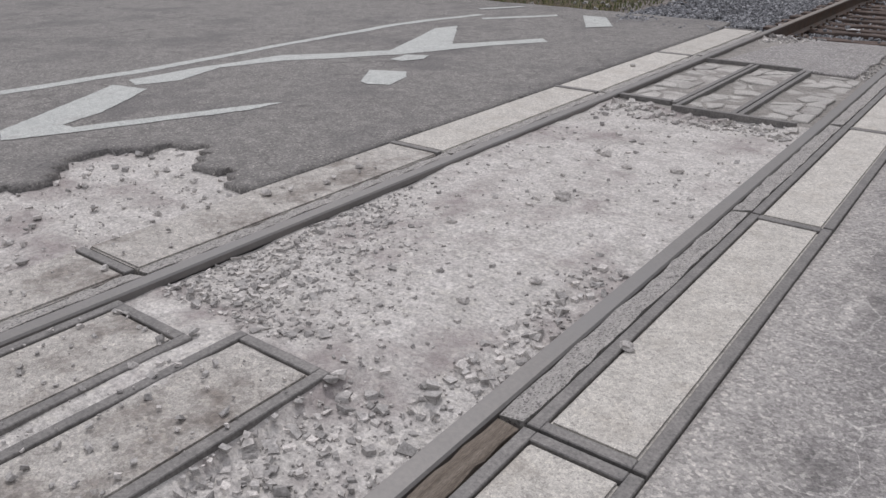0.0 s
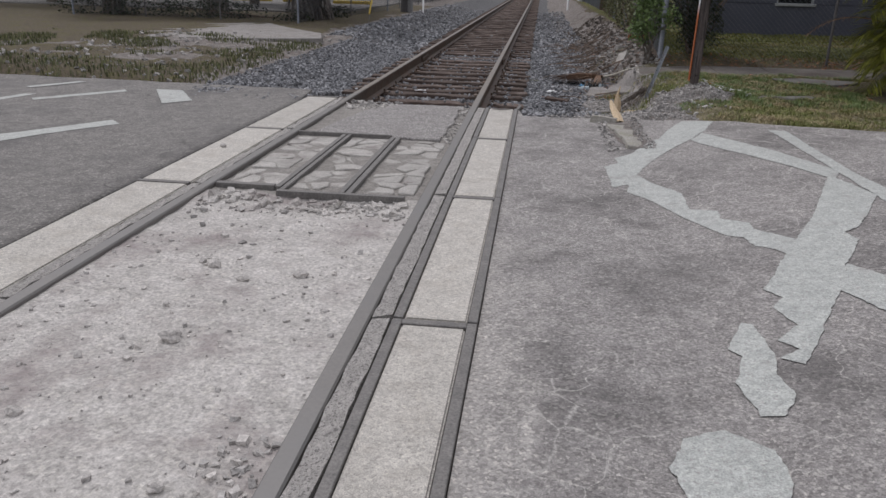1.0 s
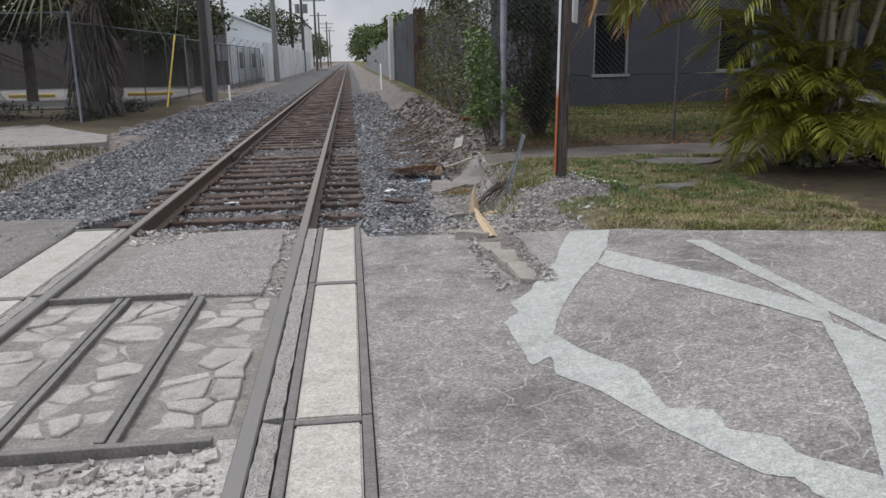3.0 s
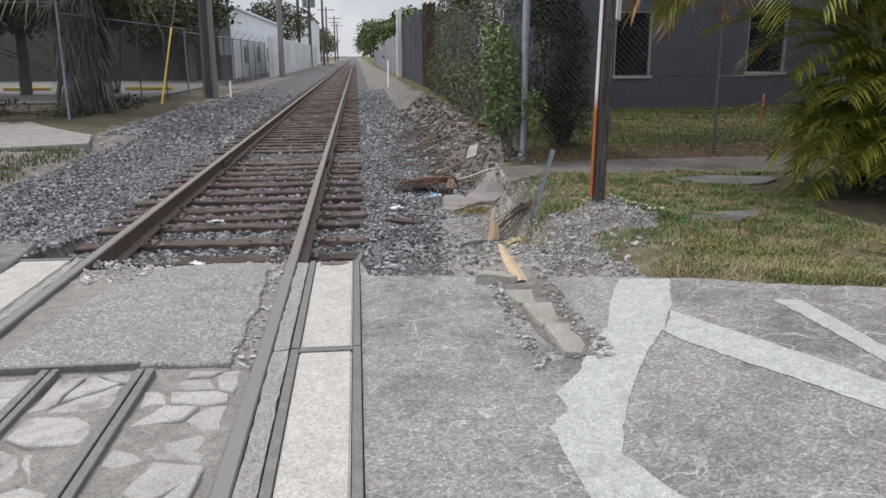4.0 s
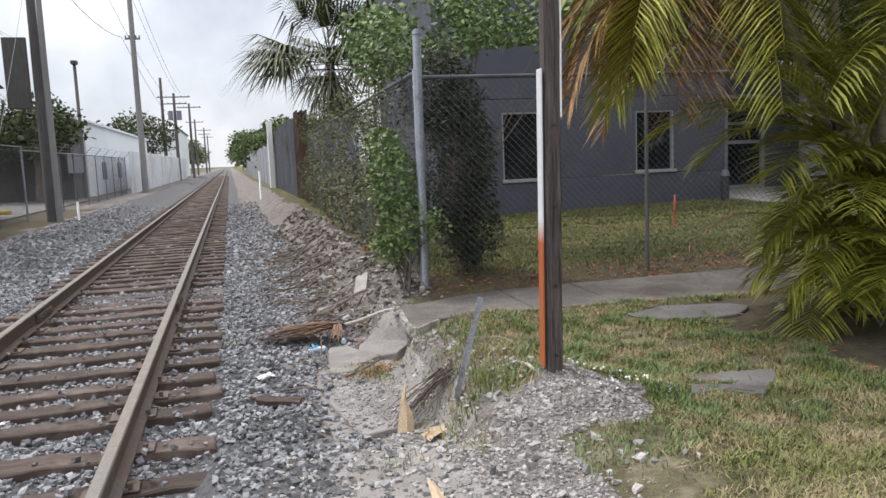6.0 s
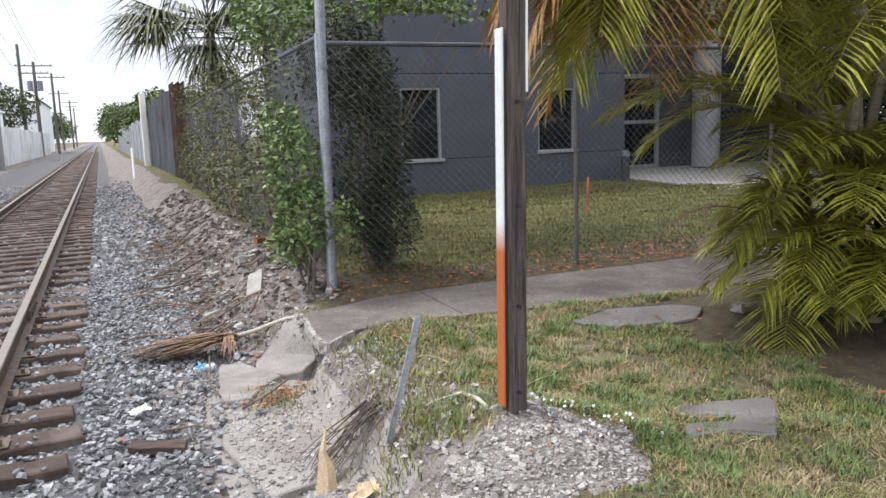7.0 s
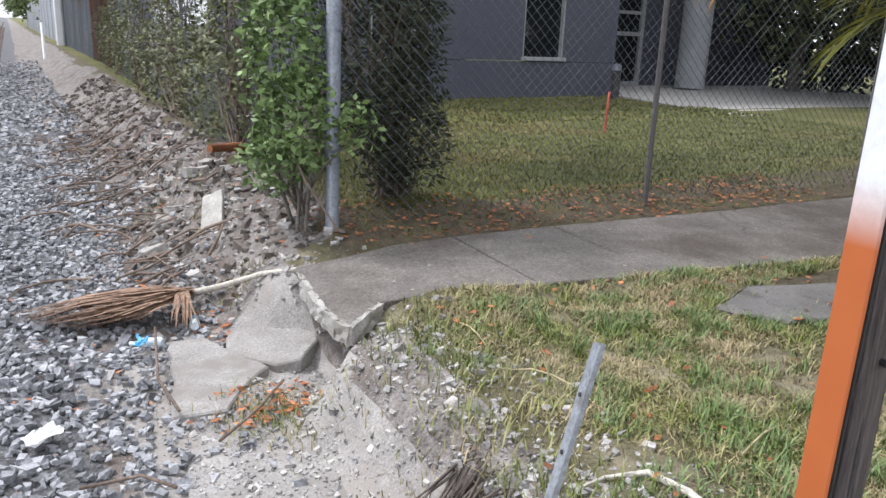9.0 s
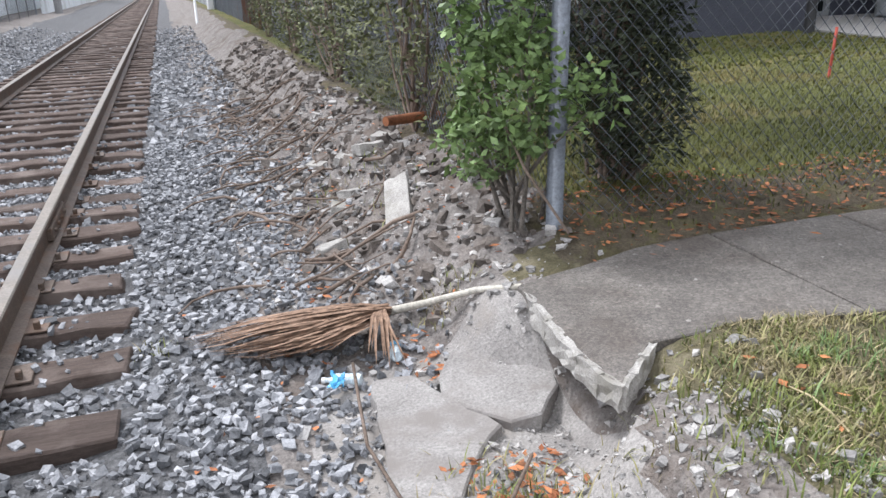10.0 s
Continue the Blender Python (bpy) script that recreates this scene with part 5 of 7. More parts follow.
for n, (x, y, sx, sy, sz_, turn) in enumerate([(2.95, 6.3, 0.22, 0.12, 0.08, 20), (2.82, 6.6, 0.16, 0.12, 0.07, 60), (3.1, 6.45, 0.2, 0.1, 0.05, 110), (2.75, 5.95, 0.2, 0.14, 0.05, 30), (2.6, 5.7, 0.18, 0.13, 0.04, 75), (2.42, 5.13, 0.16, 0.12, 0.09, 15), (2.66, 6.9, 0.15, 0.12, 0.06, 140)]):
    chunk("broken_concrete", (sx, sy, sz_), (x, y, land_z(x, y) + sz_ * 0.25), (r.uniform(-15, 15), r.uniform(-15, 15), turn), M["old_concrete"], "small broken piece of concrete on the bank", "concrete piece", 10 + n, "broken concrete on the bank", 0.2)
bm = tube(bmesh.new(), [(0, 0, 0), (0.34, -0.02, 0.01), (0.62, 0.01, 0)], [0.035, 0.038, 0.034], 9)
thing("rusty_pipe", bm, M["rust"], "rust-red pipe end sticking out of the bank", "pipe").matrix_basis = pose(3.04, 6.1, 0.43, 0, 4, 29)
# flat stone plates in the grass
PLATES = [[(4.06, 0.48), (4.46, 0.27), (4.3, 0.07), (4.12, -0.07), (3.8, 0.11), (3.87, 0.21), (4.08, 0.13), (4.16, 0.2), (3.93, 0.33)], [(4.48, 2.06), (4.9, 2.24), (5.42, 2.1), (5.5, 1.87), (5.26, 1.69), (4.7, 1.82)]]
for n, poly in enumerate(PLATES):
    thing("stone_plate", slab(poly, lambda x, y: land_z(x, y) + 0.024, 0.05, 0, 0.008, 120 + n), M["dark_stone"], "flat dark stone plate lying in the grass", "stone plate", "stone plates")
chunk("concrete_lump", (0.2, 0.1, 0.06), (5.75, 1.75, 0.215), (14, 9, 20), M["old_concrete"], "pale lump of concrete beside the palms", "concrete piece", 31, rough=0.55)

# ---- marker post ----
post = empty("marker_post", (3.215, 0.605, 0.28), "weathered square timber post with a white and orange board", "post")
bm = box(bmesh.new(), -0.046, 0.046, -0.046, 0.046, -0.35, 5.2)
bmesh.ops.subdivide_edges(bm, edges=[e for e in bm.edges if e.calc_length() > 2], cuts=36)
rr = random.Random(3)
for v in bm.verts:
    v.co += Vector((rr.uniform(-0.003, 0.003), rr.uniform(-0.003, 0.003), 0))
bmesh.ops.bevel(bm, geom=[e for e in bm.edges if e.calc_length() > 0.1 and abs(e.verts[0].co.z - e.verts[1].co.z) > 0.1], offset=0.009, segments=1, affect="EDGES")
timber = part("timber", bm, M["post_wood"], post)
for k, (zz, hh) in enumerate(((0.1, 0.3), (0.75, 0.5), (1.5, 0.6), (0.5, 0.2))):
    xx = -0.02 + 0.014 * k
    part("split", tube(bmesh.new(), [(xx, -0.046, zz), (xx + 0.004, -0.0475, zz + hh * 0.5), (xx, -0.046, zz + hh)], [0.001, 0.004, 0.001], 5), M["black"], timber, "dark drying split")
part("board", box(bmesh.new(), -0.066, -0.055, -0.03, 0.044, 0.03, 1.71, 0.003), M["board"], post, "plastic board, orange below and white above")
# A black strip stands for the dark gap between board and timber.
part("backing", box(bmesh.new(), -0.054, -0.048, -0.035, 0.05, 0.05, 1.66, 0.002), M["black"], post, "black strip in the gap behind the board")
part("sign_edge", box(bmesh.new(), 0.052, 0.064, -0.03, 0.3, 1.44, 2.5, 0.004), M["white_paint"], post, "white sign seen edge on").rotation_euler = (0, 0, radians(-20))
for zz in (0.1, 0.5, 0.95, 1.4):
    part("bolt", tube(bmesh.new(), [(0.0, -0.062, zz), (0.0, -0.044, zz)], 0.009, 6), M["black"], post)
post.rotation_euler = (0, radians(0.8), radians(-4))

# ---- chain-link fences ----


def chain_mesh(length, h0, h1, cell=0.075, wire=0.0023):
    """Crossing diagonal wires over a panel that begins at x = 0, from h0 to h1."""
    V, F = [], []
    hgt = h1 - h0
    for sgn in (1, -1):
        k = -math.ceil(hgt / cell)
        while k * cell < length + hgt:
            xa = k * cell if sgn > 0 else k * cell
            ends = []
            za, zb, xs, xe = h0, h1, xa, xa + sgn * hgt
            if sgn < 0:
                xs, xe = xa, xa - hgt
            t0, t1 = 0.0, 1.0
            dx = xe - xs
            lo, hi = sorted(((0 - xs) / dx, (length - xs) / dx))
            t0, t1 = max(t0, lo), min(t1, hi)
            if t1 - t0 > 0.02:
                p = [(xs + dx * t, 0.002 * sgn, za + hgt * t) for t in (t0, t1)]
                b = len(V)
                for q in p:
                    for a in range(3):
                        V.append((q[0] + wire * math.cos(a * 2.094) * 0.7, q[1] + wire * math.sin(a * 2.094), q[2] + wire * math.cos(a * 2.094) * 0.7))
                for a in range(3):
                    F.append((b + a, b + (a + 1) % 3, b + 3 + (a + 1) % 3, b + 3 + a))
            k += 1
    return V, F


def fence_run(p0, p1, height, posts, label, zf, rail=True, post_r=0.03, barbed=False, cell=0.075, first=True):
    length = math.hypot(p1[0] - p0[0], p1[1] - p0[1])
    turn = math.degrees(math.atan2(p1[1] - p0[1], p1[0] - p0[0]))
    z0 = zf(*p0)
    e = empty("chain_link_fence", (*p0, z0), label, "fence")
    e.rotation_euler[2] = radians(turn)
    for n in range(0 if first else 1, posts + 1):
        x = length * n / posts
        wx, wy = p0[0] + (p1[0] - p0[0]) * n / posts, p0[1] + (p1[1] - p0[1]) * n / posts
        zb = zf(wx, wy) - z0
        part("fence_post", tube(bmesh.new(), [(x, 0, zb - 0.25), (x, 0, height + 0.03)], post_r if n % posts == 0 else post_r * 0.7, 8), M["galv"] if n % posts == 0 else M["creosote"], e)
        if barbed:
            part("barb_arm", tube(bmesh.new(), [(x, 0, height), (x, -0.3, height + 0.32)], 0.014, 5), M["galv"], e)
    if rail:
        part("top_rail", tube(bmesh.new(), [(0, 0, height), (length, 0, height)], 0.021, 8), M["galv"], e)
    V, F = chain_mesh(length, 0.02, height, cell)
    bulk("wire_mesh", V, F, M["galv"], "", "", kind="", parent=e)
    if barbed:
        for k in range(3):
            part("barbed_wire", tube(bmesh.new(), [(0, -0.1 - 0.1 * k, height + 0.1 + 0.11 * k), (length, -0.1 - 0.1 * k, height + 0.1 + 0.11 * k)], 0.006, 4), M["galv"], e)
    return e


CORNER = (3.3, 4.0)
fence_run(CORNER, (13.2, 3.75), 2.07, 4, "galvanised chain-link fence along the lawn", land_z, first=False)
fence_run((3.8, 20.0), CORNER, 2.07, 6, "vine-grown chain-link fence beside the track", land_z, first=False)
tall = empty("corner_post", (*CORNER, 0.3), "tall blue-grey steel corner post of the fence", "fence post")
part("tube", tube(bmesh.new(), [(0, 0, -0.4), (0.03, 0, 2.42)], 0.042, 12), M["galv"], tall)
part("cap", tube(bmesh.new(), [(0.03, 0, 2.42), (0.03, 0, 2.45), (0.03, 0, 2.47)], [0.046, 0.042, 0.015], 12), M["galv"], tall)
for zz in (0.4, 1.1, 1.8):
    part("band", tube(bmesh.new(), [(0.006 + zz * 0.012, 0, zz), (0.006 + zz * 0.012, 0, zz + 0.025)], 0.046, 12), M["galv"], tall)
fence_run((-12, 13.2), (-5.15, 12.7), 2.5, 3, "chain-link fence in front of a palm", land_z)
fence_run((-5.15, 12.7), (-4.6, 22.8), 2.3, 4, "old chain-link fence beside the gravel", land_z, first=False)
fence_run((-4.6, 22.8), (-4.6, 47.0), 2.2, 9, "white fence line topped with barbed wire", land_z, barbed=True, cell=0.12, first=False)
bm = box(bmesh.new(), -4.66, -4.62, 30.0, 33.2, 1.5, 2.3, 0.01)
thing("fence_sign", bm, M["metal_sheet"], "blank grey panel hung on the fence", "sign")

# ---- leaves, palms, trees ----


def leaf_arrays(places, sizes, seed, up=0.3, narrow=0.5):
    """Diamond leaves bent along the middle at the given places."""
    q = np.random.RandomState(seed)
    n = len(places)
    d = q.normal(size=(n, 3))
    d[:, 2] = d[:, 2] * 0.6 - up
    d /= np.linalg.norm(d, axis=1)[:, None]
    s = np.cross(d, q.normal(size=(n, 3)))
    s /= np.linalg.norm(s, axis=1)[:, None]
    u = np.cross(s, d)
    L = np.asarray(sizes)[:, None]
    p = np.asarray(places)
    w = L * narrow * 0.5
    v = np.stack([p, p + d * L * 0.5 + s * w + u * w * 0.35, p + d * L, p + d * L * 0.5 - s * w + u * w * 0.35], 1)
    f = np.array([0, 1, 2, 3])[None] + 4 * np.arange(n)[:, None]
    return v.reshape(-1, 3), f


def cloud(blobs, n, seed, shell=0.45):
    """Places scattered in a few ellipsoids, mostly near their outside, with gaps."""
    q = random.Random(seed)
    weights = [b[3] * b[4] * b[5] for b in blobs]
    out = []
    while len(out) < n:
        b = q.choices(blobs, weights)[0]
        v = Vector((q.gauss(0, 1), q.gauss(0, 1), q.gauss(0, 1))).normalized() * (shell + (1 - shell) * q.random() ** 0.5)
        v *= 1 + 0.35 * noise.noise(v * 2.1 + Vector((seed, 0, 0)))
        p = Vector((b[0] + v.x * b[3], b[1] + v.y * b[4], b[2] + v.z * b[5]))
        if noise.noise(p * 1.7 + Vector((seed, 3, 1))) > -0.28:
            out.append(p[:])
    return out


def bush(name, label, base, stems, blobs, n, size, mat, seed, category="bush", narrow=0.5, woody="twig"):
    q = random.Random(seed)
    e = empty(name, base, label, category)
    inv = Matrix.Translation(e.location).inverted()
    for k in range(stems):
        b = q.choice(blobs)
        tip = Vector((b[0] + q.uniform(-0.7, 0.7) * b[3], b[1] + q.uniform(-0.7, 0.7) * b[4], b[2] + q.uniform(-0.3, 0.8) * b[5]))
        a = Vector(base) + Vector((q.uniform(-0.12, 0.12), q.uniform(-0.12, 0.12), -0.08))
        mids = [a.lerp(tip, t) + Vector((q.uniform(-0.08, 0.08), q.uniform(-0.08, 0.08), 0)) for t in (0.35, 0.7)]
        ob = part("branch", tube(bmesh.new(), [a, *mids, tip], [0.014, 0.011, 0.008, 0.003], 5), M[woody], e)
        ob.matrix_parent_inverse = inv
    v, f = leaf_arrays(cloud(blobs, n, seed), [size * q.uniform(0.6, 1.25) for _ in range(n)], seed, narrow=narrow)
    ob = bulk("foliage", v, f, mat, "", "", kind="", parent=e)
    ob.matrix_parent_inverse = inv
    return e


# the leafy shrub at the corner post
bush("leafy_shrub", "bright green leafy shrub growing through the fence corner", (3.2, 4.15, 0.3), 9,
     [(3.06, 4.15, 1.3, 0.24, 0.26, 0.42), (3.12, 4.1, 0.9, 0.3, 0.26, 0.34), (3.4, 3.86, 0.85, 0.15, 0.12, 0.18), (3.0, 4.35, 1.68, 0.2, 0.22, 0.2), (3.02, 4.25, 0.62, 0.22, 0.22, 0.2)], 3400, 0.058, M["leaf"], 11, woody="trunk")
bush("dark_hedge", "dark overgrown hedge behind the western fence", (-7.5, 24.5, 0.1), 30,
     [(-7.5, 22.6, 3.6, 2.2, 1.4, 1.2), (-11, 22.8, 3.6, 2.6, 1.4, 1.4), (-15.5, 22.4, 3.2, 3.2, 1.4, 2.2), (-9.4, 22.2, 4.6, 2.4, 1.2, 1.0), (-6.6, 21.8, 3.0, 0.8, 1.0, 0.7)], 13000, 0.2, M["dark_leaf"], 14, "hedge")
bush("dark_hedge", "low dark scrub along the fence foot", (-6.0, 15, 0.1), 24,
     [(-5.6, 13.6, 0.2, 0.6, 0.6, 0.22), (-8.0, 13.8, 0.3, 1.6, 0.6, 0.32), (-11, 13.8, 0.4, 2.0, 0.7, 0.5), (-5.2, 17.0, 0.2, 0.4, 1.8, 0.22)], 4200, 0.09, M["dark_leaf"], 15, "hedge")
bush("dark_creeper", "dense dark creeper hanging on the chain-link fence", (3.9, 4.5, 0.3), 40,
     [(3.75, 4.3, 1.5, 0.42, 0.28, 1.1), (3.98, 4.35, 0.8, 0.3, 0.28, 0.55), (3.65, 4.6, 2.2, 0.4, 0.4, 0.5), (4.05, 4.4, 1.7, 0.22, 0.25, 0.5)], 13000, 0.07, M["creeper_leaf"], 12, narrow=0.25)
for n, (y0, y1, top, seed) in enumerate([(4.9, 8.0, 2.5, 21), (8.0, 11.5, 2.6, 22), (11.5, 15.5, 2.7, 23), (15.5, 20, 2.8, 24)]):
    x = lerp((y0 + y1) / 2, [(4, 3.36), (20, 3.8)])
    ym = (y0 + y1) / 2
    bush("fence_vine", "olive green vines covering a stretch of fence", (x, ym, 0.3), 24,
         [(x - 0.05, ym + dy * (y1 - y0) * 0.5, zz, 0.3, (y1 - y0) * 0.26, rz) for dy, zz, rz in ((-0.6, 0.95, 0.6), (0.1, 1.1, 0.75), (0.7, 1.0, 0.7), (-0.3, 1.95, 0.5), (0.45, top - 0.3, 0.5))], 4200, 0.06, M["vine"], seed, "vine")
bush("overhanging_tree", "green branches hanging over the fence top", (4.3, 7.2, 0.3), 10,
     [(4.2, 6.3, 3.15, 0.9, 1.0, 0.42), (5.2, 6.4, 3.35, 0.9, 0.8, 0.4), (3.9, 8.5, 3.3, 0.6, 1.2, 0.6), (6.1, 6.8, 3.3, 0.6, 0.6, 0.35)], 5200, 0.1, M["leaf"], 31, "tree")


def palm_frond(bm, base, azim, rise, length, n=26, leaf=0.4, width=0.012, droop=1.0, curl=0.0, seed=0, mat=0):
    """A feather frond: an arching midrib with folded leaflets on both sides."""
    q = random.Random(seed)
    d0 = Vector((math.cos(azim) * math.cos(rise), math.sin(azim) * math.cos(rise), math.sin(rise)))
    pts, p, d = [Vector(base)], Vector(base), d0.copy()
    seg = 12
    for k in range(seg):
        d = (d + Vector((curl * 0.02, 0, -0.085 * droop * (0.35 + k / seg)))).normalized()
        p = p + d * (length / seg)
        pts.append(p.copy())
    tube(bm, pts[::2] if seg % 2 == 0 else pts, [0.012 * (1 - 0.9 * i / 6) + 0.001 for i in range(len(pts[::2]))], 4, mat, cap=False)
    for k in range(n):
        t = 0.14 + 0.86 * k / n
        i = min(seg - 1, int(t * seg))
        f = t * seg - i
        o = pts[i].lerp(pts[i + 1], f)
        ax = (pts[i + 1] - pts[i]).normalized()
        side = ax.cross(Vector((0, 0, 1)))
        side = side.normalized() if side.length > 1e-3 else Vector((1, 0, 0))
        up = side.cross(ax)
        ll = leaf * (0.55 + 0.75 * math.sin(math.pi * min(1, t * 0.9 + 0.1))) * q.uniform(0.85, 1.1)
        for sgn in (-1, 1):
            dd = (ax * 0.75 + side * sgn * 0.85 + up * q.uniform(0.1, 0.35)).normalized()
            sag = Vector((0, 0, -ll * q.uniform(0.16, 0.4)))
            blade_strip(bm, [o, o + dd * ll * 0.5 + sag * 0.22, o + dd * ll + sag], width * q.uniform(0.8, 1.15), mat=mat)


def areca(cx, cy, cz, stems, fronds, seed, label, spread=0.55, high=(1.0, 2.6)):
    q = random.Random(seed)
    e = empty("areca_palm", (cx, cy, cz), label, "palm")
    for k in range(stems):
        a = q.uniform(0, math.tau)
        b = Vector((0.3 * spread * math.cos(a) * q.random(), 0.3 * spread * math.sin(a) * q.random(), -0.1))
        h = q.uniform(*high)
        tip = b + Vector((math.cos(a) * spread * q.uniform(0.3, 1.0), math.sin(a) * spread * q.uniform(0.3, 1.0), h))
        part("stem", tube(bmesh.new(), [b, b.lerp(tip, 0.5) + Vector((0, 0, 0.1)), tip], [0.045, 0.038, 0.03], 8), M["stem"], e)
        for j in range(fronds):
            bm = bmesh.new()
            az_ = a + q.uniform(-1.7, 1.7)
            palm_frond(bm, tip - Vector((0, 0, q.uniform(0, 0.25))), az_, q.uniform(0.3, 1.35), q.uniform(1.2, 1.9), 34, 0.38, 0.017, q.uniform(0.9, 1.9), seed=q.randint(0, 9999))
            part("frond", bm, M["palm"], e)
    return e


p1 = areca(6.2, 1.1, 0.2, 10, 5, 61, "clump of yellow-green palms with feathery arching fronds", 0.5, (0.9, 2.9))
q = random.Random(66)
for k in range(64):
    bm = bmesh.new()
    az_ = math.radians(q.uniform(105, 320))
    palm_frond(bm, (q.uniform(-0.4, 0.2), q.uniform(-0.35, 0.35), q.uniform(0.15, 0.95)), az_, q.uniform(0.45, 1.15), q.uniform(0.75, 1.08), 34, 0.32, 0.017, q.uniform(1.6, 2.5), seed=900 + k)
    part("low_frond", bm, M["palm"], p1)
for k in range(18):
    bm = bmesh.new()
    palm_frond(bm, (q.uniform(-0.4, 0.2), 0.3 + q.uniform(-0.3, 0.3), q.uniform(2.5, 3.0)), math.radians(q.uniform(110, 260)), q.uniform(0.1, 0.9), q.uniform(1.6, 2.1), 32, 0.4, 0.015, 1.7, seed=970 + k)
    part("high_frond", bm, M["palm"], p1)
bm = bmesh.new()
palm_frond(bm, (-0.75, 0.3, 0.78), math.radians(182), 0.3, 0.95, 14, 0.12, 0.008, 1.5, seed=5)
part("dry_frond", bm, M["dry_leaf"], p1, "thin dry arching frond")
LEAN = [(-1.1, 0.05, 2.75), (-0.85, 0.3, 2.95), (-1.3, -0.1, 2.6)]
p2 = areca(6.2, 1.5, 0.2, 5, 5, 64, "taller palm stems with heavy hanging fronds", 0.5, (2.6, 3.3))
for k in range(22):
    bm = bmesh.new()
    palm_frond(bm, LEAN[k % 3], math.radians(q.uniform(120, 240)), q.uniform(-0.3, 0.4), q.uniform(1.2, 1.75), 30, 0.36, 0.015, 2.8, seed=1950 + k)
    part("dead_frond", bm, M["brown_leaf"], p2, "hanging brown dead frond")
for k in range(20):
    bm = bmesh.new()
    palm_frond(bm, LEAN[k % 3], math.radians(q.uniform(90, 275)), q.uniform(-0.4, 0.6), q.uniform(1.1, 1.7), 36, 0.4, 0.017, 2.5, seed=1970 + k)
    part("hanging_frond", bm, M["palm"], p2)
for tip in LEAN:
    part("stem", tube(bmesh.new(), [(0.1, 0, -0.1), (-0.15, 0.1, 1.2), (tip[0] * 0.6, tip[1] * 0.6, 2.3), tip], [0.045, 0.04, 0.036, 0.03], 8), M["stem"], p2)
areca(7.3, 0.6, 0.22, 8, 4, 62, "dark green palm clump behind the first", 0.8, (0.6, 3.2))
areca(8.6, 2.2, 0.24, 6, 4, 63, "shaded palm clump beside the sidewalk end", 0.8, (0.8, 3.0))


def fan_leaf(bm, base, d, size, q, droop=0.4, n=22, mat=0):
    d = Vector(d).normalized()
    side = d.cross(Vector((0, 0, 1)))
    side = side.normalized() if side.length > 1e-3 else Vector((1, 0, 0))
    hub = Vector(base) + d * size * 0.9
    tube(bm, [base, Vector(base).lerp(hub, 0.5) + Vector((0, 0, 0.04 * size)), hub], [0.022, 0.016, 0.012], 4, mat, cap=False)
    for k in range(n):
        a = (k / (n - 1) - 0.5) * 3.6
        dd = d * math.cos(a) + side * math.sin(a)
        L = size * q.uniform(0.85, 1.1) * (1 - 0.12 * abs(a))
        blade_strip(bm, [hub, hub + dd * L * 0.55, hub + dd * L + Vector((0, 0, -L * droop * q.uniform(0.6, 1.3)))], 0.03 * size + 0.008, fold=0.25, mat=mat)


def sabal(x, y, z, trunk_h, crown, fans, skirt, seed, label, trunk_r=0.17, skirt_len=1.1):
    q = random.Random(seed)
    e = empty("fan_palm", (x, y, z), label, "palm tree")
    bm = tube(bmesh.new(), [(0, 0, -0.2), (0.02, 0, trunk_h * 0.4), (0.04, 0.02, trunk_h * 0.8), (0.05, 0.02, trunk_h)], [trunk_r * 1.15, trunk_r, trunk_r * 0.95, trunk_r * 0.8], 12)
    part("trunk", bm, M["trunk"], e)
    for k in range(fans):
        bm = bmesh.new()
        a = q.uniform(0, math.tau)
        rise = q.uniform(-0.5, 1.2)
        fan_leaf(bm, (0.05, 0.02, trunk_h), (math.cos(a) * math.cos(rise), math.sin(a) * math.cos(rise), math.sin(rise)), crown * q.uniform(0.8, 1.1), q, q.uniform(0.3, 0.7))
        part("fan_leaf", bm, M["sabal"], e)
    bm = bmesh.new()
    for k in range(skirt):
        a = q.uniform(0, math.tau)
        zz = trunk_h - q.random() ** 1.2 * skirt_len * 0.9
        fan_leaf(bm, (0, 0, zz), (math.cos(a) * 0.55, math.sin(a) * 0.55, -1.0), crown * q.uniform(0.4, 0.6), q, 0.7, 12)
    part("dead_skirt", bm, M["grey_dead"], e, "hanging skirt of grey dead fans")
    return e


sabal(4.75, 21.3, 0.3, 4.3, 1.75, 48, 36, 71, "fan palm with a hanging grey skirt above the fence", 0.16, 1.8)
sabal(-5.45, 15.0, 0.1, 3.6, 1.5, 30, 60, 72, "shaggy fan palm with a thick dead skirt", 0.3, 3.3)
sabal(-8.6, 15.5, 0.1, 3.4, 1.4, 26, 46, 73, "second shaggy fan palm behind the fence", 0.28, 2.6)
sabal(-11.5, 14.5, 0.1, 3.6, 1.4, 26, 40, 74, "dark fan palm near the parking lot", 0.28, 2.6)
sabal(-6.6, 18.8, 0.1, 3.4, 1.4, 22, 40, 75, "fan palm with brown hanging fans", 0.26, 2.2)


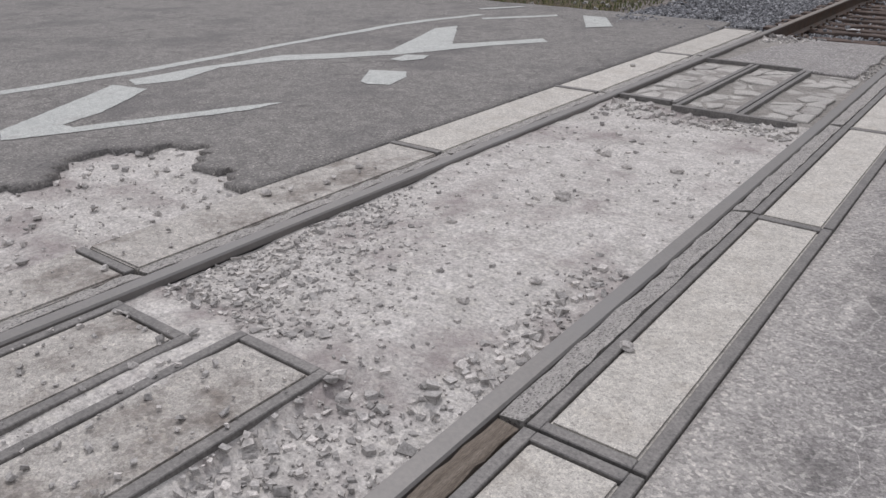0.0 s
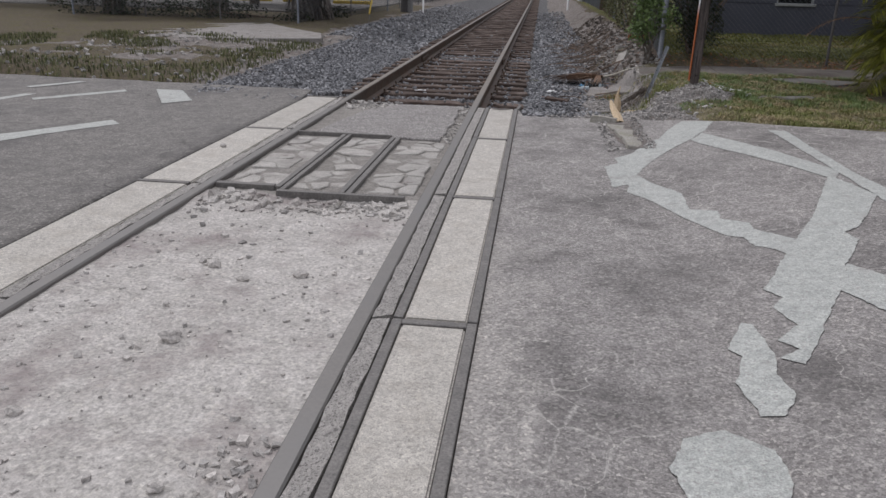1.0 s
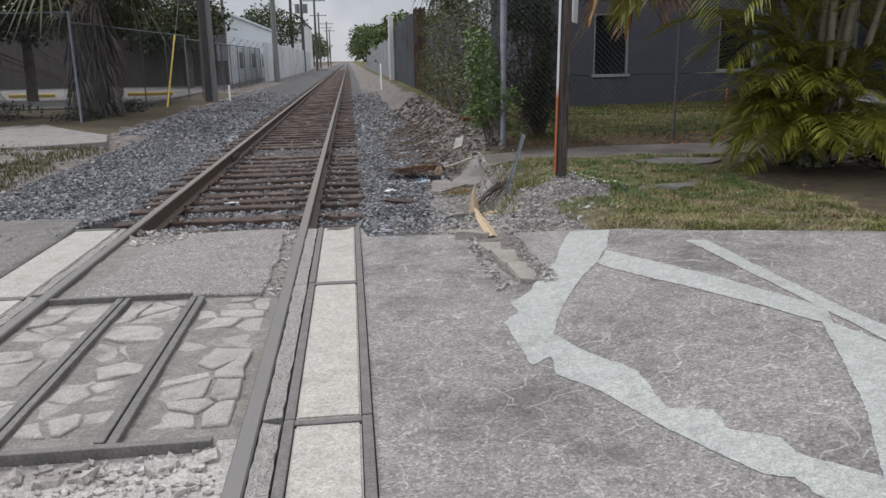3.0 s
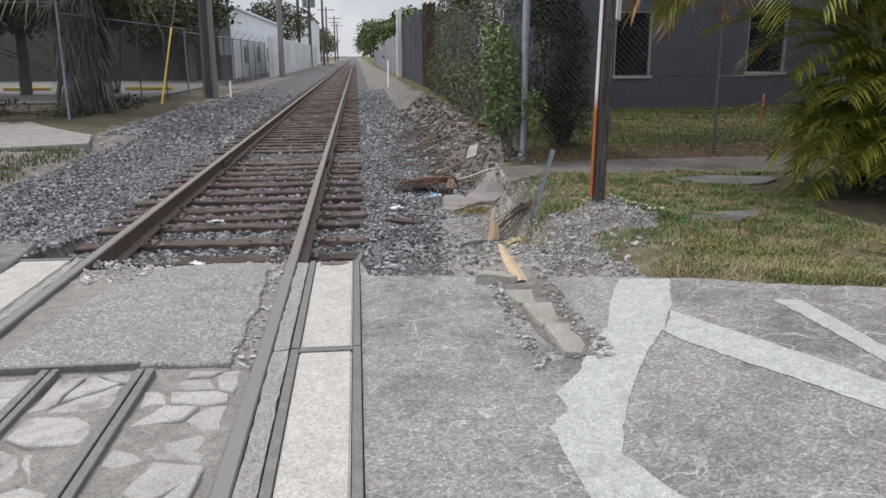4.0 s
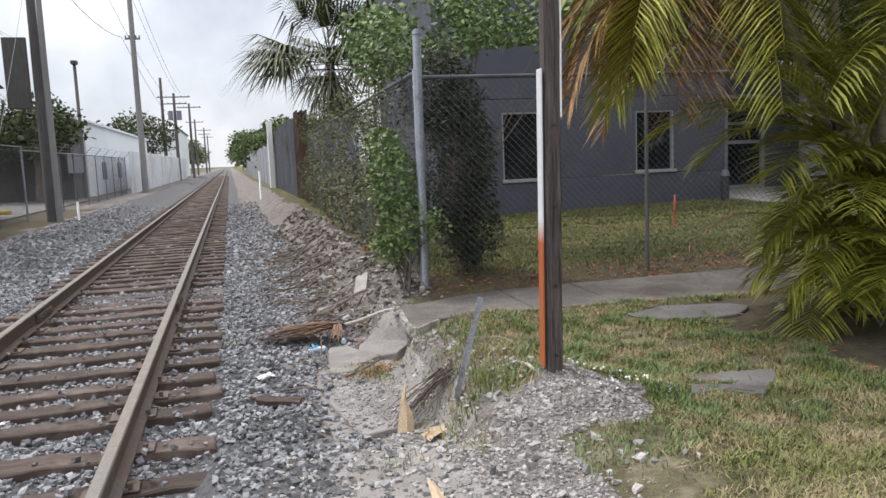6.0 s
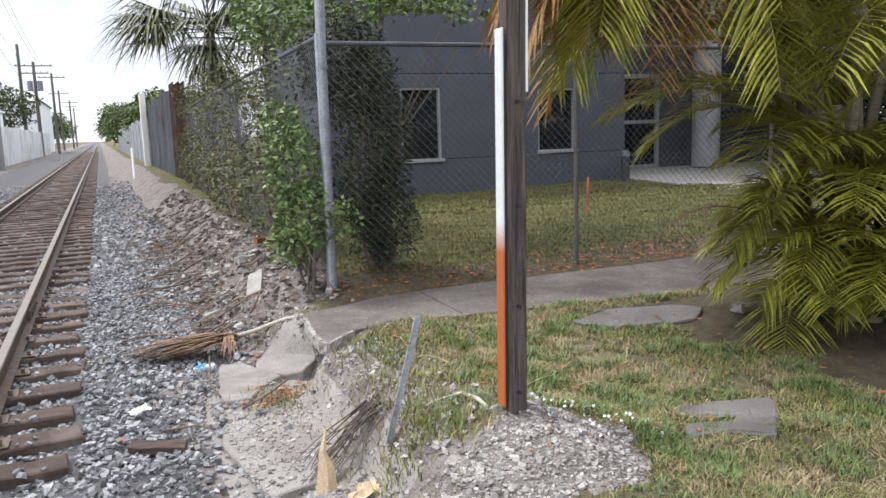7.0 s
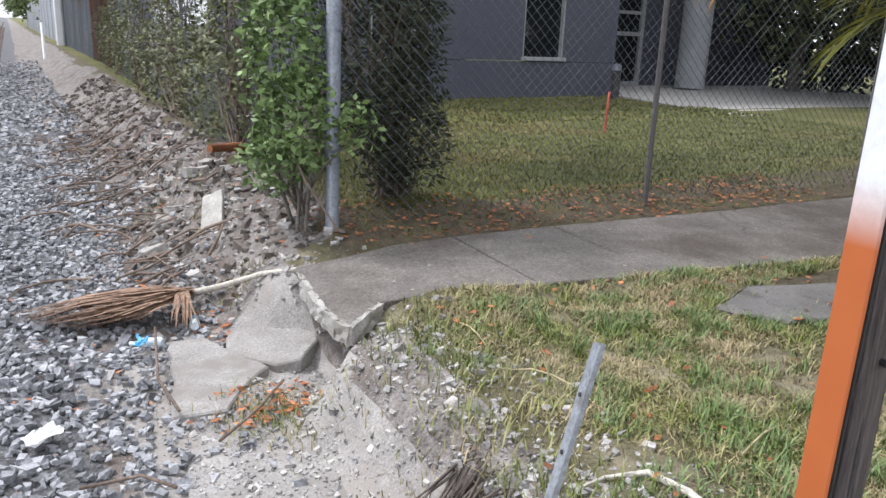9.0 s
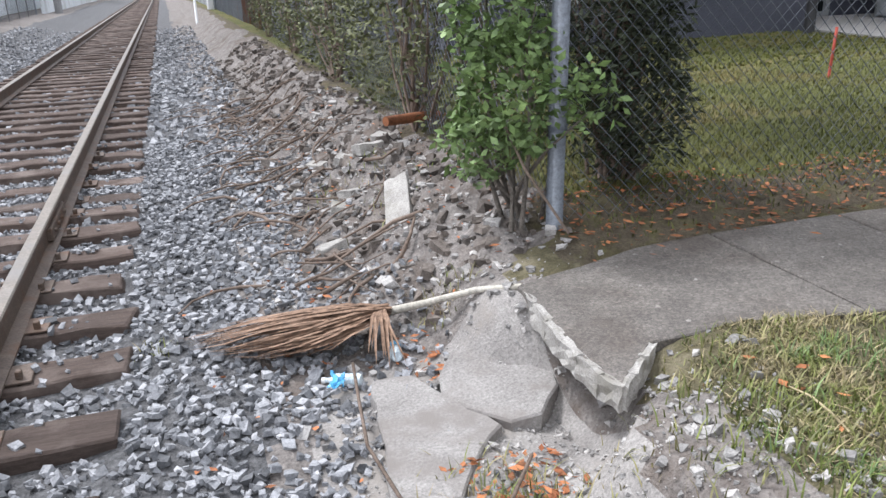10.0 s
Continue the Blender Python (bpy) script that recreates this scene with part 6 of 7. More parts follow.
def tree(x, y, z, height, blobs, n, size, mat, seed, label, trunk_r=0.18):
    q = random.Random(seed)
    e = empty("tree", (x, y, z), label, "tree")
    top = height * 0.55
    part("trunk", tube(bmesh.new(), [(0, 0, -0.2), (0.05, 0.03, top * 0.5), (0.02, -0.04, top), (0.1, 0.05, height * 0.75)], [trunk_r * 1.2, trunk_r, trunk_r * 0.75, trunk_r * 0.35], 9), M["trunk"], e)
    for k in range(7):
        b = blobs[k % len(blobs)]
        tip = Vector((b[0] + q.uniform(-0.5, 0.5) * b[3], b[1] + q.uniform(-0.5, 0.5) * b[4], b[2]))
        a = Vector((0.02, -0.02, top * q.uniform(0.6, 1.1)))
        part("limb", tube(bmesh.new(), [a, a.lerp(tip, 0.5) + Vector((0, 0, 0.2)), tip], [trunk_r * 0.45, trunk_r * 0.3, trunk_r * 0.1], 6), M["trunk"], e)
    v, f = leaf_arrays(cloud(blobs, n, seed, 0.3), [size * q.uniform(0.6, 1.3) for _ in range(n)], seed)
    bulk("crown", v, f, mat, "", "", kind="", parent=e)
    return e


tree(17.5, 8.5, 0.4, 6, [(0, 0, 4.2, 3.2, 2.8, 1.8), (-2.2, -1.4, 3.4, 2.0, 1.8, 1.3), (2.4, 1.5, 4.0, 2.2, 2.2, 1.6), (-1.2, 2.2, 3.5, 1.8, 1.8, 1.2)], 12000, 0.2, M["tree_leaf"], 81, "broad dark shade tree by the walkway")
tree(13.5, 1.5, 0.35, 6, [(0, 0, 4.0, 2.6, 2.6, 2.0), (-1.8, 1.2, 3.3, 1.7, 1.7, 1.2), (2.0, 0.6, 3.6, 2.0, 2.0, 1.5)], 9000, 0.18, M["tree_leaf"], 82, "dark leafy tree beyond the palms")
# Crown reaches low and dense to add to the shade behind the palms.
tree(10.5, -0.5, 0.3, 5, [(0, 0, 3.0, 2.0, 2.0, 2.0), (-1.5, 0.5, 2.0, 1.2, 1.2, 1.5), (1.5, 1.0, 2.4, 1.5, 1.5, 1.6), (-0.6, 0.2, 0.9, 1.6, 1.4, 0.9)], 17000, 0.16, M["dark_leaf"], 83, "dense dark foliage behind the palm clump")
tree(20.5, 14.0, 0.4, 6, [(0, 0, 3.4, 3.4, 2.8, 2.4), (-2.0, -2.6, 2.6, 2.4, 2.2, 2.0), (1, -6, 3, 3, 3, 2.6)], 10000, 0.22, M["tree_leaf"], 84, "large dark tree shading the lot")
tree(-10.5, 24, 0.1, 6, [(0, 0, 4.4, 3.4, 2.8, 2.2), (-3, 0.4, 3.6, 2.4, 2.2, 1.8), (2.8, 0.6, 3.9, 2.0, 2.2, 1.5)], 9000, 0.25, M["tree_leaf"], 85, "dark tree behind the parking lot")
tree(-17, 20, 0.1, 7, [(0, 0, 4.4, 4, 3.4, 2.4), (3, -1.0, 3.8, 2.6, 2.4, 2.2)], 9000, 0.26, M["tree_leaf"], 86, "broad dark tree west of the fence")
tree(-7.5, 38, 0.1, 6, [(0, 0, 3.6, 2.4, 2.4, 1.6), (-2, 1, 3.0, 1.8, 1.8, 1.4)], 3500, 0.3, M["tree_leaf"], 87, "dark bushy tree before the white building")
tree(-7.5, 84, 0.0, 8, [(0, 0, 5.0, 4.0, 3.5, 2.6), (-4, 2, 4.4, 3, 3, 2.2)], 4500, 0.4, M["tree_leaf"], 88, "round green tree behind the pale wall")
for n, (x, y, s) in enumerate([(6.0, 62, 1.0), (6.5, 84, 1.1), (5.2, 104, 1.1), (7.5, 130, 1.4), (5.5, 160, 1.5), (6, 200, 2.0), (-8, 210, 1.6), (-10, 170, 1.4), (12, 90, 1.3)]):
    tree(x, y, 0, 5 * s, [(0, 0, 3.6 * s, 2.2 * s, 2.4 * s, 1.8 * s), (-1.2 * s, 1 * s, 2.4 * s, 1.5 * s, 1.6 * s, 1.4 * s), (1.3 * s, -1 * s, 2.6 * s, 1.6 * s, 1.6 * s, 1.5 * s)], 2600, 0.42 * s, M["far_leaf"], 100 + n, "distant bright green tree beside the track")

bush("dark_hedge", "dense dark hedge closing the far side of the lot", (21.5, 8, 0.4), 20,
     [(21, 2.5, 2.2, 2.0, 2.4, 2.2), (22, 6.5, 2.4, 2.0, 2.6, 2.4), (22.5, 10.5, 2.4, 2.0, 2.6, 2.4), (21.8, 14, 2.2, 1.8, 2.2, 2.2), (18.5, 1.0, 2.0, 2.2, 1.6, 2.0)], 17000, 0.36, M["dark_leaf"], 17, "hedge")
# Added leaves, near black for the shade under the palm fronds.
bush("dark_hedge", "dark leaves filling in the shade beneath the palm clump", (6.9, 0.6, 0.2), 16,
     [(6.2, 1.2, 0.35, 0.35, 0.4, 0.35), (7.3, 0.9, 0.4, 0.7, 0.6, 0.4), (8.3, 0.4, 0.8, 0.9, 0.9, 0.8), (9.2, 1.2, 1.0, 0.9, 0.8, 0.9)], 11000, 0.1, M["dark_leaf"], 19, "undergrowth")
# Foliage made denser here to darken the shade behind the palms.
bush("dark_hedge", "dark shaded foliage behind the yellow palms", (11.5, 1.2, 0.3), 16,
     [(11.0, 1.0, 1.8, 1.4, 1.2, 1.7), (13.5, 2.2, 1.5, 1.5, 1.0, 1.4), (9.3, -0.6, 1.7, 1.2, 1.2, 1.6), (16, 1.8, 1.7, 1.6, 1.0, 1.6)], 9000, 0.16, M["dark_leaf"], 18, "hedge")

# ---- buildings ----
def wall_pieces(bm, x0, x1, z0, z1, y0, y1, holes):
    """A wall along x with openings (x0, x1, z0, z1) that go through it, as one connected mesh."""
    xs = sorted({x0, x1, *[h[0] for h in holes], *[h[1] for h in holes]})
    zs = sorted({z0, z1, *[h[2] for h in holes], *[h[3] for h in holes]})
    solid = {(i, k): not any(h[0] <= xs[i] + 1e-6 and h[1] >= xs[i + 1] - 1e-6 and h[2] <= zs[k] + 1e-6 and h[3] >= zs[k + 1] - 1e-6 for h in holes) for i in range(len(xs) - 1) for k in range(len(zs) - 1)}
    cells = [(i, k) for (i, k), s in solid.items() if s]
    grid_v = {}

    def vert(i, k, y):
        key = (i, k, y)
        if key not in grid_v:
            grid_v[key] = bm.verts.new((xs[i], y, zs[k]))
        return grid_v[key]

    for i, k in cells:
        bm.faces.new([vert(*p, y0) for p in ((i, k), (i + 1, k), (i + 1, k + 1), (i, k + 1))])
        bm.faces.new([vert(*p, y1) for p in ((i, k + 1), (i + 1, k + 1), (i + 1, k), (i, k))])
        for (di, dk), (a, b) in (((-1, 0), ((i, k + 1), (i, k))), ((1, 0), ((i + 1, k), (i + 1, k + 1))), ((0, -1), ((i, k), (i + 1, k))), ((0, 1), ((i + 1, k + 1), (i, k + 1)))):
            if not solid.get((i + di, k + dk), False):
                bm.faces.new((vert(*a, y0), vert(*a, y1), vert(*b, y1), vert(*b, y0)))
    bmesh.ops.recalc_face_normals(bm, faces=bm.faces)


FY = 13.0
house = empty("grey_building", (9, FY, 0.4), "dark grey stucco building with white-framed windows", "building")
hinv = Matrix.Translation(house.location).inverted()
WINS = [(7.44, 8.36, 0.95, 2.46), (10.78, 11.8, 1.02, 2.42)]


def hpart(name, bm, mat, label="", parent=None):
    ob = part(name, bm, mat, parent or house, label)
    if parent is None:
        ob.matrix_parent_inverse = hinv
    return ob


bm = bmesh.new()
box(bm, 5.9, 13.2, FY - 0.02, FY + 0.25, -0.2, 0.93)
hpart("wall", bm, M["wall_grey"], "dark grey plinth band")
bm = bmesh.new()
wall_pieces(bm, 5.9, 13.2, 0.945, 2.75, FY, FY + 0.25, WINS)
hpart("wall", bm, M["wall_grey"])
bm = bmesh.new()
wall_pieces(bm, 5.9, 13.2, 2.765, 6.4, FY, FY + 0.25, [])
hpart("wall", bm, M["wall_grey"])
hpart("wall", box(bmesh.new(), 12.95, 13.2, FY + 0.25, 16, -0.2, 6.4), M["wall_grey"])
hpart("wall", box(bmesh.new(), 5.9, 12.95, 19, 19.2, -0.2, 6.4), M["wall_grey"])
hpart("wall", box(bmesh.new(), 5.9, 6.1, FY + 0.25, 19, -0.2, 6.4), M["wall_grey"])
hpart("roof", box(bmesh.new(), 5.8, 22, FY - 0.1, 19.3, 6.4, 6.6), M["wall_grey"])
for x0, x1, z0, z1 in WINS:
    w = part("window", box(bmesh.new(), x0 + 0.03, x1 - 0.03, FY + 0.12, FY + 0.14, z0 + 0.01, z1 - 0.03), M["glass"], house, "dark reflecting window pane")
    w.matrix_parent_inverse = hinv
    bm = bmesh.new()
    box(bm, x0 + 0.002, x0 + 0.04, FY + 0.02, FY + 0.16, z0, z1)
    box(bm, x1 - 0.04, x1 - 0.002, FY + 0.02, FY + 0.16, z0, z1)
    box(bm, x0 + 0.04, x1 - 0.04, FY + 0.02, FY + 0.16, z1 - 0.04, z1 - 0.002)
    ob = part("window_frame", bm, M["trim_white"], w, "white painted frame")
    ob = part("window_sill", box(bmesh.new(), x0 - 0.04, x1 + 0.04, FY - 0.07, FY + 0.14, z0 - 0.07, z0 + 0.004, 0.008), M["trim_white"], w, "pale projecting sill")
# recessed entrance
hpart("wall", box(bmesh.new(), 13.2, 22, 16, 16.2, -0.2, 6.4), M["wall_grey"], "shaded entrance wall")
dr = hpart("door", box(bmesh.new(), 15.3, 16.5, 15.9, 15.95, 0.27, 2.9), M["glass"], "dark glass entrance door")
bm = bmesh.new()
for x0, x1, z0, z1 in ((15.2, 15.32, 0.27, 2.95), (16.44, 16.56, 0.27, 2.95), (15.32, 16.44, 2.83, 2.95), (15.32, 16.44, 1.55, 1.65), (15.32, 16.44, 2.1, 2.18), (15.32, 16.44, 0.27, 0.37)):
    box(bm, x0, x1, 15.82, 15.98, z0, z1)
part("door_frame", bm, M["trim_white"], dr, "white aluminium door frame")
hpart("column", tube(bmesh.new(), [(17.2, 14.6, 0.3), (17.2, 14.6, 6.4)], 0.38, 20), M["trim_white"], "thick pale round column")
bol = empty("bollard", (12.85, 12.5, 0.19), "black bollard with a pale metal top", "bollard")
part("shaft", tube(bmesh.new(), [(0, 0, -0.1), (0, 0, 0.62)], 0.1, 14), M["black"], bol)
part("cap", tube(bmesh.new(), [(0, 0, 0.62), (0, 0, 0.72), (0, 0, 0.76)], [0.105, 0.1, 0.04], 14), M["galv"], bol)
bm = slab([(12.4, 3.9), (12.1, 6.0), (12.6, 9.5), (13.25, 12.95), (13.3, 15.95), (22, 15.95), (22, 3.9)], lambda x, y: 0.26, 0.2, 0, 0.0, 1, 0.0)
thing("driveway", bm, M["crack_dirt"], "pale concrete driveway along the lawn", "driveway", kind="structure")
bm = tube(bmesh.new(), [(0, 0, -0.15), (0.02, 0, 0.22), (0.03, 0, 0.52)], [0.016, 0.015, 0.015], 7)
stk = thing("red_stake", bm, M["red_stake"], "short red stake standing in the lawn", "stake")
stk.location = (8.2, 7.3, land_z(8.2, 7.3))

# ---- west side: poles, walls, far buildings ----
def utility_pole(x, y, h, r0, mat, label, arms=(), can=False):
    e = empty("utility_pole", (x, y, 0), label, "utility pole")
    part("pole", tube(bmesh.new(), [(0, 0, -0.3), (0, 0, h * 0.5), (0.02, 0, h)], [r0, r0 * 0.85, r0 * 0.7], 10), M[mat], e)
    for zz, w in arms:
        a = part("crossarm", box(bmesh.new(), -w, w, -0.06, 0.06, zz, zz + 0.12, 0.01), M[mat], e)
        for k in (-0.9, -0.45, 0.45, 0.9):
            part("insulator", tube(bmesh.new(), [(k * w, 0, zz + 0.12), (k * w, 0, zz + 0.26)], 0.05, 6), M["galv"], a)
    if can:
        part("transformer", tube(bmesh.new(), [(-0.5, -0.1, h - 3.2), (-0.5, -0.1, h - 2.1)], 0.3, 12), M["galv"], e, "grey transformer can")
        part("transformer", tube(bmesh.new(), [(0.5, -0.1, h - 3.2), (0.5, -0.1, h - 2.1)], 0.3, 12), M["galv"], e, "grey transformer can")
    return e


utility_pole(-3.9, 22.7, 10, 0.16, "creosote", "dark creosoted utility pole by the fence")
p = utility_pole(-3.62, 22.4, 10, 0.1, "pole_pale", "pale grey wooden pole beside a darker one")
part("back_panel", box(bmesh.new(), -1.15, -0.5, 0.15, 0.3, 3.5, 5.6, 0.01), M["creosote"], p, "dark backs of a mounted panel")
utility_pole(-3.75, 49.0, 14, 0.2, "pole_pale", "tall grey utility pole beside the pale wall", ((12.5, 1.1), (9.6, 0.45)))
utility_pole(-5.2, 88, 11.5, 0.2, "creosote", "slim dark pole far along the track")
utility_pole(-4.4, 96, 10.5, 0.22, "creosote", "far utility pole with crossarms and transformers", ((10.0, 1.9), (9.2, 1.5)), True)
utility_pole(-3.4, 112, 10.5, 0.2, "creosote", "far utility pole with one crossarm", ((9.9, 1.6),))
utility_pole(-4.2, 150, 10.5, 0.2, "creosote", "distant utility pole with a crossarm", ((9.9, 1.6),))
utility_pole(-3.6, 185, 10.5, 0.2, "creosote", "distant utility pole near the vanishing track", ((9.9, 1.6), (9.0, 1.3)))
utility_pole(-4.0, 230, 10.5, 0.2, "creosote", "very distant utility pole with a crossarm", ((9.9, 1.6),))
for k, (dx, zz) in enumerate(((-0.9, 12.7), (0.5, 12.7), (0.9, 12.6), (0.0, 9.5))):
    pts = []
    for y0, y1 in ((-20, 20.4), (20.4, 47.5), (47.5, 96)):
        for i in range(8):
            t = i / 8
            sag = 4 * t * (1 - t) * 0.8
            pts.append((-4.2 + dx, y0 + (y1 - y0) * t, lerp(y0 + (y1 - y0) * t, [(-20, zz - 1), (47.5, zz), (96, zz - 2.6)]) - sag))
    thing("overhead_wire", tube(bmesh.new(), pts, 0.014, 4), M["black"], "thin black overhead wire between poles", "wire", "overhead wires")
e = empty("lamp_pole", (-5.9, 41, 0), "slim dark lamp pole behind the fence", "lamp post")
part("shaft", tube(bmesh.new(), [(0, 0, 0), (0, 0, 7.1)], [0.1, 0.08], 8), M["creosote"], e)
part("lamp_head", box(bmesh.new(), -0.16, 0.16, -0.2, 0.2, 7.1, 7.3, 0.03), M["creosote"], e)
guy = empty("guy_wire_guard", (-3.45, 13.7, -0.03), "slanting wire with a bright yellow plastic guard", "guy wire")
top = Vector((-0.1, 2.5, 2.2))
part("wire", tube(bmesh.new(), [(0, 0, -0.1), top * 2.9], 0.006, 5), M["galv"], guy)
part("guard", tube(bmesh.new(), [top * 0.16, top * 1.0], 0.024, 8), M["yellow_guard"], guy, "bright yellow plastic sleeve")
thing("pale_wall", box(bmesh.new(), -4.55, -4.35, 48.5, 112, -0.2, 2.75, 0.02), M["cream_wall"], "long pale stained block wall along the track", "wall", kind="structure")
wh = empty("white_building", (-11, 60, 0), "low white industrial building behind the fence", "building")
for nm, bx, mt in (("wall", (-17, -6.2, 44, 78, -0.2, 4.3), "far_white"), ("roof", (-17.2, -6.0, 43.8, 78.2, 4.3, 4.45), "far_white"), ("roof_vent", (-10, -8.4, 50, 52, 4.45, 4.9), "galv")):
    ob = part(nm, box(bmesh.new(), *bx, 0.02), M[mt], wh)
    ob.matrix_parent_inverse = Matrix.Translation(wh.location).inverted()
for k in range(4):
    ob = part("window", box(bmesh.new(), -6.21, -6.15, 49 + 7 * k, 50.6 + 7 * k, 1.0, 2.1), M["glass"], wh, "small dark window")
    ob.matrix_parent_inverse = Matrix.Translation(wh.location).inverted()
shed = empty("dark_shed", (-11, 41, 0), "low dark brown building behind the parking lot", "building")
for nm, bx in (("wall", (-22, -6.35, 40.4, 43.6, -0.2, 4.0)), ("roof", (-22.2, -6.2, 40.1, 43.7, 4.0, 4.35))):
    ob = part(nm, box(bmesh.new(), *bx, 0.02), M["shed_wall"], shed)
    ob.matrix_parent_inverse = Matrix.Translation(shed.location).inverted()
wh2 = empty("far_building", (-9, 125, 0), "distant pale building at the track side", "building")
for nm, bx, mt in (("wall", (-16, -5.2, 116, 140, -0.2, 7), "far_white"), ("roof", (-16.2, -5.0, 115.8, 140.2, 7, 7.2), "galv")):
    ob = part(nm, box(bmesh.new(), *bx, 0.02), M[mt], wh2)
    ob.matrix_parent_inverse = Matrix.Translation(wh2.location).inverted()
lot = slab([(-40, 18.5), (-5.6, 18.5), (-5.2, 43), (-40, 43)], lambda x, y: 0.14, 0.2, 0, 0, 1, 0)
thing("parking_lot", lot, M["asphalt_left"], "grey asphalt parking lot behind the fence", "parking lot", kind="structure")
for k in range(5):
    ob = thing("wheel_stop", box(bmesh.new(), -0.9, 0.9, -0.08, 0.08, 0, 0.14, 0.02), M["yellow_guard"], "yellow painted concrete wheel stop", "wheel stop", "wheel stops")
    ob.location = (-7.0 - 2.4 * k, 27 + 0.2 * k, 0.14)
thing("broken_pad", slab([(-3.0, 7.3), (-3.4, 8.7), (-4.8, 10.6), (-5.8, 12.2), (-9.5, 12.0), (-9.5, 6.6), (-5.0, 6.8), (-3.9, 7.0)], lambda x, y: 0.1 + 0.01 * (x + 5), 0.12, 0, 0.02, 7), M["sandy_slab"], "low broken concrete pad west of the track", "slab")

# ---- east side far fence ----
sheet_f = empty("metal_sheet_fence", (3.8, 30, 0.1), "tall grey metal sheet fence with rust streaks", "fence")
sinv = Matrix.Translation(sheet_f.location).inverted()


def corrugated(y0, y1, x, h):
    bm = bmesh.new()
    rows = []
    y, k = y0, 0
    while y < y1:
        dx = 0.03 if k % 4 in (0, 1) else 0.0
        rows.append((bm.verts.new((x + dx, y, 0.0)), bm.verts.new((x + dx, y, h))))
        y += 0.06 if k % 2 else 0.14
        k += 1
    for a, b in zip(rows, rows[1:]):
        bm.faces.new((a[0], b[0], b[1], a[1]))
    bmesh.ops.solidify(bm, geom=list(bm.faces), thickness=0.02)
    return bm


y = 20.5
k = 0
while y < 37.5:
    ob = part("metal_sheet", corrugated(y, y + 1.6, 3.85 + 0.02 * (k % 2), 3.15 + 0.1 * (k % 3)), M["rust_sheet"] if k < 3 else M["metal_sheet"], sheet_f)
    ob.matrix_parent_inverse = sinv
    y, k = y + 1.63, k + 1
thing("white_gate_post", box(bmesh.new(), 3.5, 3.75, 37.4, 38.2, -0.1, 3.75, 0.02), M["white_paint"], "bright white painted panel at the fence end", "panel")
far_f = empty("grey_fence", (3.9, 60, 0), "long grey board fence running far along the track", "fence")
for k in range(34):
    ob = part("fence_board", box(bmesh.new(), 3.78 + 0.03 * (k % 2), 3.86 + 0.03 * (k % 2), 38.4 + 2.2 * k, 40.55 + 2.2 * k, -0.1, 2.6 + 0.08 * ((k * 7) % 3), 0.01), M["metal_sheet"], far_f)
    ob.matrix_parent_inverse = Matrix.Translation(far_f.location).inverted()
mk = thing("track_marker", tube(bmesh.new(), [(0, 0, -0.2), (0, 0, 1.35)], 0.045, 8), M["white_paint"], "slim white marker post beside the track", "marker post")
mk.location = (2.75, 31.5, -0.1)
wp = thing("white_pipe_marker", tube(bmesh.new(), [(0, 0, -0.2), (0, 0, 0.6)], 0.035, 8), M["white_paint"], "short white marker pipe near the pole", "marker post")
wp.location = (-3.2, 23.0, 0)

# ---- grass, litter, twigs ----


def blades(places, heights, seed, mat, name, label, width=0.0045, lean=0.6, parts=1):
    q = np.random.RandomState(seed)
    n = len(places)
    p, h = np.asarray(places), np.asarray(heights)[:, None]
    a = q.uniform(0, math.tau, n)
    d = np.stack([np.cos(a), np.sin(a), np.zeros(n)], 1)
    s = np.stack([-np.sin(a), np.cos(a), np.zeros(n)], 1) * width
    bend = q.uniform(0.1, lean, (n, 1)) * h
    mid = p + d * bend * 0.35 + np.array([0, 0, 1]) * h * 0.55
    tip = p + d * bend + np.array([0, 0, 1]) * h * 0.9
    v = np.stack([p - s, p + s, mid + s * 0.8, mid - s * 0.8, tip], 1)
    f = np.array([[0, 1, 2], [0, 2, 3], [3, 2, 4]])[None] + 5 * np.arange(n)[:, None, None]
    return bulk(name, v.reshape(-1, 3), f.reshape(-1, 3), mat, label, "grass")


def grass_keep(x, y, r):
    if (x - 3.15) ** 2 + (y - 0.35) ** 2 < 0.22 and r.random() < 0.93:
        return False
    if ground_kind(x, y) != 2 or y > walk_south(x) - 0.02 and y < 3.8:
        return False
    if any(inside(p, x, y) for p in PLATES) and r.random() < 0.96:
        return False
    return r.random() < (0.5 + 0.7 * wob(x, y, 1.7, 12) + 0.6 * wob(x, y, 6.5, 4)) * (0.06 + 0.94 * smooth(3.0, 3.65, x + 0.25 * wob(x, y, 3, 31))) and y > road_edge(x) + 0.01


def ditch_lid(x, y):
    """The top of the buried slabs, where there is one."""
    if 2.12 < x < 2.6 and 1.3 < y < 2.55:
        return -0.205 + 0.05 * (x - 2.4) - 0.04 * (y - 2.1)
    if 2.18 < x < 2.58 and 2.72 < y < 3.45:
        return -0.2 + 0.05 * (x - 2.5) + 0.02 * (y - 3)
    return -9


r = random.Random(77)
pl = scatter(95000, 2.7, 6.4, -2.2, 2.9, 78, grass_keep)
blades([(x, y, ground_z(x, y) - 0.004) for x, y in pl], [0.012 + 0.04 * r.random() ** 2.2 for _ in pl], 79, M["grass"], "verge_grass", "patchy green and straw grass on the verge", 0.0024, 1.6)
pl = scatter(26000, 2.7, 6.2, -2.2, 2.9, 178, lambda x, y, r: grass_keep(x, y, r) and r.random() < 0.45 + 0.5 * wob(x, y, 3.1, 17))
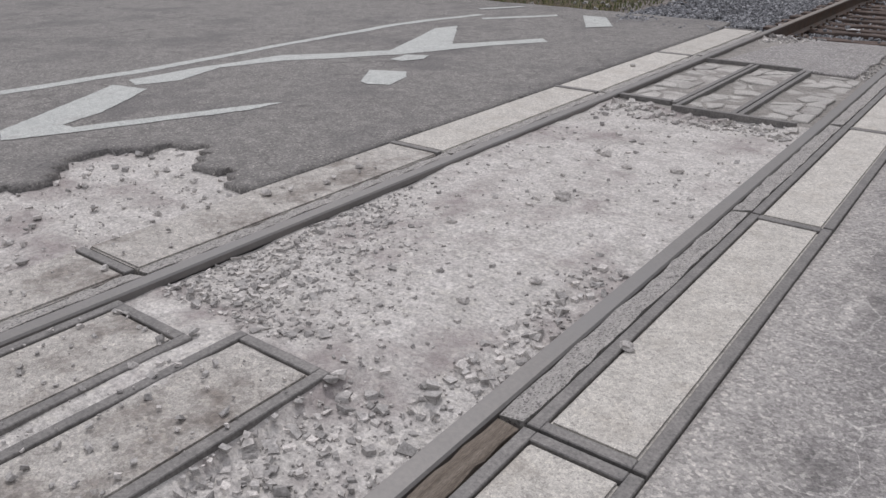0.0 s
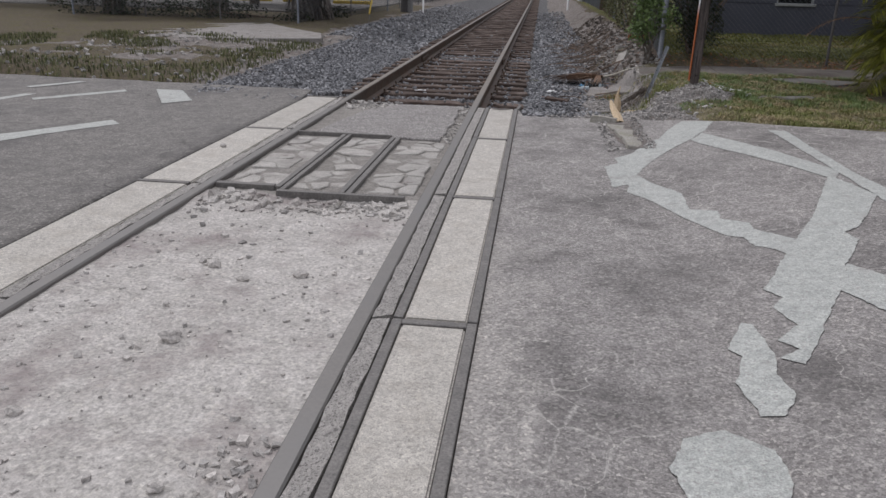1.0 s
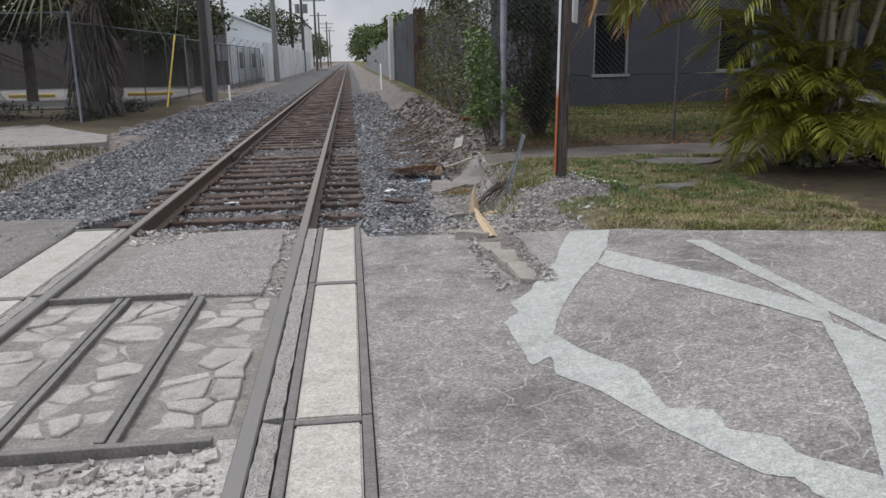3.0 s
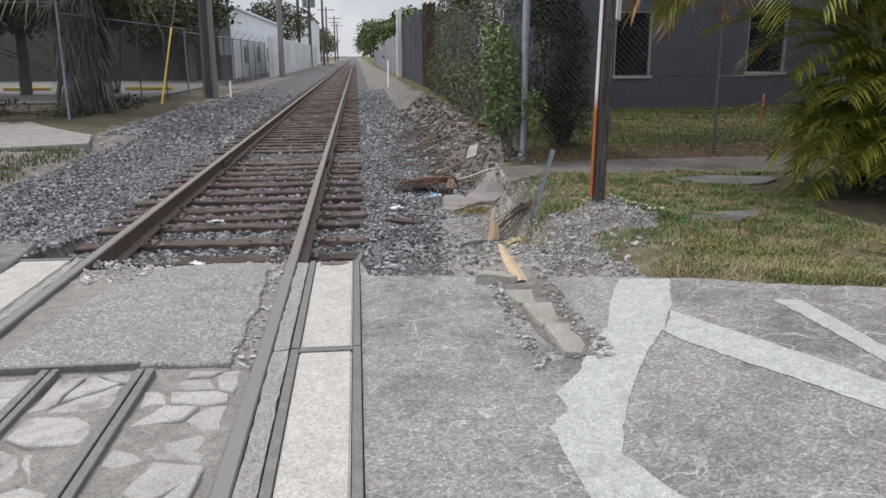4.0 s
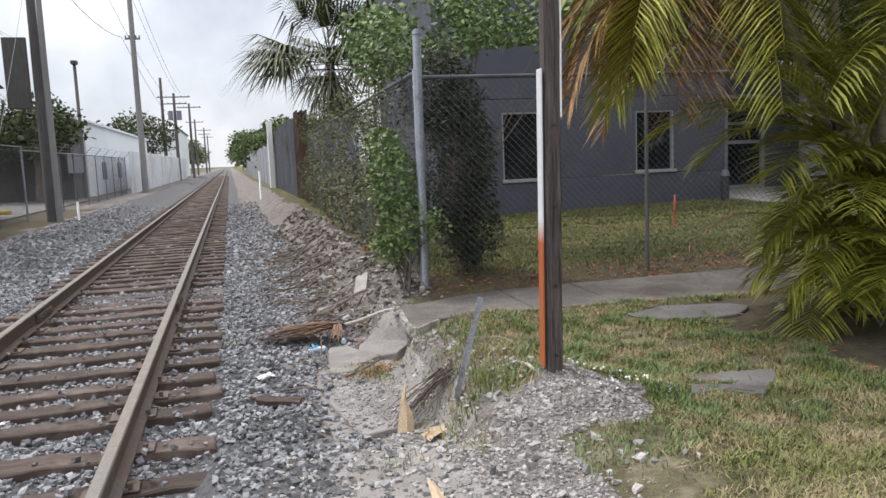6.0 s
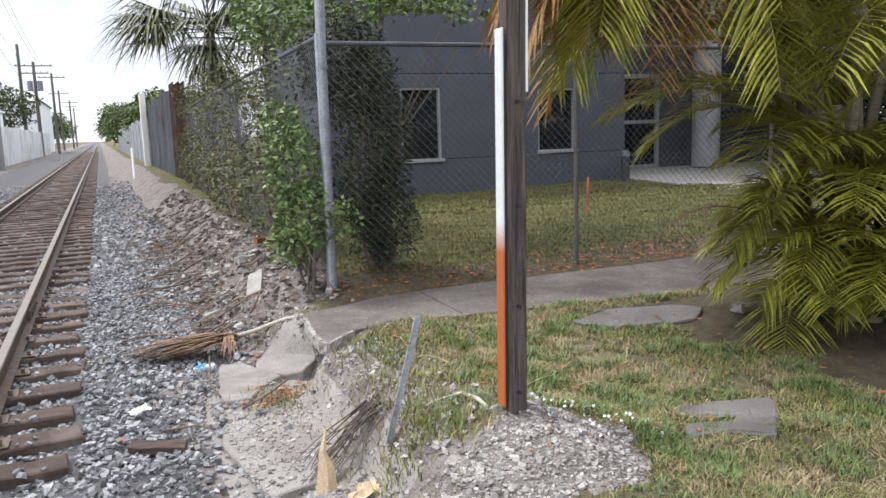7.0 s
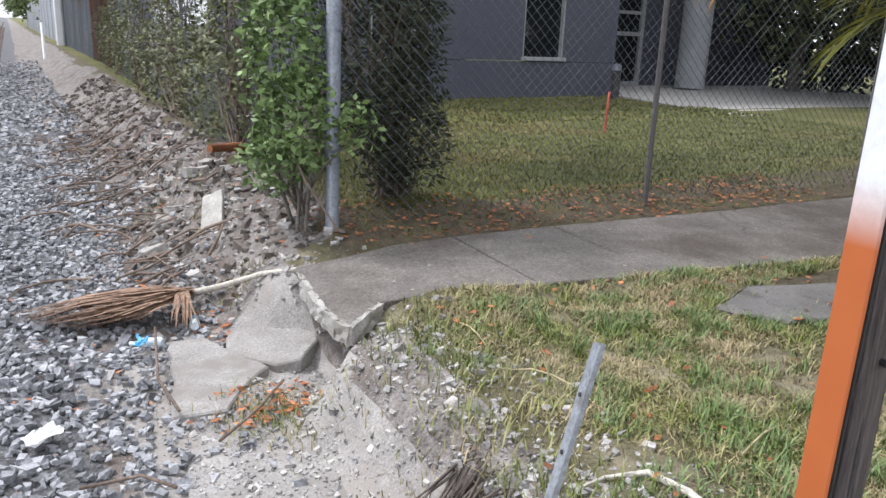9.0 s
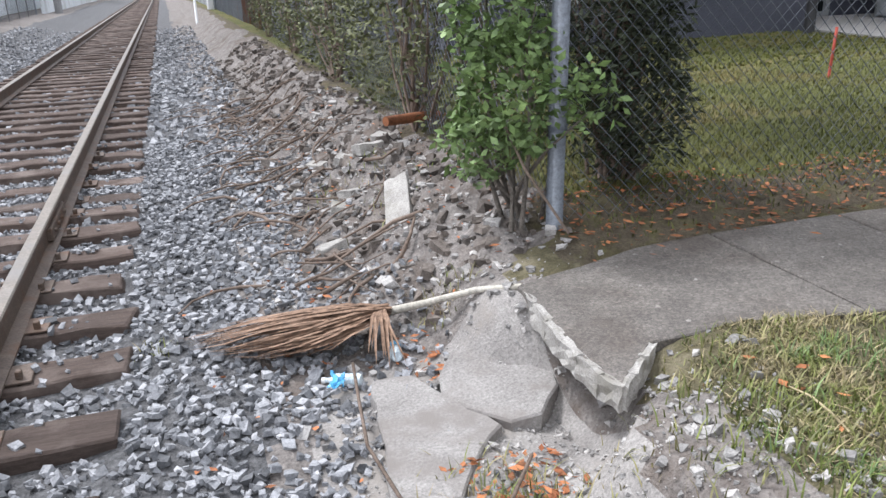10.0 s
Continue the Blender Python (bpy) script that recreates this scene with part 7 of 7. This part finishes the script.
blades([(x, y, ground_z(x, y) - 0.002) for x, y in pl], [0.01 + 0.024 * r.random() ** 1.5 for _ in pl], 179, M["straw"], "dry_grass", "flattened straw-coloured dry grass blades", 0.0022, 4.0)
pl = scatter(9000, 2.8, 5.6, -0.6, 2.75, 180, lambda x, y, r: wob(x, y, 4.5, 23) > 0.12 and grass_keep(x, y, r))
blades([(x, y, ground_z(x, y) - 0.004) for x, y in pl], [0.025 + 0.05 * r.random() for _ in pl], 181, M["leaf"], "green_tufts", "fresh green tufts of grass on the verge", 0.0026, 1.4)
pl = scatter(60000, 3.5, 12.3, 3.8, 8.5, 80, lambda x, y, r: r.random() < min(1.1 - (y - 4) * 0.12, 0.2 + 0.9 * smooth(3.85, 4.5, y)))
blades([(x, y, ground_z(x, y)) for x, y in pl], [0.018 + 0.03 * r.random() for _ in pl], 81, M["lawn_blade"], "lawn_grass", "yellow-green lawn grass behind the fence", 0.0035, 1.4)
pl = scatter(9000, 4, 13, 8.5, 13, 82)
blades([(x, y, ground_z(x, y)) for x, y in pl], [0.02 + 0.03 * r.random() for _ in pl], 83, M["lawn_blade"], "far_lawn_grass", "mown lawn grass before the building", 0.015)
pl = scatter(3400, 2.5, 4.8, -1.9, 0.5, 183, lambda x, y, r: y > road_edge(x) - 0.03 and ground_kind(x, y) in (1, 4))
stones([(x, y, ground_z(x, y) + 0.003) for x, y in pl], [0.003 + 0.012 * r.random() ** 2.5 for _ in pl], 184, mat=M["rubble"], name="fine_gravel", label="fine grey gravel on the bare verge", category="gravel")
pl = scatter(4200, 2.08, 3.5, 0.9, 3.5, 185, lambda x, y, r: (x < 2.9 or y < 2.6) and (x < 3.0 or r.random() < 1 - smooth(3.0, 3.5, x)))
stones([(x, y, max(land_z(x, y), ditch_lid(x, y)) + 0.003) for x, y in pl], [0.003 + 0.014 * r.random() ** 3.5 for _ in pl], 186, mat=M["rubble"], name="ditch_gravel", label="fine gravel and chips in the ditch", category="gravel")
pl = scatter(2600, 2.9, 4.4, -0.9, 1.2, 187, lambda x, y, r: 0.22 < (x - 3.15) ** 2 + (y - 0.3) ** 2 < 0.75 and y > road_edge(x) + 0.15)
blades([(x, y, ground_z(x, y) - 0.004) for x, y in pl], [0.015 + 0.035 * r.random() for _ in pl], 188, M["leaf"], "mound_weeds", "small green weeds round the gravel mound", 0.003, 1.4)
tufts = []
for cx, cy, n, sp in ((2.5, 2.68, 160, 0.1), (2.42, 2.8, 70, 0.12), (2.72, 4.0, 80, 0.07), (2.6, 2.45, 90, 0.1), (3.0, 2.3, 220, 0.2), (3.1, 1.7, 260, 0.22), (2.95, 1.25, 200, 0.16), (2.82, 0.9, 160, 0.14), (2.85, 5.3, 60, 0.12), (2.62, 6.1, 60, 0.12), (2.95, 6.0, 50, 0.1), (2.62, 0.35, 60, 0.12), (2.3, 0.5, 40, 0.1), (1.4, 4.3, 24, 0.05), (3.3, 2.6, 160, 0.15), (2.7, 1.5, 80, 0.12), (2.92, 1.05, 300, 0.11), (2.76, 0.85, 130, 0.1), (3.0, 0.72, 130, 0.08), (2.95, 1.7, 200, 0.14), (3.2, 2.3, 200, 0.16)):
    tufts += [(cx + r.gauss(0, sp), cy + r.gauss(0, sp)) for _ in range(n)]
blades([(x, y, land_z(x, y) - 0.004) for x, y in tufts], [0.03 + 0.06 * r.random() for _ in tufts], 84, M["grass"], "grass_tufts", "loose tufts of grass on the bank", 0.003, 1.2)
pl = scatter(7000, -9, -2.6, 0.8, 7.5, 85, lambda x, y, r: wob(x, y, 0.8, 3) > 0.0 and x < -2.9)
blades([(x, y, ground_z(x, y)) for x, y in pl], [0.03 + 0.07 * r.random() for _ in pl], 86, M["vine"], "west_grass", "rough grass on the west verge", 0.008)
pl = scatter(1300, -7, -3.0, 0.8, 9, 87, lambda x, y, r: r.random() < 0.5)
sz = [0.008 + 0.045 * r.random() ** 4 for _ in pl]
stones([(x, y, ground_z(x, y) + s * 0.2) for (x, y), s in zip(pl, sz)], sz, 88, mat=M["rubble"], name="west_rubble", label="scattered pale stones on the west verge", category="rubble")
lit = scatter(1300, 3.3, 7.5, 3.5, 4.35, 89, lambda x, y, r: y > walk_north(x) or r.random() < 0.05) + scatter(160, 2.3, 2.75, 2.6, 2.95, 90) + scatter(160, 2.9, 5.5, -0.2, 2.7, 91) + scatter(60, 1.5, 2.4, 2.2, 5, 92) + scatter(50, 2.42, 2.62, 3.5, 3.9, 93) + scatter(260, 2.1, 3.3, 3.9, 9, 95)
zz = [max(land_z(x, y), walk_z(x, y) if 2.9 < x and 2.0 < y < walk_north(x) and y > walk_south(x) else -9) + 0.012 + 0.02 * r.random() for x, y in lit]
v, f = leaf_arrays([(x, y, z) for (x, y), z in zip(lit, zz)], [0.02 + 0.05 * r.random() for _ in lit], 94, up=0.0)
v[:, 2] = np.repeat(zz, 4) + (v[:, 2] - np.repeat(zz, 4)) * 0.25
bulk("fallen_leaves", v, f, M["litter_leaf"], "small rust-brown fallen leaves", "leaves")
for k in range(120):
    x, y = r.uniform(1.9, 2.95), 4.4 + 7.5 * r.random() ** 1.2
    a, L = r.uniform(0, math.tau), r.uniform(0.18, 0.75)
    k = r.uniform(0.45, 1.25)
    pts = []
    for i in range(5):
        t = i / 4
        px, py = x + math.cos(a + t * 0.6) * L * t, y + math.sin(a + t * 0.6) * L * t
        pts.append((px, py, land_z(px, py) + 0.012 + 0.05 * math.sin(t * 3.1)))
    thing("dead_branch", tube(bmesh.new(), pts, [0.012 * k, 0.011 * k, 0.009 * k, 0.007 * k, 0.003 * k], 5), M["twig"], "dry grey-brown branch lying on the bank", "branch", "dead branches")
for n, pts in enumerate([[(2.2, 3.62, -0.1), (2.17, 3.4, -0.14), (2.13, 3.1, -0.15), (2.16, 2.75, -0.15)], [(2.62, 2.8, -0.12), (2.45, 2.6, -0.13), (2.25, 2.42, -0.14)], [(3.25, 3.75, 0.28), (3.12, 3.95, 0.55), (3.06, 4.05, 0.75)], [(1.75, 2.35, -0.17), (1.95, 2.33, -0.16), (2.05, 2.2, -0.16)]]):
    thing("dry_twig", tube(bmesh.new(), pts, 0.007, 5), M["twig"], "thin dry twig lying in the ditch", "twig", "dry twigs")
q = random.Random(201)
roots = empty("root_mass", (2.6, 1.4, 0.0), "dark fibrous roots hanging over the eroded bank edge", "roots")
for k in range(30):
    a = Vector((2.84 + q.gauss(0, 0.04), 1.46 + q.gauss(0, 0.06), 0.09 + q.gauss(0, 0.015)))
    b = Vector((2.42 + q.gauss(0, 0.08), 1.34 + q.gauss(0, 0.12), 0))
    pts = []
    for t in (0.0, 0.25, 0.5, 0.75, 1.0):
        p = a.lerp(b, t) + Vector((q.gauss(0, 0.012), q.gauss(0, 0.015), 0))
        p.z = max(land_z(p.x, p.y) + 0.008, a.z + 0.02 * math.sin(t * 3.1) - 0.3 * t) + q.uniform(0, 0.012)
        pts.append(p - roots.location)
    part("root", tube(bmesh.new(), pts, [0.005, 0.004, 0.003, 0.0025, 0.0012], 4), M["root"], roots)
chunk("wood_scrap", (0.32, 0.09, 0.05), (1.72, 2.18, -0.2), (8, 4, -18), M["tie"], "dark broken piece of tie wood on ballast", "wood piece", 41, rough=0.25)
crumple("bark_scrap", (2.58, 0.95, land_z(2.58, 0.95) + 0.02), (0.2, 0.1, 0.03), M["yellow_wood"], "curled tan sheet of bark beside the stump", "bark", 6)
pl = scatter(90, 3.3, 3.75, 0.1, 0.75, 203, lambda x, y, r: wob(x, y, 5, 9) > -0.1)
v, f = leaf_arrays([(x, y, land_z(x, y) + 0.035) for x, y in pl], [0.012 + 0.01 * q.random() for _ in pl], 204, up=0.0, narrow=0.9)
bulk("clover_flowers", v, f, M["white_plastic"], "tiny white clover flowers by the gravel mound", "flowers")
pts = [(3.02, 1.24), (3.11, 1.22), (3.19, 1.13), (3.22, 1.0), (3.21, 0.86)]
thing("pale_root", tube(bmesh.new(), [(x, y, land_z(x, y) + 0.02 - 0.006 * abs(k - 2)) for k, (x, y) in enumerate(pts)], [0.003, 0.006, 0.01, 0.013, 0.01], 8), M["pale_stalk"], "bleached pale root lying on the gravel mound", "root")
for k, (x, y, a) in enumerate(((3.55, 1.1, 0.3), (3.75, 0.95, -0.4), (3.4, 1.75, 2.2), (4.3, 1.2, 0.9), (3.3, 2.2, 1.5))):
    pts = [(x + t * math.cos(a), y + t * math.sin(a), land_z(x + t * math.cos(a), y + t * math.sin(a)) + 0.02 + 0.02 * math.sin(t * 12)) for t in (0, 0.08, 0.16, 0.24, 0.3)]
    thing("straw_stalk", tube(bmesh.new(), pts, [0.004, 0.004, 0.004, 0.003, 0.002], 5), M["straw"], "dry straw-coloured stalk lying on grass", "stalk", "dry stalks")
bm = bmesh.new()
blade_strip(bm, [(3.02, -5.52, road_top(3.02, -5.52) + 0.02), (3.06, -5.5, road_top(3.06, -5.5) + 0.012), (3.1, -5.47, road_top(3.1, -5.47) + 0.03)], 0.02)
thing("yellow_leaf", bm, M["yellow_wood"], "single curled yellow leaf lying on the road", "leaf")
